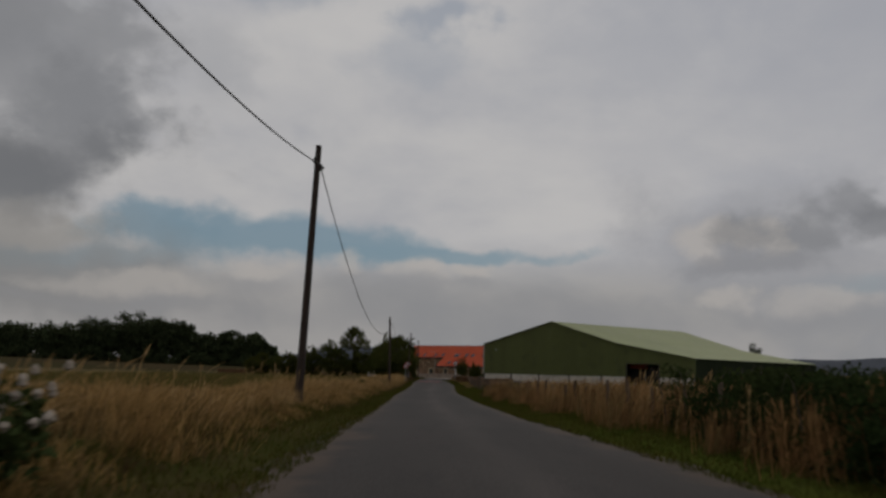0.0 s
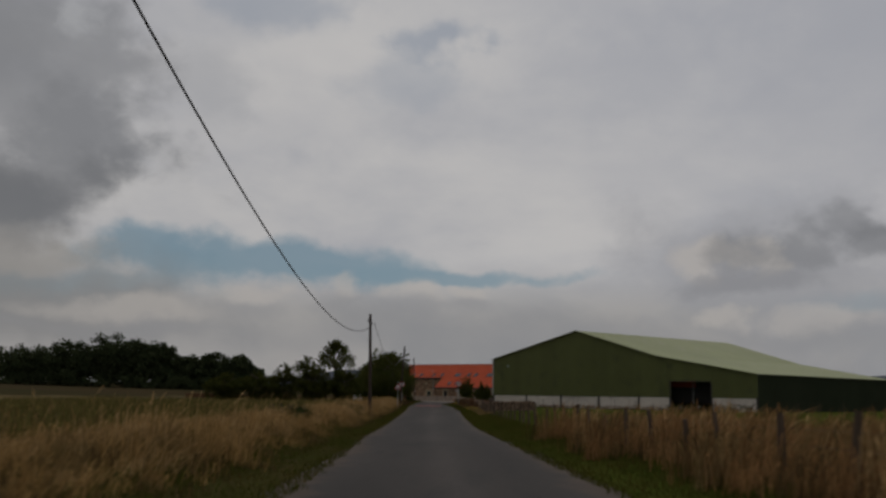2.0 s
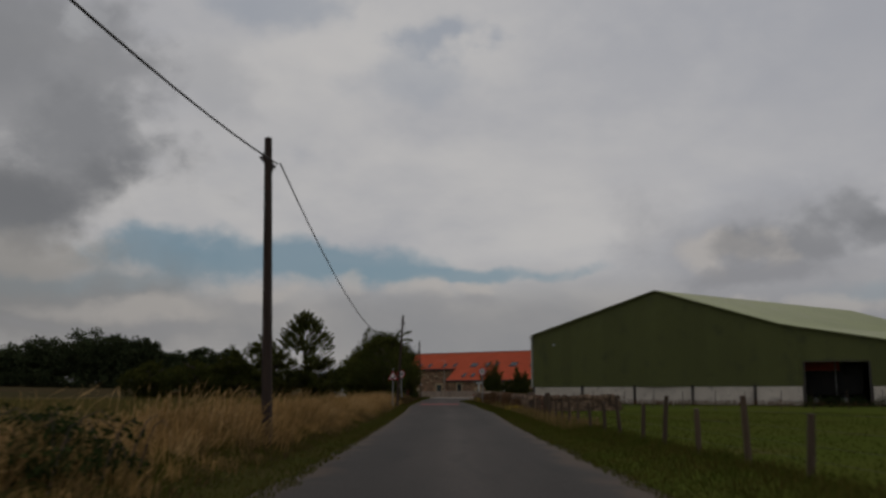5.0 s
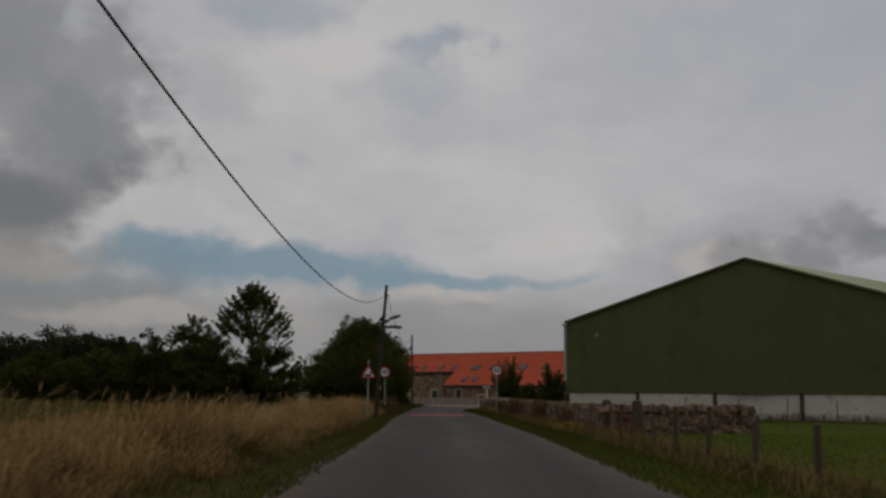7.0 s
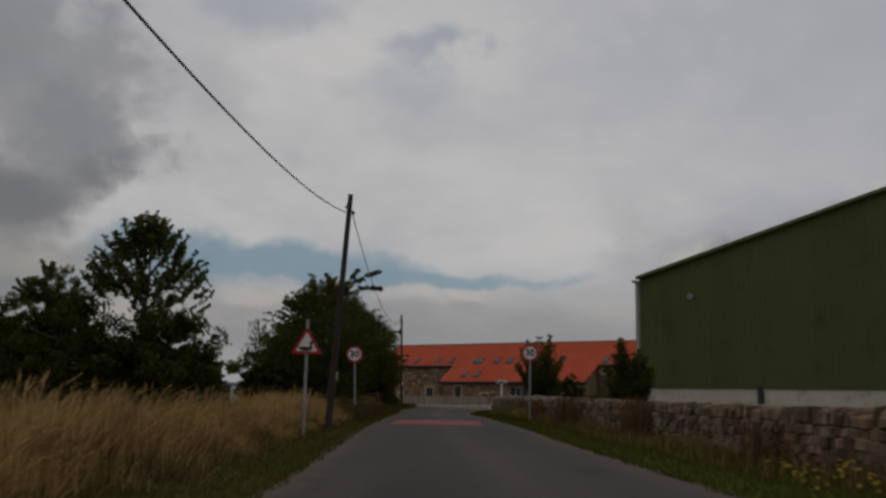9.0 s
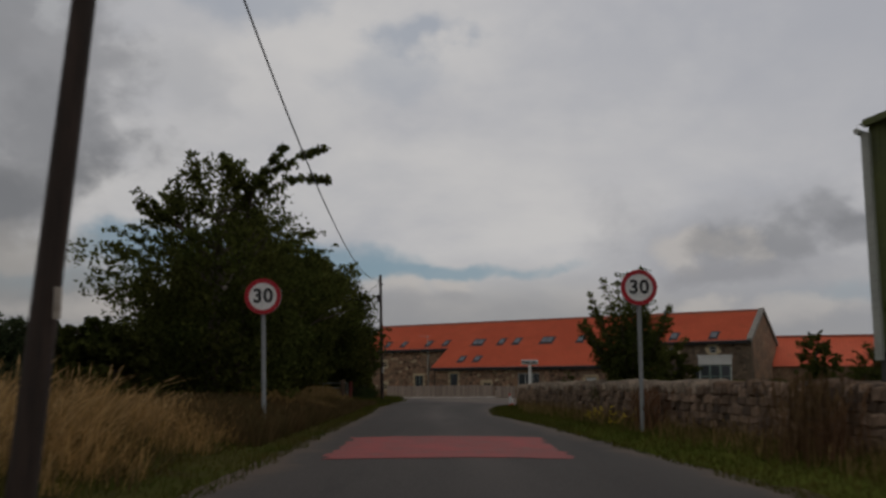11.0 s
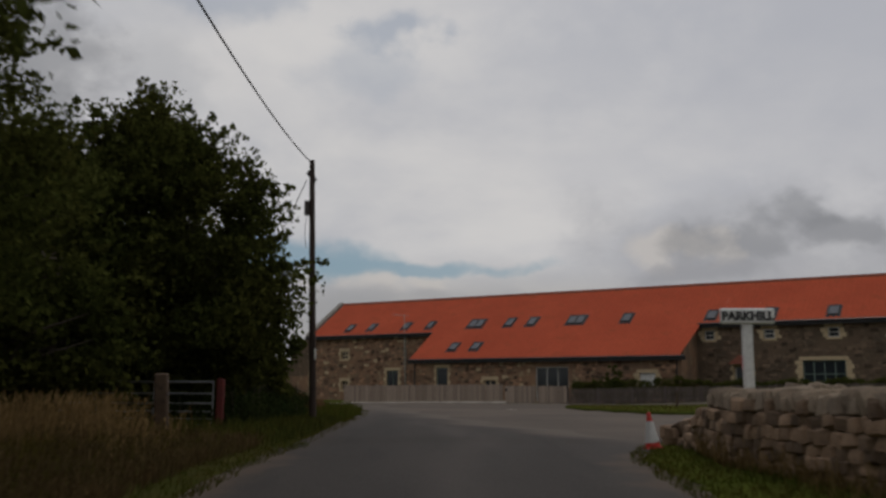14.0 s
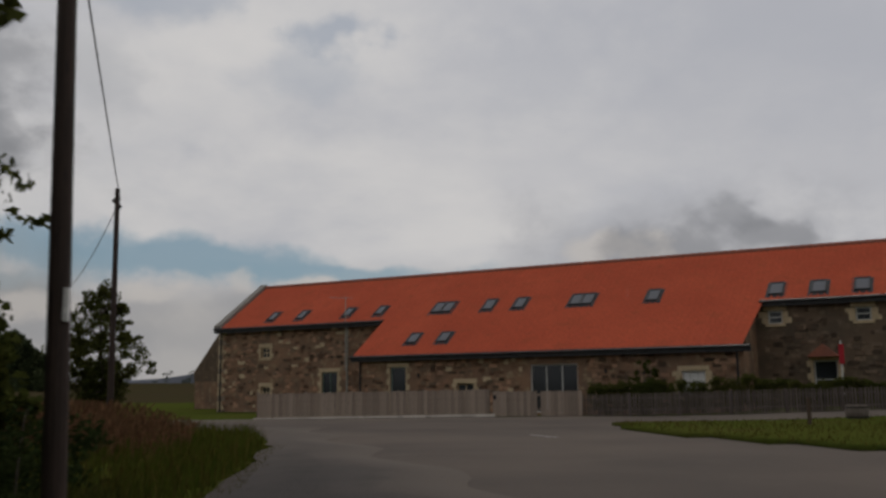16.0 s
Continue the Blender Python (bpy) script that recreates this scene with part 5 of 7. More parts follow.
# ---- road signs ----
def round_sign(x, y, z, foot, turn, lean=0.0):
    s = thing("speed_limit_sign", pose(x, y, foot, 0, lean, turn), "round red-ringed thirty speed limit sign on a grey post", "road sign", "speed limit signs")
    h = z - foot
    part("post", tube(B(), ((0, 0.06, -0.2), (0, 0.06, h + 0.2)), 0.045, 12), M_GREYPOST, s)
    plate = part("plate", disc(B(), 0.375, -0.012, 0.0, 44, 0, 0, h), M_SIGNWHITE, s, "white sign plate")
    part("housing", disc(B(), 0.37, 0.004, 0.11, 40, 0, 0, h), M_GREYPOST, s)
    part("ring", disc(B(), 0.375, -0.018, -0.0125, 44, 0.285, 0, h), M_SIGNRED, plate, "red ring")
    for digit, dx_ in (("3", -0.108), ("0", 0.108)):
        bm = text_mesh(digit, 0.40, 0.002, 0.012)
        bmesh.ops.transform(bm, matrix=Matrix.Translation((dx_, -0.016, h)), verts=bm.verts)
        part("numeral", bm, M_SIGNBLACK, plate, "black numeral")
    for dz_ in (-0.2, 0.2):
        part("clip", box(B(), -0.07, 0.07, 0.0, 0.12, h + dz_ - 0.02, h + dz_ + 0.02, bevel=0.005), M_STEEL, s)


round_sign(-5.36, 161.9, 2.66, -0.1, 2, -2.0)
round_sign(2.40, 161.9, 2.87, -0.08, -4)


def triangle(bm, r, y0, y1, inner=0.0, cz=0.0, rounding=0.12):
    """A rounded triangle or triangular ring, point up."""
    def outline(rr):
        pts = []
        for k in range(3):
            a = math.pi / 2 + k * math.tau / 3
            c = Vector((math.cos(a), math.sin(a))) * (rr - 2 * rounding * rr * 0.5)
            for j in range(-3, 4):
                b = a + j / 3 * math.pi / 3
                pts.append(c + Vector((math.cos(b), math.sin(b))) * (rounding * rr * 0.5))
        return pts
    o = outline(r)
    i = outline(inner) if inner else None
    n = len(o)
    for y, flip in ((y0, False), (y1, True)):
        if i is None:
            f = [bm.verts.new((v.x, y, cz + v.y)) for v in o]
            bm.faces.new(f if not flip else f[::-1])
        else:
            for k in range(n):
                q = [o[k], o[(k + 1) % n], i[(k + 1) % n], i[k]]
                bm.faces.new([bm.verts.new((v.x, y, cz + v.y)) for v in q])
    for k in range(n):
        q = [(o[k], y0), (o[(k + 1) % n], y0), (o[(k + 1) % n], y1), (o[k], y1)]
        bm.faces.new([bm.verts.new((v.x, y, cz + v.y)) for v, y in q])
    bmesh.ops.remove_doubles(bm, verts=bm.verts, dist=1e-4)
    return bm


def duck_sign(x, y, z, foot):
    s = thing("warning_sign", pose(x, y, foot, 0, 0, 3), "red-bordered triangular wildfowl warning sign on a grey post", "road sign")
    h = z - foot
    part("post", tube(B(), ((0, 0.05, -0.2), (0, 0.05, h + 0.62)), 0.04, 12), M_GREYPOST, s)
    plate = part("plate", triangle(B(), 0.48, -0.012, 0.0, 0, h - 0.06), M_SIGNWHITE, s)
    part("border", triangle(B(), 0.48, -0.017, -0.0125, 0.335, h - 0.06), M_SIGNRED, plate, "red border")
    # plain bird shape
    bm = B()
    out = []
    for k in range(24):
        a = k / 24 * math.tau
        out.append((0.135 * math.cos(a) - 0.015, h - 0.105 + 0.05 * math.sin(a) * (1.0 if math.sin(a) < 0 else 0.55 + 0.25 * math.cos(a + 2.6))))
    prism(bm, out, -0.019, -0.0125)
    prism(bm, [(0.055, h - 0.10), (0.105, h - 0.10), (0.10, h - 0.02), (0.065, h - 0.02)], -0.0185, -0.0125)
    prism(bm, [(0.085 + 0.033 * math.cos(k / 12 * math.tau), h - 0.01 + 0.030 * math.sin(k / 12 * math.tau)) for k in range(12)], -0.0195, -0.0125)
    prism(bm, [(0.11, h - 0.02), (0.155, h - 0.022), (0.112, h + 0.002)], -0.0182, -0.0125)
    prism(bm, [(-0.17, h - 0.07), (-0.13, h - 0.12), (-0.10, h - 0.09)], -0.0178, -0.0125)
    bmesh.ops.transform(bm, matrix=Matrix.Translation((0, 0, h - 0.10)) @ Matrix.Diagonal((1.35, 1, 1.5, 1)) @ Matrix.Translation((0, 0, 0.075 - h)), verts=bm.verts)
    part("symbol", bm, M_SIGNBLACK, plate, "black bird symbol")
    for dz_ in (-0.16, 0.14):
        part("clip", box(B(), -0.06, 0.06, 0.0, 0.1, h + dz_ - 0.02, h + dz_ + 0.02, bevel=0.005), M_STEEL, s)


duck_sign(-5.14, 144.5, 2.12, -0.3)


def name_board(x, y, top, foot):
    s = thing("place_name_sign", pose(x, y, foot, 0, 0, -5), "white place-name board on a white post behind the stone wall", "road sign")
    h = top - foot
    part("post", box(B(), -0.07, 0.07, -0.03, 0.07, -0.1, h - 0.11, bevel=0.012), M_SIGNWHITE, s)
    board = part("board", box(B(), -0.385, 0.385, -0.06, 0.03, h - 0.115, h + 0.115, bevel=0.025), M_SIGNWHITE, s)
    bm = text_mesh("PARKHILL", 0.168, 0.002, 0.009)
    bmesh.ops.transform(bm, matrix=Matrix.Translation((0, -0.0635, h - 0.005)), verts=bm.verts)
    part("lettering", bm, M_SIGNBLACK, board, "black lettering")


name_board(2.74, 186.8, 2.08, 0.05)


def cone(x, y):
    c = thing("traffic_cone", pose(x, y, float(base_z(y)) + 0.01, 3, -8, 10) @ Matrix.Scale(0.85, 4), "red traffic cone with a white sleeve at the wall end", "traffic cone")
    part("base", box(B(), -0.16, 0.16, -0.16, 0.16, 0, 0.045, bevel=0.015), M_CONEORANGE, c)
    part("cone_body", tube(B(), ((0, 0, 0.045), (0, 0, 0.12), (0, 0, 0.62), (0, 0, 0.73)), (0.15, 0.135, 0.05, 0.035), 18), M_CONEORANGE, c, smooth=False)
    part("sleeve", tube(B(), ((0, 0, 0.14), (0, 0, 0.56)), (0.136, 0.064), 18, False), M_CONEWHITE, c, "white reflective sleeve")


cone(2.1, 189.75)

# ---- field gate ----
def field_gate():
    g = thing("field_gate", pose(-6.5, 195.17, 0.05, 0, 0, 174), "galvanised seven-bar field gate closed between posts", "gate")
    L = 4.1
    for z in (1.12, 0.86, 0.64, 0.46, 0.30, 0.16):
        part("bar", tube(B(), ((0.0, 0, z), (L, 0, z)), 0.022 if z < 1 else 0.028, 8), M_STEEL, g)
    for x in (0.0, L / 3, 2 * L / 3, L):
        part("upright", tube(B(), ((x, 0, 0.12), (x, 0, 1.14)), 0.022, 8), M_STEEL, g)
    for x, mat, w, top, lab in ((-0.17, M_REDPOST, 0.085, 1.2, "rust-red wooden gatepost beside the lane"), (L + 0.17, M_REDPOST, 0.085, 1.2, "rust-red wooden gatepost beside the lane")):
        bm = B()
        box(bm, -w, w, -w, w, -0.2, top, bevel=0.03)
        p = part("gatepost", bm, mat)
        p.matrix_basis = g.matrix_basis @ pose(x, 0, 0, 0, 0, 4)
        tagged(p, lab, "gatepost", "gateposts of the field gate")


field_gate()
bm = B()
box(bm, -0.115, 0.115, -0.11, 0.11, -0.3, 1.2, bevel=0.035)
stone_post = part("gatepost", bm, M_STONE)
stone_post.matrix_basis = pose(-6.25, 189.7, 0.08, 1, -2, 8)
tagged(stone_post, "squat grey stone post in the long grass", "gatepost")


def rusty_gate():
    g = thing("small_gate", pose(4.42, 127.2, -0.32, 0, 0, -42), "rusty red narrow gate hung between timber posts", "gate")
    for z in (0.2, 0.38, 0.56, 0.74, 0.92):
        part("bar", tube(B(), ((0.12, 0, z), (0.82, 0, z)), 0.022, 6), M_RUST, g)
    for x in (0.12, 0.82):
        part("upright", tube(B(), ((x, 0, 0.1), (x, 0, 1.0)), 0.024, 6), M_RUST, g)
    for x in (-0.1, 1.05):
        bm = B()
        box(bm, -0.14, 0.14, -0.12, 0.12, -0.3, 1.12, bevel=0.05)
        p = part("gatepost", bm, M_WOOD)
        p.matrix_basis = g.matrix_basis @ pose(x, 0, 0, 2, -3, 8)
        tagged(p, "rough weathered timber gatepost at the pasture corner", "gatepost", "pasture gateposts")


rusty_gate()


def field_tank(x, y):
    """A pale moulded water tank on two bearers."""
    t = thing("water_tank", pose(x, y, float(land(x, y)), 0, 0, 18), "pale plastic water tank standing in the field corner", "tank")
    for dy in (-0.25, 0.25):
        part("bearer", box(B(), -0.6, 0.6, dy - 0.06, dy + 0.06, -0.05, 0.14, bevel=0.01), M_WOOD, t)
    part("tank_body", box(B(), -0.62, 0.62, -0.42, 0.42, 0.14, 1.02, bevel=0.09), M_FRAMEW, t)
    for zz in (0.42, 0.72):
        part("rib", box(B(), -0.635, 0.635, -0.435, 0.435, zz - 0.03, zz + 0.03, bevel=0.01), M_FRAMEW, t)
    part("cap", tube(B(), ((0, 0, 1.0), (0, 0, 1.09)), (0.16, 0.15), 14), M_GUTTER, t)


field_tank(-12.3, 171.2)

# ---- post and wire fence along the pasture ----
def fence_x(y):
    return float(np.interp(y, [8, 30, 70, 105, 126], [6.2, 5.2, 4.1, 3.85, 4.1]))


def post_fence():
    f = thing("post_and_wire_fence", pose(0, 0, 0), "weathered post and wire stock fence along the pasture", "fence")
    rng = random.Random(4)
    meshes = []
    for k in range(4):
        bm = B()
        tube(bm, ((0, 0, -0.3), (rng.uniform(-0.02, 0.02), 0, 0.6), (rng.uniform(-0.03, 0.03), rng.uniform(-0.03, 0.03), 0.88 + rng.uniform(-0.14, 0.16))), (0.055, 0.052, 0.045), 7)
        me = bpy.data.meshes.new("post")
        bm.to_mesh(me)
        bm.free()
        me.materials.append(M_WOOD)
        meshes.append(me)
    tops = []
    y = 9.0
    while y < 126:
        x = fence_x(y)
        z = float(land(x, y))
        piece("post", rng.choice(meshes), f, pose(x, y, z, rng.uniform(-4, 4), rng.uniform(-5, 5), rng.uniform(0, 90)))
        tops.append((x, y, z))
        y += rng.uniform(2.0, 2.9)
    for h in (0.78, 0.58, 0.38, 0.2):
        bm = B()
        tube(bm, [(x + 0.055, yy, z + h) for x, yy, z in tops], 0.0025, 4)
        part("wire_strand", bm, M_WIRE, f)


post_fence()


def stake_line():
    """Thin pale stakes of a second fence before the shed."""
    f = thing("stake_fence", pose(0, 0, 0), "thin leaning electric-fence stakes before the shed", "fence")
    rng = random.Random(9)
    bm = B()
    tube(bm, ((0, 0, -0.2), (0, 0, 1.15), (0.03, 0, 1.25), (0.10, 0, 1.24)), 0.025, 6)
    me = bpy.data.meshes.new("stake")
    bm.to_mesh(me)
    bm.free()
    me.materials.append(M_WOOD)
    for i in range(17):
        x = 9.5 + i * 1.9
        y = 137.5 - 0.42 * (x - 9.5) + rng.uniform(-0.3, 0.3)
        piece("stake", me, f, pose(x, y, float(land(x, y)), rng.uniform(-6, 6), rng.uniform(-6, 6), rng.uniform(0, 360)))


stake_line()

# ---- fences before the steading ----
def board_mesh(name, w, t, h, mat, point=0.0):
    bm = B()
    prism(bm, [(-w / 2, 0), (w / 2, 0), (w / 2, h - point), (0, h), (-w / 2, h - point)] if point else [(-w / 2, 0), (w / 2, 0), (w / 2, h), (-w / 2, h)], -t / 2, t / 2)
    me = bpy.data.meshes.new(name)
    bm.to_mesh(me)
    bm.free()
    me.materials.append(mat)
    return me


def panel_fence():
    f = thing("board_fence", pose(0, 0, 0), "pale grey close-boarded timber fence before the steading", "fence")
    rng = random.Random(2)
    me = [board_mesh("board", 0.148, 0.022, 1.12 + d, M_BOARD) for d in (0, 0.01, -0.012)]
    n = int(10.4 / 0.155)
    for i in range(n):
        x = -6.0 + i * 0.155
        z = float(base_z(236)) + 0.02 + 0.012 * (x + 6)
        piece("board", rng.choice(me), f, pose(x, 236.2 + rng.uniform(-0.006, 0.006), z, 0, rng.uniform(-0.5, 0.5), 0))
    for i in range(6):
        x = -6.05 + i * 2.08
        part("post", box(B(), x - 0.05, x + 0.05, 236.215, 236.31, 0, 1.32 + 0.01 * i, bevel=0.01), M_BOARD, f)
    for z in (0.35, 1.0):
        part("rail", box(B(), -6, 4.4, 236.215, 236.26, z, z + 0.08), M_BOARD, f)
    g = thing("garden_gate", pose(4.5, 236.1, 0.15, 0, 0, -12), "grey boarded double garden gate with a dark latch", "gate")
    for i in range(26):
        if i == 13:
            continue
        piece("board", me[i % 3], g, pose(0.08 + i * 0.155, 0, 0.0))
    for z in (0.25, 0.9):
        part("rail", box(B(), 0.02, 4.0, 0.014, 0.06, z, z + 0.09), M_BOARD, g)
    part("latch", box(B(), 0.02, 0.16, -0.05, -0.012, 0.75, 0.95, bevel=0.01), M_GUTTER, g)


panel_fence()
bm = B()
for k in range(11):
    box(bm, -6.2 + k * 0.98, -5.24 + k * 0.98, 235.86, 236.02, 0.05, 0.20 + 0.006 * k, bevel=0.012)
tagged(part("kerb", bm, M_CONCRETE), "pale concrete edging along the fence foot", "kerb", kind="structure")


def picket_fence():
    f = thing("picket_fence", pose(8.5, 235.6, 0.12, 0, 0, -31.88), "low dark weathered picket fence with a clipped hedge behind", "fence")
    rng = random.Random(6)
    me = [board_mesh("picket", 0.07, 0.02, 0.98 + d, M_PICKET, 0.05) for d in (0, 0.02, -0.02)]
    L = 27.0
    for i in range(int(L / 0.118)):
        x = 0.05 + i * 0.118
        piece("picket", rng.choice(me), f, pose(x, rng.uniform(-0.004, 0.004), 0.02 * x, 0, rng.uniform(-1, 1), 0))
    for z in (0.25, 0.75):
        bm = B()
        tube(bm, ((0, 0.035, z), (L, 0.035, z + 0.02 * L)), 0.035, 4)
        part("rail", bm, M_PICKET, f)
    for i in range(13):
        x = i * 2.2
        part("post", box(B(), x - 0.05, x + 0.05, 0.06, 0.15, -0.3 + 0.02 * x, 1.0 + 0.02 * x, bevel=0.01), M_PICKET, f)


picket_fence()


def bollard(x, y):
    z = float(base_z(y)) + 0.1
    p = part("marker_post", box(B(), -0.05, 0.05, -0.05, 0.05, -0.2, 0.80, bevel=0.02), M_WOOD)
    p.matrix_basis = pose(x, y, z, 2, -3, 20)
    tagged(p, "short weathered wooden post on the green", "post", "posts on the green")


bollard(11.2, 219.6)
bollard(14.6, 218.6)


def barrel(x, y):
    z = float(base_z(y)) + 0.12
    b = thing("barrel_planter", pose(x, y, z), "dark half-barrel planter on the green", "planter", "barrel planters")
    part("staves", tube(B(), ((0, 0, 0), (0, 0, 0.25), (0, 0, 0.5)), (0.30, 0.36, 0.34), 16), M_PICKET, b)
    for h in (0.1, 0.4):
        part("hoop", tube(B(), ((0, 0, h), (0, 0, h + 0.04)), (0.352, 0.368), 16, False), M_GUTTER, b)


barrel(14.3, 222.5)
barrel(17.6, 221.0)


def estate_flag(x, y):
    s = thing("sale_board", pose(x, y, 0.4, 0, 0, -30), "white post with a small red and white board in the garden", "sign")
    part("post", box(B(), -0.035, 0.035, -0.035, 0.035, -0.3, 2.9, bevel=0.005), M_FRAMEW, s)
    part("board", box(B(), -0.09, 0.13, -0.06, -0.037, 1.9, 2.75, bevel=0.004), M_SIGNRED, s, "red board")


estate_flag(18.95, 231.7)

# ---- trees and shrubs ----
def leaf_cloud(rng, centres, radii, per, size, flat=0.75, curl=0.35):
    """Small pointed leaves scattered round the clump centres: 4 corners, 2 triangles each."""
    n = len(centres) * per
    c = np.repeat(centres, per, 0)
    r = np.repeat(radii, per)[:, None]
    p = rng.normal(0, 1, (n, 3))
    p *= (rng.random((n, 1)) ** 0.4) / np.maximum(np.linalg.norm(p, axis=1, keepdims=True), 1e-6)
    p[:, 2] *= flat
    p = c + p * r
    a = rng.normal(0, 1, (n, 3))
    a[:, 2] -= 0.35
    a /= np.linalg.norm(a, axis=1, keepdims=True)
    b = np.cross(a, rng.normal(0, 1, (n, 3)))
    b /= np.maximum(np.linalg.norm(b, axis=1, keepdims=True), 1e-6)
    k = np.cross(a, b)
    s = size * rng.uniform(0.6, 1.3, (n, 1))
    co = np.stack([p - a * s * 0.5, p + b * s * 0.28 + k * s * curl * 0.15, p + a * s * 0.5, p - b * s * 0.28 + k * s * curl * 0.15], 1).reshape(-1, 3)
    i = np.arange(n)[:, None] * 4
    f = np.concatenate([i + np.array([[0, 1, 2]]), i + np.array([[0, 2, 3]])], 0)
    return co, f


def tree(x, y, height, radius, seed, label, leaf=0.13, clumps=260, per=85, low=0.12, name="tree", mat=None, group="", open_top=0.0, sprays=26, z=None, category="tree", lean=(0, 0), upright=0.0, taper=0.42):
    """A tapered trunk with forking limbs and a crown of many small leaves with sprays that break its outline."""
    rng = np.random.default_rng(seed)
    z0 = float(land(x, y)) if z is None else z
    t = thing(name, pose(x, y, z0 - 0.05), label, category, group)
    bm = B()
    wood = []
    top = height * 0.86
    th = radius * 0.045 + 0.05
    bend = rng.normal(0, 0.03 * height, (5, 2))
    trunk_pts = [Vector((lean[0] * i / 5 + (bend[i - 1][0] if i else 0) * 0.5, lean[1] * i / 5 + (bend[i - 1][1] if i else 0) * 0.5, top * i / 5)) for i in range(6)]
    tube(bm, trunk_pts, [th * (1.25 - i * 0.22) for i in range(6)], 9)
    limbs = []
    for k in range(15):
        s = rng.uniform(0.12, 0.95)
        base = trunk_pts[min(int(s * 5), 4)].lerp(trunk_pts[min(int(s * 5) + 1, 5)], s * 5 - int(s * 5))
        a = k * 2.4 + rng.uniform(-0.4, 0.4)
        reach = radius * (1.0 - 0.55 * s) * rng.uniform(0.65, 0.95)
        rise = reach * (0.45 + upright) * rng.uniform(0.6, 1.4)
        tip = base + Vector((math.cos(a) * reach, math.sin(a) * reach, rise))
        mid = base.lerp(tip, 0.5) + Vector((0, 0, -0.08 * reach))
        tube(bm, (base, mid, tip), (th * 0.45, th * 0.3, th * 0.08), 6)
        limbs.append((base, mid, tip))
        for j in range(3):
            q = mid.lerp(tip, rng.uniform(0, 0.8))
            e = q + Vector((rng.normal(0, 0.35), rng.normal(0, 0.35), rng.uniform(0.0, 0.5))) * reach * 0.6
            tube(bm, (q, q.lerp(e, 0.5), e), (th * 0.2, th * 0.14, th * 0.05), 5)
            limbs.append((q, q.lerp(e, 0.5), e))
    part("trunk", bm, M_BARK, t)
    # clumps fill an uneven egg; lumps break it
    u = rng.normal(0, 1, (clumps, 3))
    u /= np.linalg.norm(u, axis=1, keepdims=True)
    rr = rng.uniform(0.35, 1.0, (clumps, 1)) ** 0.6
    lump = 1 + 0.22 * np.sin(u[:, :1] * 5 + seed) * np.cos(u[:, 1:2] * 4 + seed * 2) + 0.16 * np.sin(u[:, 2:] * 7 + seed)
    mid_z = height * (low + 1) / 2
    half = height * (1 - low) / 2
    c = u * rr * lump * np.array([[radius, radius, half]])
    up = np.clip(c[:, 2] / half, -1, 1)
    c[:, :2] *= (1 - taper * np.clip(up, 0, 1) ** 1.4)[:, None] * (1 - 0.18 * np.clip(-up, 0, 1))[:, None]
    c[:, 2] += mid_z
    c[:, 0] += lean[0] * c[:, 2] / height
    c[:, 1] += lean[1] * c[:, 2] / height
    if open_top:
        keep = rng.random(clumps) > open_top * np.clip((c[:, 2] / height - 0.3) / 0.5, 0, 1)
        c = c[keep]
    r = radius * rng.uniform(0.11, 0.22, len(c))
    inner = c[: len(c) // 4] * np.array([[0.55, 0.55, 0.55]])
    c, r = np.concatenate([c, inner]), np.concatenate([r, r[: len(inner)] * 1.6])
    co1, f1 = leaf_cloud(rng, c, r, per, leaf)
    # sprays: thin leafy shoots past the outline
    sc = []
    for k in range(sprays):
        v = rng.normal(0, 1, 3)
        v[2] = abs(v[2]) * 1.1 - 0.2
        v /= np.linalg.norm(v)
        o = v * np.array([radius, radius, half]) * 0.86
        o[:2] *= 1 - 0.4 * max(v[2], 0)
        o[2] += mid_z
        o[:2] += np.array(lean) * o[2] / height
        if upright and k % 2:
            o[:2] *= rng.uniform(0.2, 0.9)
        d = v * np.array([1, 1, 0.7]) + np.array([0, 0, 0.35 + upright])
        d /= np.linalg.norm(d)
        ln = min(radius * rng.uniform(0.16, 0.42), 1.3)
        for q in np.linspace(-0.3, 1, 10):
            sc.append(o + d * ln * q + np.array([0, 0, (-0.28 + 0.3 * upright) * ln * q * q]) + rng.normal(0, 0.012 * radius, 3))
    if sc:
        co2, f2 = leaf_cloud(rng, np.array(sc), np.full(len(sc), 0.11 if radius > 1.5 else 0.06), 7, leaf * 1.05)
        co1, f1 = np.concatenate([co1, co2]), np.concatenate([f1, f2 + len(co1)])
    mesh_arrays("crown", co1, f1, mat or M_LEAF, t)
    return t


HEDGE_LABEL = "dense dark green roadside tree with ragged leafy shoots"
tree(-7.5, 166.5, 6.35, 2.95, 1, HEDGE_LABEL, 0.14, 260, 85, 0.08, open_top=0.3, mat=M_LEAF_B, group="roadside trees", sprays=60)
tree(-8.5, 177.0, 7.0, 3.95, 2, HEDGE_LABEL, 0.135, 430, 110, open_top=0.3, taper=0.8, low=0.05, mat=M_LEAF, group="roadside trees", sprays=40)
tree(-10.3, 187.0, 8.2, 3.0, 3, HEDGE_LABEL, 0.14, 330, 110, open_top=0.4, low= 0.05, mat=M_LEAF, group="roadside trees", sprays=40)
tree(-9.9, 203.8, 6.9, 3.4, 6, HEDGE_LABEL, 0.16, 420, 110, -0.08, mat=M_LEAF, group="roadside trees", sprays=50, taper=0.6)
tree(-8.6, 197.8, 8.6, 3.75, 4, HEDGE_LABEL, 0.16, 600, 125, -0.05, mat=M_LEAF, group="roadside trees", sprays=120, taper=0.9)
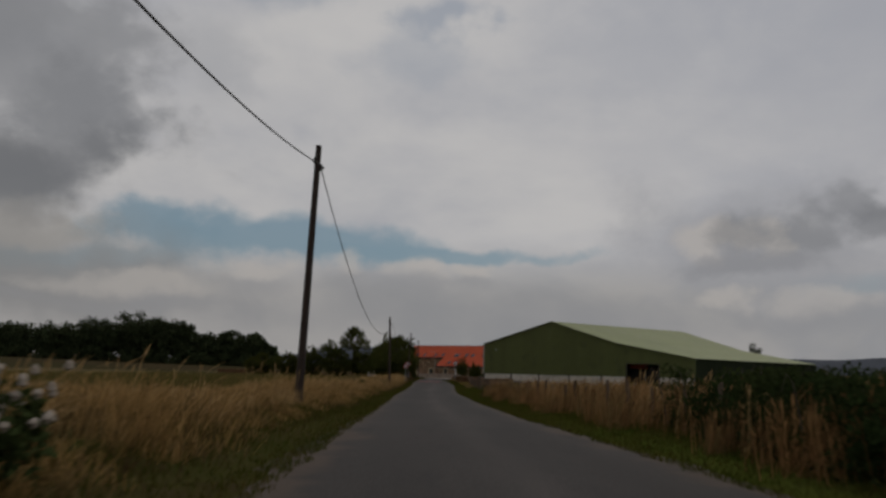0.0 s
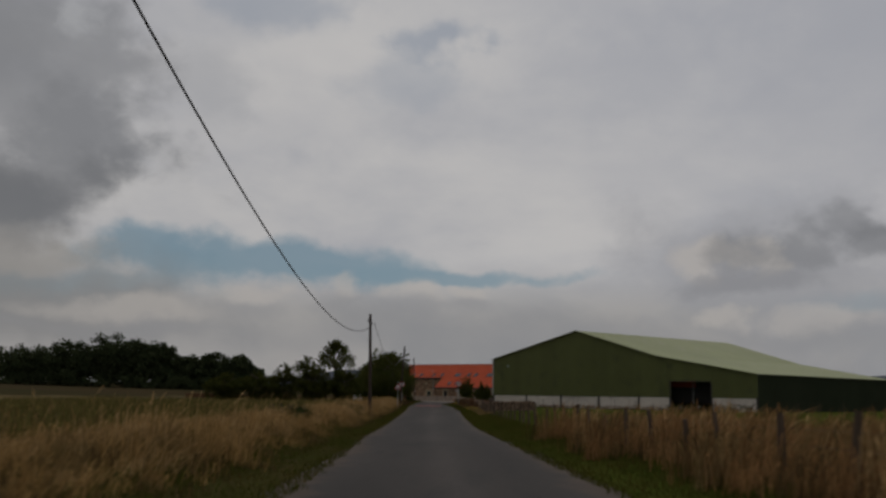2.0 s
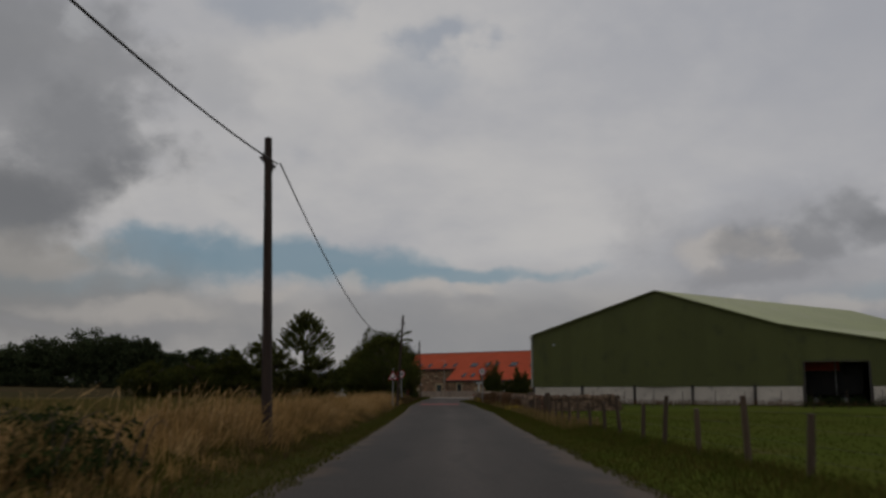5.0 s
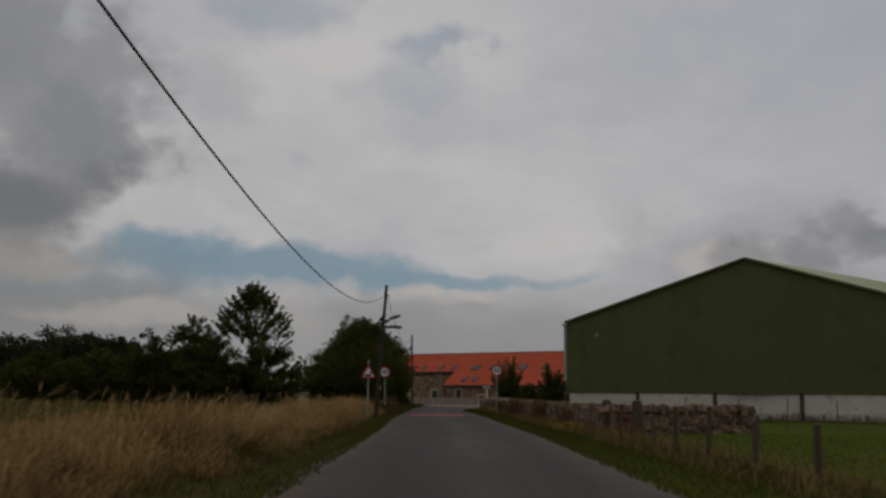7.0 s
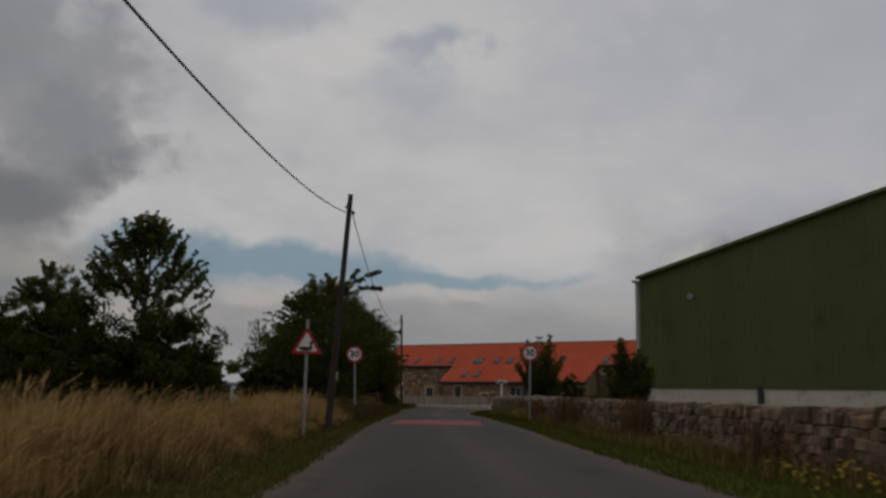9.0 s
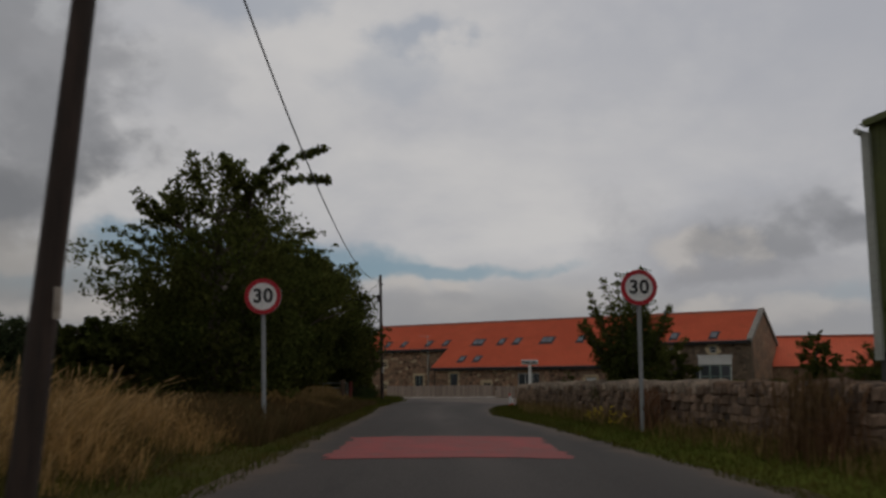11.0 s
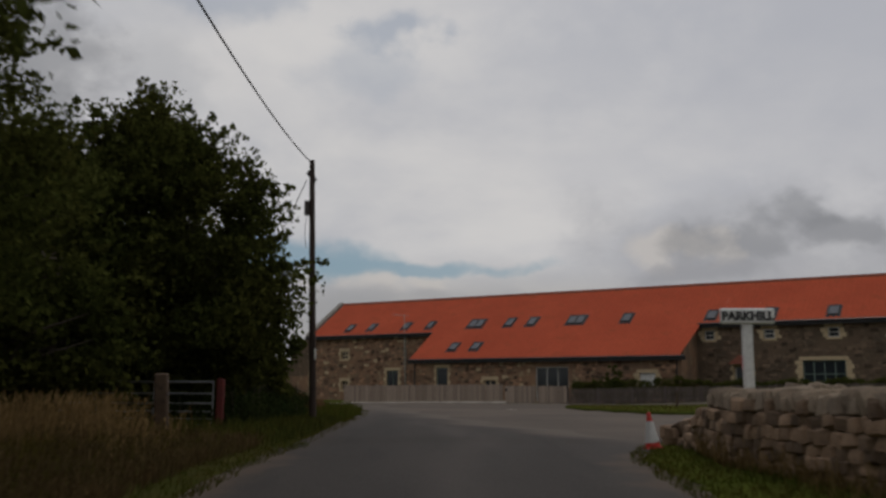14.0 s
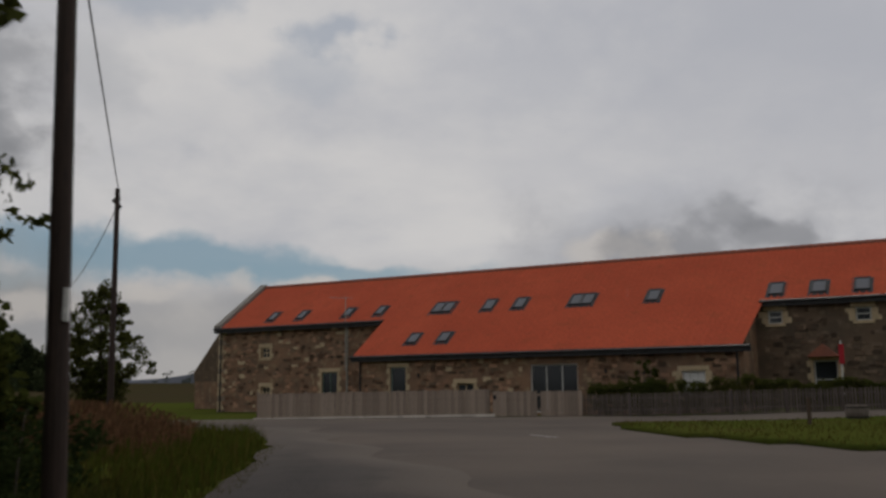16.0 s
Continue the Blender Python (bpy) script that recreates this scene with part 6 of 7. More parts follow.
tree(-11.0, 195.5, 7.5, 3.3, 5, HEDGE_LABEL, 0.17, 330, 90, 0.04, mat=M_LEAF_B, group="roadside trees", sprays=30)


def boughs(x, y, lines, seed, mat):
    """Long leafy boughs that reach out of a crown; each line runs from the trunk outward."""
    rng = np.random.default_rng(seed)
    t = thing("cherry_tree", pose(x, y, float(land(x, y)) - 0.05), "slim cherry tree with long arching leafy boughs", "tree", "roadside trees")
    bm = B()
    z0 = float(land(x, y)) - 0.05
    tube(bm, ((0, 0, 0), (0.1, 0, 2.2), (0.05, 0, 4.4), (0.3, 0, 6.1)), (0.11, 0.09, 0.06, 0.03), 8)
    sc = []
    for line in lines:
        pts = [Vector((p - x, q - y, r - z0)) for p, q, r in line]
        tube(bm, pts, [0.03 * (1 - 0.8 * i / (len(pts) - 1)) for i in range(len(pts))], 5)
        for q in np.sort(rng.uniform(0.05, 1.0, 22)):
            f = q * (len(pts) - 1)
            i = min(int(f), len(pts) - 2)
            c = np.array(pts[i].lerp(pts[i + 1], f - i))
            sc.append(c)
            ln = rng.uniform(0.15, 0.5) * (1.25 - q)
            for w in (-1, 1):
                v = np.array([0.6, w * rng.uniform(0.2, 1.0), rng.uniform(-0.2, 0.5)])
                for u in (0.5, 1.0):
                    sc.append(c + v * ln * u)
    part("trunk", bm, M_BARK, t)
    co, f = leaf_cloud(rng, np.array(sc), np.full(len(sc), 0.13), 3, 0.17)
    mesh_arrays("crown", co, f, mat, t)


boughs(-6.9, 166.6, [[(-6.75, 166.6, 5.7), (-6.2, 166.6, 6.4), (-5.5, 166.5, 6.75), (-4.75, 166.5, 7.05)], [(-6.75, 166.6, 5.4), (-6.0, 166.5, 6.1), (-5.3, 166.4, 6.2), (-4.62, 166.4, 6.12)], [(-6.9, 166.6, 5.6), (-6.3, 166.7, 6.6), (-5.9, 166.8, 7.15)], [(-6.9, 166.6, 5.3), (-7.3, 166.6, 6.4), (-7.5, 166.6, 6.95)]], 15, M_LEAF_B)
for k, (bx, by, bh, br) in enumerate(((-8.6, 172.5, 4.6, 2.6), (-9.8, 181.5, 4.6, 2.7), (-10.2, 192.0, 4.0, 2.7), (-12.2, 201.0, 4.2, 2.6), (-8.0, 205.0, 2.7, 1.8), (-6.95, 200.3, 3.6, 1.9), (-12.5, 186.0, 5.0, 3.0), (-13.0, 198.0, 6.0, 3.2))):
    tree(bx, by, bh, br, 70 + k, "dense shady hawthorn bush under the roadside trees", 0.17, 230, 90, -0.02, "hawthorn_bush", M_LEAF, "hawthorns under the trees", sprays=14, category="bush")
# the open tree and scrub across the field corner
tree(-14.5, 160.5, 8.2, 2.6, 11, "tall open young tree with thin upright crown", 0.17, 120, 40, 0.25, mat=M_LEAF_B, open_top=0.7, sprays=190, upright=0.7, taper=0.2)
tree(-18.5, 160.0, 6.3, 1.9, 12, "slender pointed young tree above scrub", 0.17, 130, 60, 0.2, mat=M_LEAF_B, open_top=0.3, sprays=22, upright=0.4)
SCRUB = "rounded dark green scrub bush by the field edge"
for k, (bx, by, bh, br) in enumerate(((-21.5, 160.0, 4.6, 2.6), (-17.0, 158.5, 4.4, 2.6), (-13.2, 159.5, 4.2, 2.5), (-9.7, 164.6, 2.2, 1.4), (-25.5, 162.0, 4.0, 2.6), (-30.5, 164.0, 3.6, 2.8))):
    tree(bx, by, bh, br, 20 + k, SCRUB, 0.18, 170, 70, 0.0, "shrub", M_LEAF, "scrub bushes", sprays=16, category="bush")
# over the wall
def shoot_bush(x, y, height, radius, seed, label, mat, stems=34):
    """A vase of leafy upright shoots over a dense foot."""
    rng = np.random.default_rng(seed)
    t = thing("shrub", pose(x, y, float(land(x, y)) - 0.05), label, "bush")
    sc = []
    for k in range(stems):
        a, out_ = k * 2.4 + rng.uniform(-0.3, 0.3), radius * rng.uniform(0.25, 1.05)
        top = height * (1.03 - 0.42 * (out_ / radius) ** 1.5) * rng.uniform(0.78, 1.0)
        pts = [np.array([math.cos(a) * out_ * q ** 1.3, math.sin(a) * out_ * q ** 1.3, top * q * (1 - 0.10 * q * (out_ / radius))]) for q in np.linspace(0, 1, 6)]
        part("stem", tube(B(), pts, [0.03 * (1 - 0.8 * q) * height / 4 for q in np.linspace(0, 1, 6)], 5), M_BARK, t)
        for q in np.linspace(0.30, 1.0, 12):
            i = min(int(q * 5), 4)
            c = pts[i] + (pts[i + 1] - pts[i]) * (q * 5 - i)
            sc.append(c)
            for w in (-1, 1):
                b = a + w * rng.uniform(0.6, 1.8)
                ln = 0.34 * (1.15 - q) * height / 4 + 0.08
                for u in (0.4, 0.75, 1.1):
                    sc.append(c + np.array([math.cos(b) * ln * u, math.sin(b) * ln * u, ln * u * 0.45]))
    co1, f1 = leaf_cloud(rng, np.array(sc), np.full(len(sc), 0.10), 5, 0.10)
    n = 90
    u = rng.normal(0, 1, (n, 3))
    u *= (rng.random((n, 1)) ** 0.4) / np.linalg.norm(u, axis=1, keepdims=True)
    c = u * np.array([[radius * 0.72, radius * 0.72, height * 0.27]]) + np.array([[0, 0, height * 0.27]])
    co2, f2 = leaf_cloud(rng, c, np.full(n, radius * 0.2), 80, 0.09)
    mesh_arrays("crown", np.concatenate([co1, co2]), np.concatenate([f1, f2 + len(co1)]), mat, t)


shoot_bush(3.65, 168.9, 4.8, 1.45, 31, "feathery green bush growing behind the stone wall", M_LEAF_B)
shoot_bush(5.6, 155.7, 3.45, 1.1, 32, "dark leafy bush growing beside the shed corner", M_LEAF, 30)
tree(5.5, 171.4, 2.0, 0.85, 33, "small dark bush behind the stone wall", 0.11, 70, 60, 0.03, "shrub", M_LEAF, sprays=18, category="bush")
tree(-12.2, 233.0, 5.6, 1.7, 34, "narrow dark garden tree beyond the verge", 0.14, 190, 70, 0.03, "garden_tree", M_LEAF, sprays=20)
for k, (bx, by, bh, br) in enumerate(((40.0, 231.0, 4.6, 2.6), (45.5, 230.0, 3.6, 2.2), (33.2, 227.8, 6.0, 2.0), (51.0, 229.0, 4.4, 2.4))):
    tree(bx, by, bh, br, 40 + k, "leafy garden shrub before the east range", 0.2, 130, 60, 0.0, "garden_shrub", M_LEAF_B, "garden shrubs", sprays=14, category="bush")
tree(11.8, 236.5, 2.5, 0.75, 47, "bright green shrub trained against the steading", 0.1, 70, 60, 0.0, "garden_shrub", M_LEAF_B, sprays=10, category="bush")


def hedge(name, p, q, width, h, seed, label):
    rng = np.random.default_rng(seed)
    p, q = np.array(p, float), np.array(q, float)
    L = np.linalg.norm(q - p)
    n = int(L * 120)
    t = rng.random(n)
    c = p[None] + (q - p)[None] * t[:, None]
    c[:, :2] += rng.uniform(-width / 2, width / 2, (n, 2))
    c[:, 2] += rng.uniform(0.1, h, n) + 0.12 * np.sin(t * 37 + seed)
    o = (p + q) / 2
    t = thing(name, pose(*o), label, "hedge", "garden hedges")
    co, f = leaf_cloud(rng, c - o, np.full(n, 0.17), 40, 0.085)
    mesh_arrays("foliage", co, f, M_LEAF_B, t)
    for k in range(int(L / 0.6)):
        b = p + (q - p) * ((k + 0.5) / int(L / 0.6)) - o
        part("stem", tube(B(), (b + np.array([0, 0, -0.15]), b + np.array([0.05, 0.03, h * 0.7])), (0.03, 0.012), 6), M_BARK, t)


hedge("garden_hedge", (9.1, 235.9, 0.2), (15.8, 231.75, 0.4), 0.5, 1.35, 51, "clipped dark green garden hedge behind the picket fence")
hedge("garden_hedge", (16.0, 231.6, 0.4), (30.0, 222.9, 0.65), 0.5, 1.12, 52, "clipped dark green garden hedge behind the picket fence")


def far_wood():
    """The wood across the field, too far to count leaf by leaf."""
    rng = np.random.default_rng(60)
    cs, rs = [], []
    for x, y, h, r in ((-232, 470, 17, 12), (-211, 465, 18, 12), (-189, 462, 18, 12), (-170, 461, 21, 12), (-152, 461, 25, 12), (-138, 463, 24, 11), (-127, 461, 22, 6), (-116, 465, 17, 9), (-104, 461, 18, 8), (-92, 460, 17, 7), (-255, 480, 16, 14), (-285, 490, 15, 16), (-86, 462, 12, 5)):
        n = 220
        u = rng.normal(0, 1, (n, 3))
        u /= np.linalg.norm(u, axis=1, keepdims=True)
        c = u * rng.uniform(0.3, 1, (n, 1)) * np.array([[r * 1.1, r * 0.9, h * 0.5]]) + np.array([[x, y, 0]])
        c[:, 2] += float(land(x, y)) + h * 0.42
        cs.append(c)
        rs.append(np.full(n, r * 0.3))
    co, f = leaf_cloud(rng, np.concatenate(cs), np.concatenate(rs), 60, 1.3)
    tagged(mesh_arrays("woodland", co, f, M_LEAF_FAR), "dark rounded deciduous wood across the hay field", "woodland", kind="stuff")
    cs = []
    for x, y, n, w, h in ((-200, 452, 420, 125, 5), (-60, 700, 60, 40, 5), (330, 620, 90, 90, 5), (470, 560, 60, 60, 6), (139.5, 430, 60, 0.9, 16), (262, 430, 16, 2.0, 4)):
        c = np.stack([x + rng.uniform(-w, w, n), y + rng.uniform(-4, 4, n), rng.uniform(0, h, n)], -1)
        c[:, 2] += land(c[:, 0], c[:, 1])
        cs.append(c)
    cs = np.concatenate(cs)
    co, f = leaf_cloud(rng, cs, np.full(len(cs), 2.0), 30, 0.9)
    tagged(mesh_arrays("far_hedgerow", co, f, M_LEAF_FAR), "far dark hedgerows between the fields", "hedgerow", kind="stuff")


far_wood()

# ---- grasses ----
def blades(name, x, y, h, w, mat, seed, label, droop=0.35, head=0.0, z=None, wind=0.35):
    """Grass blades: a bent strip of two quads and a tip; head gives a seed head."""
    rng = np.random.default_rng(seed)
    n = len(x)
    z0 = land(x, y) if z is None else z
    a = rng.uniform(0, math.tau, n)
    d = np.stack([np.cos(a), np.sin(a), np.zeros(n)], -1)
    s = np.stack([-np.sin(a), np.cos(a), np.zeros(n)], -1)
    tw = rng.uniform(0, math.tau, n)
    s = s * np.cos(tw)[:, None] + d * np.sin(tw)[:, None]
    d[:, 0] += wind
    o = np.stack([x, y, z0 - 0.02], -1)
    b = rng.uniform(0.1, 1, n) * droop
    up = np.array([[0, 0, 1.0]])
    p1 = o + up * (h * 0.55)[:, None] + d * (h * b * 0.25)[:, None]
    p2 = o + up * (h * (1 - 0.25 * b))[:, None] + d * (h * b)[:, None]
    ws = (w * rng.uniform(0.7, 1.3, n))[:, None]
    wm = ws * 0.8
    we = ws * (head if head else 0.15)
    if head:
        p15 = p1 + (p2 - p1) * 0.6
        co = np.stack([o - s * ws * 0.5, o + s * ws * 0.5, p15 - s * ws * 0.35, p15 + s * ws * 0.35, p15 + (p2 - p15) * 0.4 - s * we * 0.5, p15 + (p2 - p15) * 0.4 + s * we * 0.5, p2], 1)
    else:
        co = np.stack([o - s * ws * 0.5, o + s * ws * 0.5, p1 - s * wm * 0.5, p1 + s * wm * 0.5, p1 + (p2 - p1) * 0.6 - s * we * 1.6, p1 + (p2 - p1) * 0.6 + s * we * 1.6, p2], 1)
    i = np.arange(n)[:, None] * 7
    f = np.concatenate([i + np.array([[0, 1, 3]]), i + np.array([[0, 3, 2]]), i + np.array([[2, 3, 5]]), i + np.array([[2, 5, 4]]), i + np.array([[4, 5, 6]])], 0)
    ob = mesh_arrays(name, co.reshape(-1, 3), f, mat)
    return tagged(ob, label, "grass", kind="stuff")


def strip(rng, n, y0, y1, off0, off1, side, power=1.0):
    """Places along one side of the lane, off0 to off1 metres from its edge."""
    y = rng.uniform(y0, y1, n)
    o = off0 + (off1 - off0) * rng.random(n) ** power
    x = road_left(y) - o if side < 0 else road_right(y) + o
    return x, y


def patchy(rng, x, y, scale=0.5, keep=0.5):
    v = np.sin(x * scale * 1.7 + 1.1) * np.cos(y * scale + 0.4) + 0.6 * np.sin(x * scale * 3.1 + y * scale * 2.3)
    return v + rng.normal(0, 0.5, len(x)) > -1.2 + 2 * (1 - keep) - 0.6


def fence_x_arr(y):
    return np.interp(y, [8, 30, 70, 105, 126], [6.2, 5.2, 4.1, 3.85, 4.1])


def build_grass():
    rng = np.random.default_rng(70)
    # short green verge, both sides
    for side, n, w, y1 in ((-1, 170000, 1.7, 214), (1, 230000, 2.1, 190)):
        x, y = strip(rng, n, -8, y1, -0.16, w, side, 1.1)
        x = x + side * np.where(rng.random(n) < 0.5, 0.12 * np.sin(y * 3.1) * np.sin(y * 0.7), 0)
        off = np.where(side < 0, road_left(y) - x, x - road_right(y))
        h = rng.uniform(0.035, 0.12, n) * (1 + 1.3 * smooth01(0.5, 1.6, off) * rng.random(n))
        for q, mat in ((0, M_GREENGRASS), (1, M_VERGEGRASS)):
            s = rng.random(n) < (0.45 if side < 0 else 0.55)
            s = s if q == 0 else ~s
            blades("verge_grass", x[s], y[s], h[s], np.full(s.sum(), 0.011), mat, 71 + side + 40 * q, "short green grass along the lane edge", 0.5)
    # bank of tall dry grass on the left: tussocks of several tones, leaning in the wind
    def tussocks(n, per, off0, off1, mat, seed, label, hi, droop, head, width, wind, y0=-6, y1=163, spread=0.2):
        r = np.random.default_rng(seed)
        cx, cy = strip(r, n, y0, y1, off0, off1, -1, 1.1)
        size = r.uniform(0.55, 1.15, n) * (0.85 + 0.25 * np.sin(cy * 0.45 + 1.5 * np.sin(cy * 0.13)))
        cx, cy, size = (np.repeat(v, per) for v in (cx, cy, size))
        x, y = cx + r.normal(0, spread, n * per) * size, cy + r.normal(0, spread * 1.3, n * per) * size
        off = road_left(y) - x
        k = off > 0.55
        x, y, off, size = x[k], y[k], off[k], size[k]
        h = hi * size * r.uniform(0.55, 1.0, len(x)) * (0.4 + 0.6 * smooth01(0.7, 2.2, off)) * (1 - 0.45 * smooth01(3.0, 4.6, off)) * (0.76 + 0.24 * smooth01(66, 92, y))
        blades("tall_dry_grass", x, y, h, np.full(len(x), width), mat, seed, label, droop, head, wind=wind)

    tussocks(1700, 36, 1.1, 5.4, M_DRY, 73, "tall golden dry grass along the verge", 0.98, 0.75, 1.2, 0.012, 0.7)
    tussocks(520, 34, 1.6, 4.6, M_DRYTUFT, 83, "tall bleached feathery grass leaning in the wind", 1.12, 0.85, 2.0, 0.011, 0.9)
    tussocks(900, 30, 0.9, 4.8, M_DRY2, 74, "brown seeding grass stems in the verge", 0.9, 0.65, 1.8, 0.012, 0.6)
    tussocks(1100, 26, 0.7, 3.2, M_DRYDARK, 87, "dark brown and green grass at the foot of the bank", 0.6, 0.6, 0.0, 0.014, 0.4)
    tussocks(500, 26, 0.6, 3.6, M_VERGEGRASS, 88, "olive green tussocks in the verge", 0.62, 0.6, 0.0, 0.014, 0.4)
    n = 420
    x, y = strip(rng, n, -6, 150, 1.6, 4.0, -1, 1.0)
    blades("tall_dry_grass", x, y, rng.uniform(0.85, 1.2, n), np.full(n, 0.009), M_DRYTUFT, 89, "single tall grass plumes above the bank", 0.7, 2.4, wind=0.9)
    for mat, n, sd in ((M_OLIVE, 60000, 75), (M_DRY2, 26000, 84), (M_DRY, 26000, 85)):
        x, y = strip(rng, n, -6, 158, 4.6, 42, -1, 1.5)
        off = road_left(y) - x
        gold = (y < 46 + 5 * np.sin(x * 0.2)) & (off < 24 + 3 * np.sin(y * 0.4))
        k = ~gold if mat is M_OLIVE else (gold | (rng.random(n) < 0.3)) if mat is M_DRY2 else (gold | (rng.random(n) < 0.1))
        blades("hay_field_grass", x[k], y[k], rng.uniform(0.2, 0.55, k.sum()) * np.where(gold[k], 0.6, 1.0), np.full(k.sum(), 0.028), mat, sd, "standing olive and brown hay across the field", 0.5, 1.2)
    # left verge by the trees
    n = 30000
    x, y = strip(rng, n, 158, 190, 0.5, 4.0, -1, 1.2)
    blades("tall_dry_grass", x, y, rng.uniform(0.2, 0.62, n) * (1 - 0.5 * smooth01(164, 174, y)), np.full(n, 0.014), M_DRYDARK, 76, "brown seeding grass below the trees", 0.5, 1.6)
    n = 26000
    x, y = strip(rng, n, 190, 231, 0.2, 9.0, -1, 1.0)
    k = y < 204 + 2 * np.sin(x * 2)
    hh = rng.uniform(0.12, 0.45, n)
    for q, mat in ((0, M_GREENGRASS), (1, M_VERGEGRASS)):
        g = ~k & ((np.arange(n) % 3 == 0) == (q == 1))
        blades("verge_grass", x[g], y[g], hh[g], np.full(g.sum(), 0.02), mat, 77 + 30 * q, "rank green grass round the pole foot", 0.5)
    # deep shade below the trees is put into these blades' dark colour
    blades("nettle_bed", x[k], y[k], hh[k] * 0.7, np.full(k.sum(), 0.022), M_LEAF, 90, "rank grass below the trees, deep shade put into its dark colour", 0.5)
    tussocks(150, 34, 0.9, 4.4, M_DRY2, 91, "brown seeding grass below the trees", 0.68, 0.7, 1.8, 0.012, 0.6, 158, 176)
    tussocks(160, 34, 0.9, 4.4, M_DRYDARK, 94, "dark brown seeding grass below the trees", 0.5, 0.7, 1.8, 0.012, 0.6, 166, 190)
    tussocks(130, 34, 1.0, 4.0, M_DRY, 92, "golden grass tufts below the trees", 0.85, 0.7, 1.4, 0.012, 0.6, 157, 168)
    tussocks(260, 30, 0.5, 3.0, M_VERGEGRASS, 93, "olive green tussocks below the trees", 0.55, 0.6, 0.0, 0.014, 0.4, 158, 192)
    n = 2600
    x, y = rng.normal(-7.6, 1.0, n), rng.normal(187.6, 1.4, n)
    k = x < road_left(y) - 0.8
    x, y = x[k], y[k]
    blades("tall_dry_grass", x, y, rng.uniform(0.35, 0.95, len(x)) * np.exp(-((x + 7.2) / 1.6) ** 2), np.full(len(x), 0.014), M_DRY2, 86, "tall brown grass clump before the field gate", 0.45, 2.2)
    n = 20000
    x, y = strip(rng, n, 210, 236, 1.8, 14.0, -1, 0.9)
    blades("tall_dry_grass", x, y, rng.uniform(0.4, 1.15, n) * (0.45 + 0.55 * smooth01(1.5, 4, road_left(y) - x)), np.full(n, 0.02), M_DOCK, 78, "brown docks and seeding grass on the bank", 0.4, 2.6)
    # right side: dry grass, then grazed pasture
    n, per = 3300, 30
    cx, cy = strip(rng, n, -6, 72, 0.9, 10.0, 1, 1.2)
    k = patchy(rng, cx, cy, 0.8, 0.8) & (cx > fence_x_arr(cy) - 0.75 + 0.35 * np.sin(cy * 0.7) + 0.2 * np.sin(cy * 2.1)) & (cy < 61 + 1.2 * np.minimum(cx - 4, 6) + rng.normal(0, 0.8, n))
    cx, cy = cx[k], cy[k]
    size = rng.uniform(0.5, 1.15, len(cx)) * (0.85 + 0.25 * np.sin(cy * 0.9 + 2 * np.sin(cx * 1.3)))
    cx, cy, size = (np.repeat(v, per) for v in (cx, cy, size))
    x, y = cx + rng.normal(0, 0.2, len(cx)) * size, cy + rng.normal(0, 0.26, len(cx)) * size
    h = 1.08 * size * rng.uniform(0.55, 1.0, len(x))
    for q, mat in enumerate((M_DRYRED, M_DRYDARK, M_DRY2)):
        k = (np.floor(cx * 7.3 + cy * 3.1) % 5).astype(int)
        k = (k < 3) if q == 0 else (k == 2 + q)
        blades("tall_dry_grass", x[k], y[k], h[k], np.full(k.sum(), 0.014), mat, 79 + 60 * q, "tall reddish dry grass round the fence posts", 0.75, 1.6, wind=0.7)
    n, per = 80, 18
    cy = np.repeat(rng.uniform(2, 60, n), per)
    cx = fence_x_arr(cy) + np.repeat(rng.uniform(-0.5, 3.0, n), per)
    size = np.repeat(rng.uniform(0.85, 1.25, n), per)
    x, y = cx + rng.normal(0, 0.13, n * per), cy + rng.normal(0, 0.16, n * per)
    blades("tall_dry_grass", x, y, 1.1 * size * rng.uniform(0.75, 1.0, n * per), np.full(n * per, 0.012), M_DRYTUFT, 97, "pale feathery grass plumes round the fence posts", 0.8, 2.2, wind=0.9)
    n = 45000
    x, y = strip(rng, n, 62, 128, 1.6, 20.0, 1, 1.4)
    blades("pasture_grass", x, y, rng.uniform(0.03, 0.09, n), np.full(n, 0.022), M_GREENGRASS, 80, "grazed green pasture grass", 0.5)
    n = 12000
    x, y = strip(rng, n, 100, 188, 1.0, 2.6, 1, 1.0)
    x = np.minimum(x, WALL_X(y) - 0.1)
    blades("verge_grass", x, y, rng.uniform(0.15, 0.5, n) * rng.random(n) ** 0.7, np.full(n, 0.013), M_DRY2, 81, "mixed seeding grass at the wall foot", 0.5, 1.4)
    n = 16000
    x, y = rng.uniform(5.6, 36, n), rng.uniform(209.2, 224, n)
    k = ((x < 16.6) | (x > 19.4) | (y > 212.2)) & (x > 5.8 + 0.022 * (y - 217.5) ** 2) & (y < 224.2 - 0.12 * np.maximum(x - 8, 0))
    x, y = x[k], y[k]
    zz = base_z(y) + 0.33 * smooth01(10, 22, x) * smooth01(214, 228, y) + 0.13
    blades("green_grass", x, y, rng.uniform(0.04, 0.12, len(x)), np.full(len(x), 0.022), M_VERGEGRASS, 82, "mown grass on the green", 0.5, z=zz)


def WALL_X(y):
    return np.interp(y, [127, 140, 148, 157, 164, 170, 178, 186, 190.4], [4.25, 4.3, 4.2, 3.6, 3.0, 2.7, 2.4, 2.15, 2.75])


build_grass()


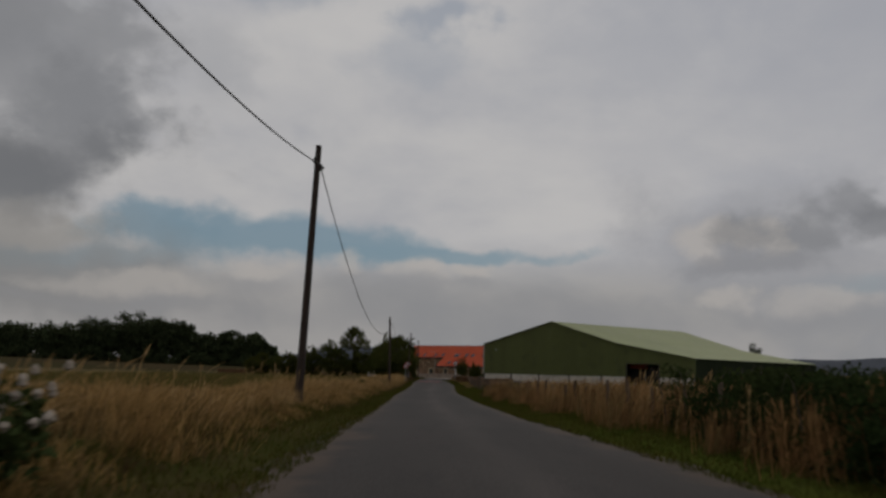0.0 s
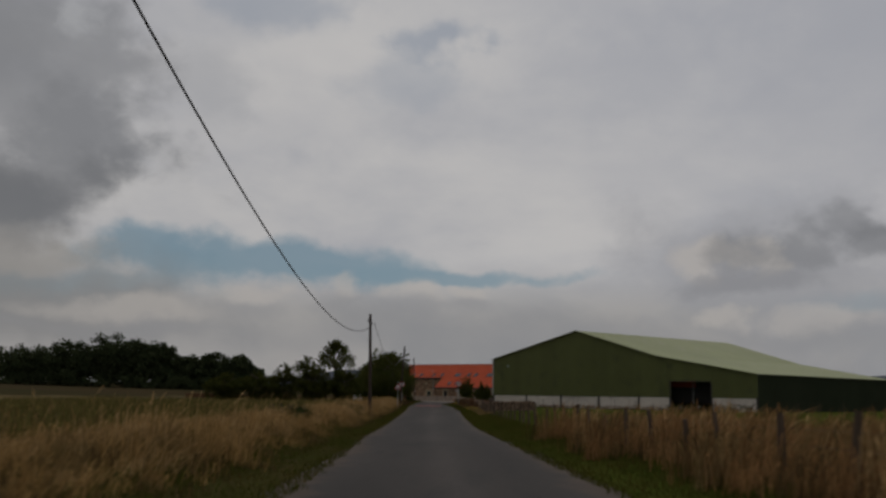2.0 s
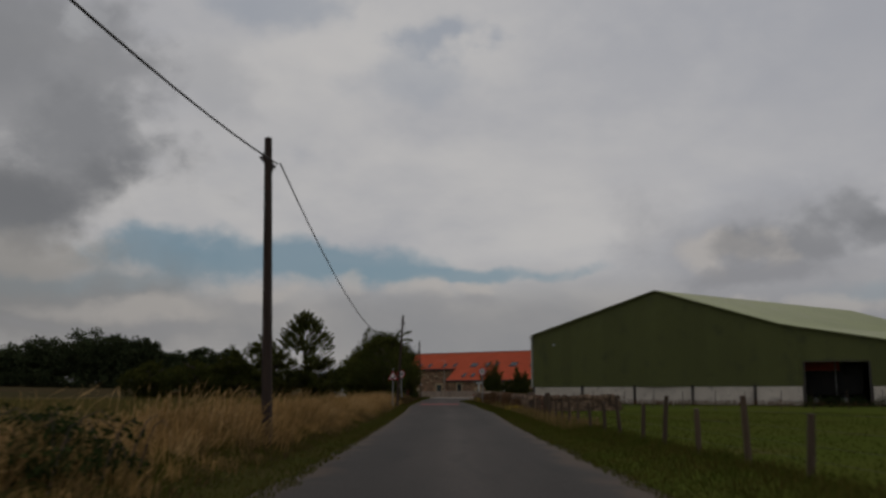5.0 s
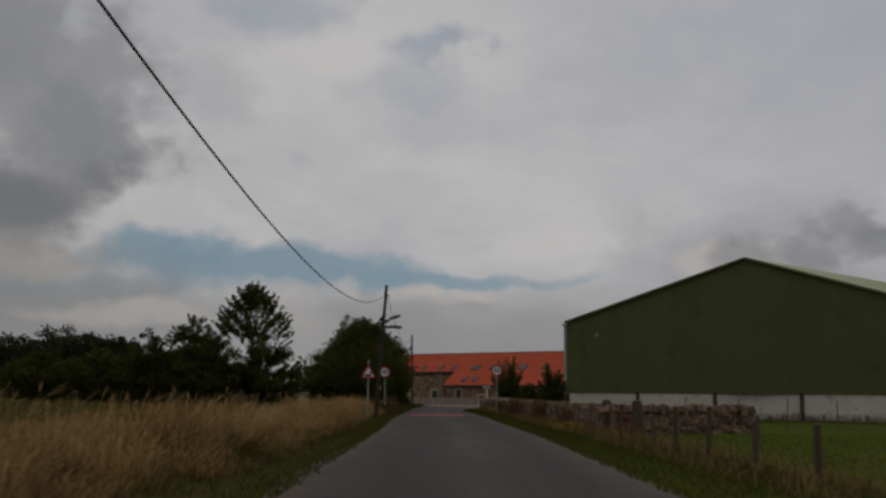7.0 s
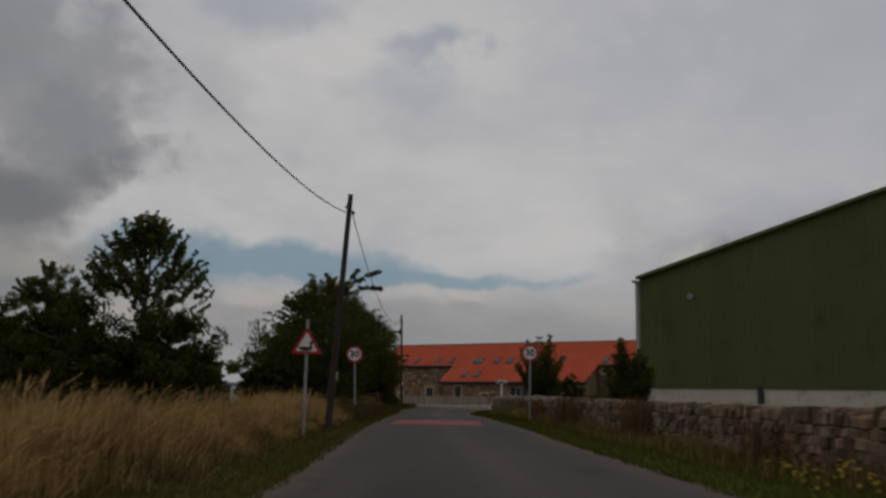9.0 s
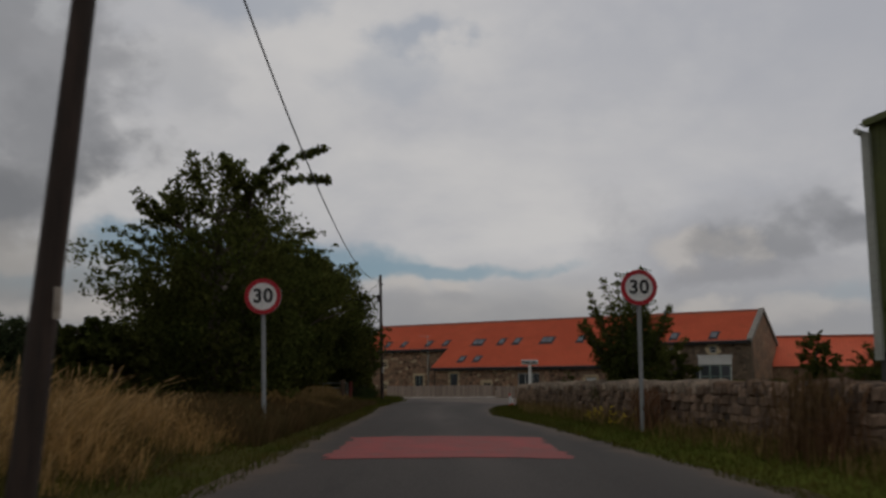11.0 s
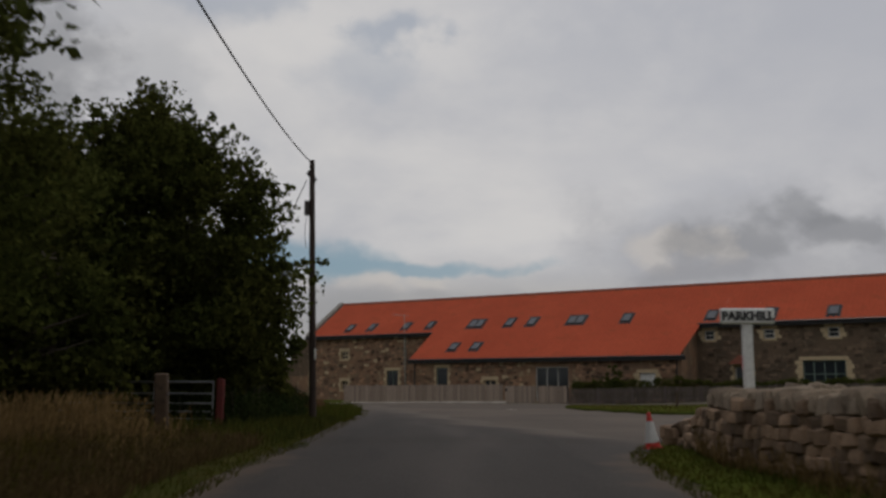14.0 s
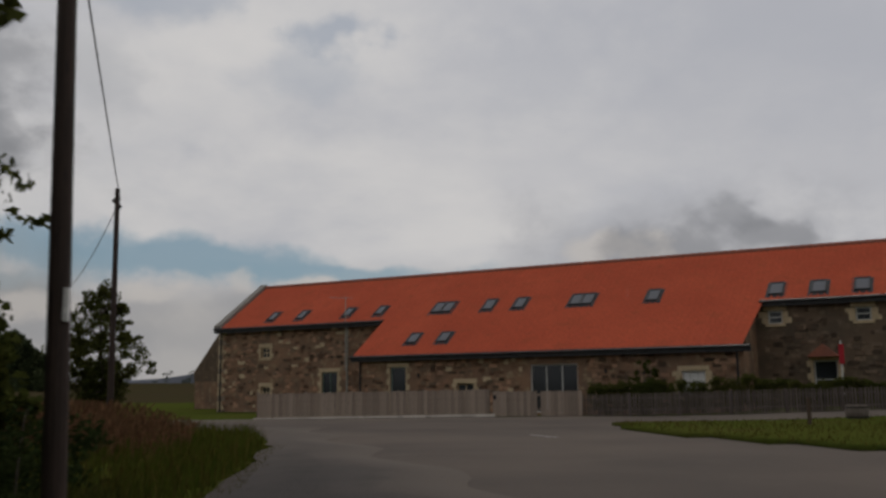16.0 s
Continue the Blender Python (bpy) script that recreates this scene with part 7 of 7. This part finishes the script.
def dock_clump(x, y, r, n, h, seed):
    rng = np.random.default_rng(seed)
    px, py = rng.normal(x, r * 0.5, n), rng.normal(y, r, n)
    px = np.minimum(px, WALL_X(py) - 0.05)
    blades("dead_dock", px, py, rng.uniform(0.5, 1.0, n) * h, np.full(n, 0.012), M_DOCK, seed, "dead reddish brown dock stems at the wall foot", 0.3, 3.0)


dock_clump(3.75, 146.0, 0.45, 260, 1.3, 121)
dock_clump(3.1, 155.0, 0.5, 300, 1.25, 122)
dock_clump(2.6, 162.5, 0.4, 180, 1.0, 123)
rngd = np.random.default_rng(130)
s_ = rngd.uniform(0.5, 33, 2600)
dp = np.array([tuple(barn_front(v))[:2] for v in s_]) - np.array([[0.41, 0.91]]) * rngd.uniform(0.1, 0.9, (2600, 1))
blades("dead_dock", dp[:, 0], dp[:, 1], rngd.uniform(0.15, 0.55, 2600), np.full(2600, 0.02), M_DOCK, 131, "brown weeds along the shed foot", 0.4, 2.0)
dock_clump(4.0, 136.0, 0.4, 160, 0.9, 124)


def weeds(name, x0, x1, y0, y1, n, h, seed, label, group=""):
    """A tangle of broad-leaved weeds or bramble on arching canes."""
    rng = np.random.default_rng(seed)
    o = np.array([(x0 + x1) / 2, (y0 + y1) / 2, 0.0])
    o[2] = float(land(o[0], o[1]))
    t = thing(name, pose(*o), label, "bush", group)
    c = np.stack([rng.uniform(x0, x1, n), rng.uniform(y0, y1, n), rng.uniform(0.05, h, n)], -1)
    c[:, 2] = land(c[:, 0], c[:, 1]) + c[:, 2] * (0.55 + 0.45 * np.sin(c[:, 1] * 1.3 + seed) ** 2)
    co, f = leaf_cloud(rng, c - o, np.full(n, 0.22), 38, 0.085)
    mesh_arrays("foliage", co, f, M_BRAMBLE, t)
    for k in range(14):
        bx, by = rng.uniform(x0, x1), rng.uniform(y0, y1)
        b = Vector((bx - o[0], by - o[1], float(land(bx, by)) - o[2] - 0.03))
        a, r = rng.uniform(0, math.tau), rng.uniform(0.3, 0.7)
        pts = [b + Vector((math.cos(a) * r * q, math.sin(a) * r * q, h * 1.05 * math.sin(q * 2.2))) for q in (0, 0.25, 0.5, 0.75, 1.0)]
        part("cane", tube(B(), pts, (0.011, 0.010, 0.008, 0.006, 0.003), 5), M_BARK, t)


weeds("bramble", 5.3, 9.0, 11.5, 16.5, 1000, 1.15, 91, "dark tangled bramble bush in the verge", "bramble bushes")
weeds("bramble", 5.4, 9.8, 16.5, 22.5, 1100, 1.22, 92, "dark tangled bramble bush in the verge", "bramble bushes")
weeds("bramble", -4.2, -2.3, 7.5, 10.5, 150, 0.85, 93, "dark weedy clump below the thistles", "bramble bushes")
weeds("bramble", -5.4, -4.2, 60.0, 62.5, 60, 0.7, 94, "green weedy clump in the dry grass", "bramble bushes")
weeds("bramble", -5.2, -4.0, 79.0, 81.5, 60, 0.7, 95, "green weedy clump in the dry grass", "bramble bushes")
weeds("bramble", -6.8, -5.6, 196.0, 199.5, 120, 0.9, 96, "dark weedy clump by the gatepost", "bramble bushes")
# the next two dark tangles are added to paint shade under the trees
weeds("bramble", -8.6, -5.4, 199.5, 206.0, 520, 1.0, 98, "dark foliage added for the shade below the tall tree", "bramble bushes")
weeds("bramble", -9.5, -5.5, 194.9, 199.5, 420, 0.75, 99, "dark foliage added for the deep shade behind the gate", "bramble bushes")
weeds("bramble", 26.5, 37.5, 143.5, 145.5, 160, 0.9, 97, "dark scrubby weeds at the shed foot", "bramble bushes")


def thistle(x, y, h, seed, group="thistles"):
    rng = np.random.default_rng(seed)
    t = thing("thistle", pose(x, y, float(land(x, y)) - 0.05), "tall thistle with white downy seed heads", "thistle", group)
    bm = B()
    tips = []
    tube(bm, ((0, 0, 0), (0.02, 0.02, h * 0.6), (0.0, 0.03, h)), (0.012, 0.009, 0.005), 5)
    tips.append((0.0, 0.03, h))
    for k in range(9):
        a, s = k * 2.4, rng.uniform(0.45, 0.9)
        p = Vector((0.01, 0.02, h * s))
        e = p + Vector((math.cos(a) * 0.22, math.sin(a) * 0.22, 0.2)) * rng.uniform(0.6, 1.2)
        tube(bm, (p, e), (0.006, 0.004), 4)
        tips.append(tuple(e))
    part("stem", bm, M_BLUEGREEN, t)
    me = bpy.data.meshes.new("seed_head")
    bm = B()
    bmesh.ops.create_icosphere(bm, subdivisions=2, radius=0.035)
    for v in bm.verts:
        v.co *= rng.uniform(0.7, 1.25)
        v.co.z *= 1.1
    bm.to_mesh(me)
    bm.free()
    me.materials.append(M_FLUFF)
    for p in tips:
        piece("seed_head", me, t, pose(*p))
    c = np.stack([rng.normal(0, 0.06, 40), rng.normal(0, 0.06, 40), rng.uniform(0.05, h * 0.8, 40)], -1)
    co, f = leaf_cloud(rng, c, np.full(40, 0.07), 5, 0.11)
    mesh_arrays("leaf", co, f, M_BLUEGREEN, t)


rngt = random.Random(8)
for k in range(16):
    thistle(rngt.uniform(-4.0, -2.1), rngt.uniform(8.0, 11.5), rngt.uniform(0.7, 1.05), 100 + k)


def flowers(x0, x1, y0, y1, n, seed):
    rng = np.random.default_rng(seed)
    x, y = rng.uniform(x0, x1, n), rng.uniform(y0, y1, n)
    c = np.stack([x, y, land(x, y) + rng.uniform(0.15, 0.4, n)], -1)
    co, f = leaf_cloud(rng, c, np.full(n, 0.03), 7, 0.035)
    tagged(mesh_arrays("wild_flower", co, f, M_FLOWER), "yellow ragwort flowers at the wall foot", "flower", kind="stuff")


flowers(1.9, 2.8, 163.0, 167.5, 60, 111)
flowers(2.9, 3.9, 128.5, 133.0, 60, 112)

# ---- dry stone wall ----
def stone_meshes(count, mat, seed):
    out = []
    rng = random.Random(seed)
    for k in range(count):
        bm = B()
        box(bm, -0.5, 0.5, -0.5, 0.5, -0.5, 0.5, bevel=0.13)
        for v in bm.verts:
            v.co += Vector((rng.uniform(-1, 1), rng.uniform(-1, 1), rng.uniform(-1, 1))) * 0.07
        bmesh.ops.recalc_face_normals(bm, faces=bm.faces)
        me = bpy.data.meshes.new("stone")
        bm.to_mesh(me)
        bm.free()
        me.materials.append(mat)
        out.append(me)
    return out


def build_wall():
    wall = thing("stone_wall", pose(0, 0, 0), "rough dry stone field wall with upright coping stones", "wall", kind="structure")
    rng = random.Random(12)
    near, cope = stone_meshes(6, M_STONE, 1), stone_meshes(5, M_COPE, 2)
    verts, faces, cverts, cfaces = [], [], [], []

    def joined(me, m, vs, fs):
        k = len(vs)
        vs.extend([tuple(m @ v.co) for v in me.vertices])
        fs.extend([[k + i for i in p.vertices] for p in me.polygons])

    ys = np.arange(127.2, 190.41, 0.4)
    line = [(float(WALL_X(y)), float(y)) for y in ys]
    runs = [line, [(4.3 + t * 0.4, 127.0 + t * 0.17) for t in range(15)], [(2.8 + 0.4 * t, 190.3 + 0.04 * t) for t in range(9)]]
    made = 0
    for r, pts in enumerate(runs):
        # hidden core
        bm = B()
        for (xa, ya), (xb, yb) in zip(pts, pts[1:]):
            d = math.degrees(math.atan2(yb - ya, xb - xa))
            L = math.hypot(xb - xa, yb - ya)
            z = float(land(xa, ya))
            side = -1 if r == 0 else 1
            m = pose(xa, ya, z, 0, 0, d)
            box(bm, -0.02, L + 0.02, -0.36 if side < 0 else 0.10, -0.10 if side < 0 else 0.36, -0.3, 0.08 + 0.66 * min(max((190.4 - ya if r == 0 else xa - 2.8 if r == 2 else 9) / (3.2 if r == 0 else 2.6), 0), 1), m)
        part("wall_core", bm, M_CORE, wall)
        # courses of stones on both faces
        total = sum(math.hypot(b[0] - a[0], b[1] - a[1]) for a, b in zip(pts, pts[1:]))
        cum = np.concatenate([[0], np.cumsum([math.hypot(b[0] - a[0], b[1] - a[1]) for a, b in zip(pts, pts[1:])])])
        px_, py_ = np.array([p[0] for p in pts]), np.array([p[1] for p in pts])

        def at(s):
            x, y = float(np.interp(s, cum, px_)), float(np.interp(s, cum, py_))
            x2, y2 = float(np.interp(min(s + 0.3, total), cum, px_)), float(np.interp(min(s + 0.3, total), cum, py_))
            x1, y1 = float(np.interp(max(s - 0.3, 0), cum, px_)), float(np.interp(max(s - 0.3, 0), cum, py_))
            return x, y, math.degrees(math.atan2(y2 - y1, x2 - x1))

        def crest(x, y):
            """How high the wall still stands: it has slumped at the corner."""
            gap = 190.4 - y if r == 0 else (x - 2.8 if r == 2 else 9)
            return 0.10 + 0.74 * min(max(gap / (3.0 if r == 0 else 2.3), 0), 1)

        for face in (0, 1):
            z = -0.1
            while z < 0.72:
                h = rng.uniform(0.09, 0.17)
                s = rng.uniform(0, 0.15)
                while s < total:
                    w = rng.uniform(0.12, 0.36)
                    x, y, d = at(s + w / 2)
                    off = (-0.07 if r == 0 else 0.07) if face == 0 else (-0.39 if r == 0 else 0.39)
                    m = pose(x, y, float(land(x, y)) + z + h / 2, 0, 0, d) @ pose(0, off + rng.uniform(-0.03, 0.03), rng.uniform(-0.015, 0.015), rng.uniform(-9, 9), rng.uniform(-9, 9), rng.uniform(-8, 8)) @ Matrix.Diagonal((w * 1.03, 0.24, h * rng.uniform(0.95, 1.25), 1))
                    me = rng.choice(near)
                    if z + h > crest(x, y) + rng.uniform(-0.06, 0.06):
                        s += w + 0.012
                        continue
                    visible = face == 0 and r == 0 and y > 180
                    if (visible or (face == 0 and r == 2)) and made < 300:
                        piece("stone", me, wall, m)
                        made += 1
                    else:
                        joined(me, m, verts, faces)
                    s += w + 0.012
                z += h
        # upright coping, leaning along the wall
        s = 0.0
        while s < total:
            w = rng.uniform(0.10, 0.2)
            x, y, d = at(s)
            hh = rng.uniform(0.2, 0.31)
            if crest(x, y) < 0.80:
                s += w
                continue
            off = -0.23 if r == 0 else 0.23
            m = pose(x, y, float(land(x, y)) + 0.70 + hh / 2, 0, 0, d) @ pose(0, off, 0, rng.uniform(-5, 5), rng.uniform(8, 24), rng.uniform(-5, 5)) @ Matrix.Diagonal((w * 1.1, rng.uniform(0.40, 0.52), hh, 1))
            if r == 0 and y > 160 or r == 2:
                piece("coping_stone", rng.choice(cope), wall, m)
            else:
                joined(rng.choice(cope), m, cverts, cfaces)
            s += w
    for name, vs, fs, mat in (("stones", verts, faces, M_STONE_J), ("coping", cverts, cfaces, M_STONE_J)):
        me = bpy.data.meshes.new(name)
        me.from_pydata(vs, [], fs)
        me.materials.append(mat)
        ob = new(name, me)
        ob.parent = wall
        tagged(ob, "brown and grey fieldstones further along the wall", kind="stuff")
    # tumbled stones at the wall end
    for k in range(12):
        m = pose(2.85 + rng.uniform(-0.25, 0.4), 190.6 + rng.uniform(-0.2, 0.25), 0.12 + rng.uniform(0, 0.3), rng.uniform(-20, 20), rng.uniform(-20, 20), rng.uniform(0, 90)) @ Matrix.Diagonal((0.36, 0.28, 0.24, 1))
        piece("stone", rng.choice(near), wall, m)


build_wall()
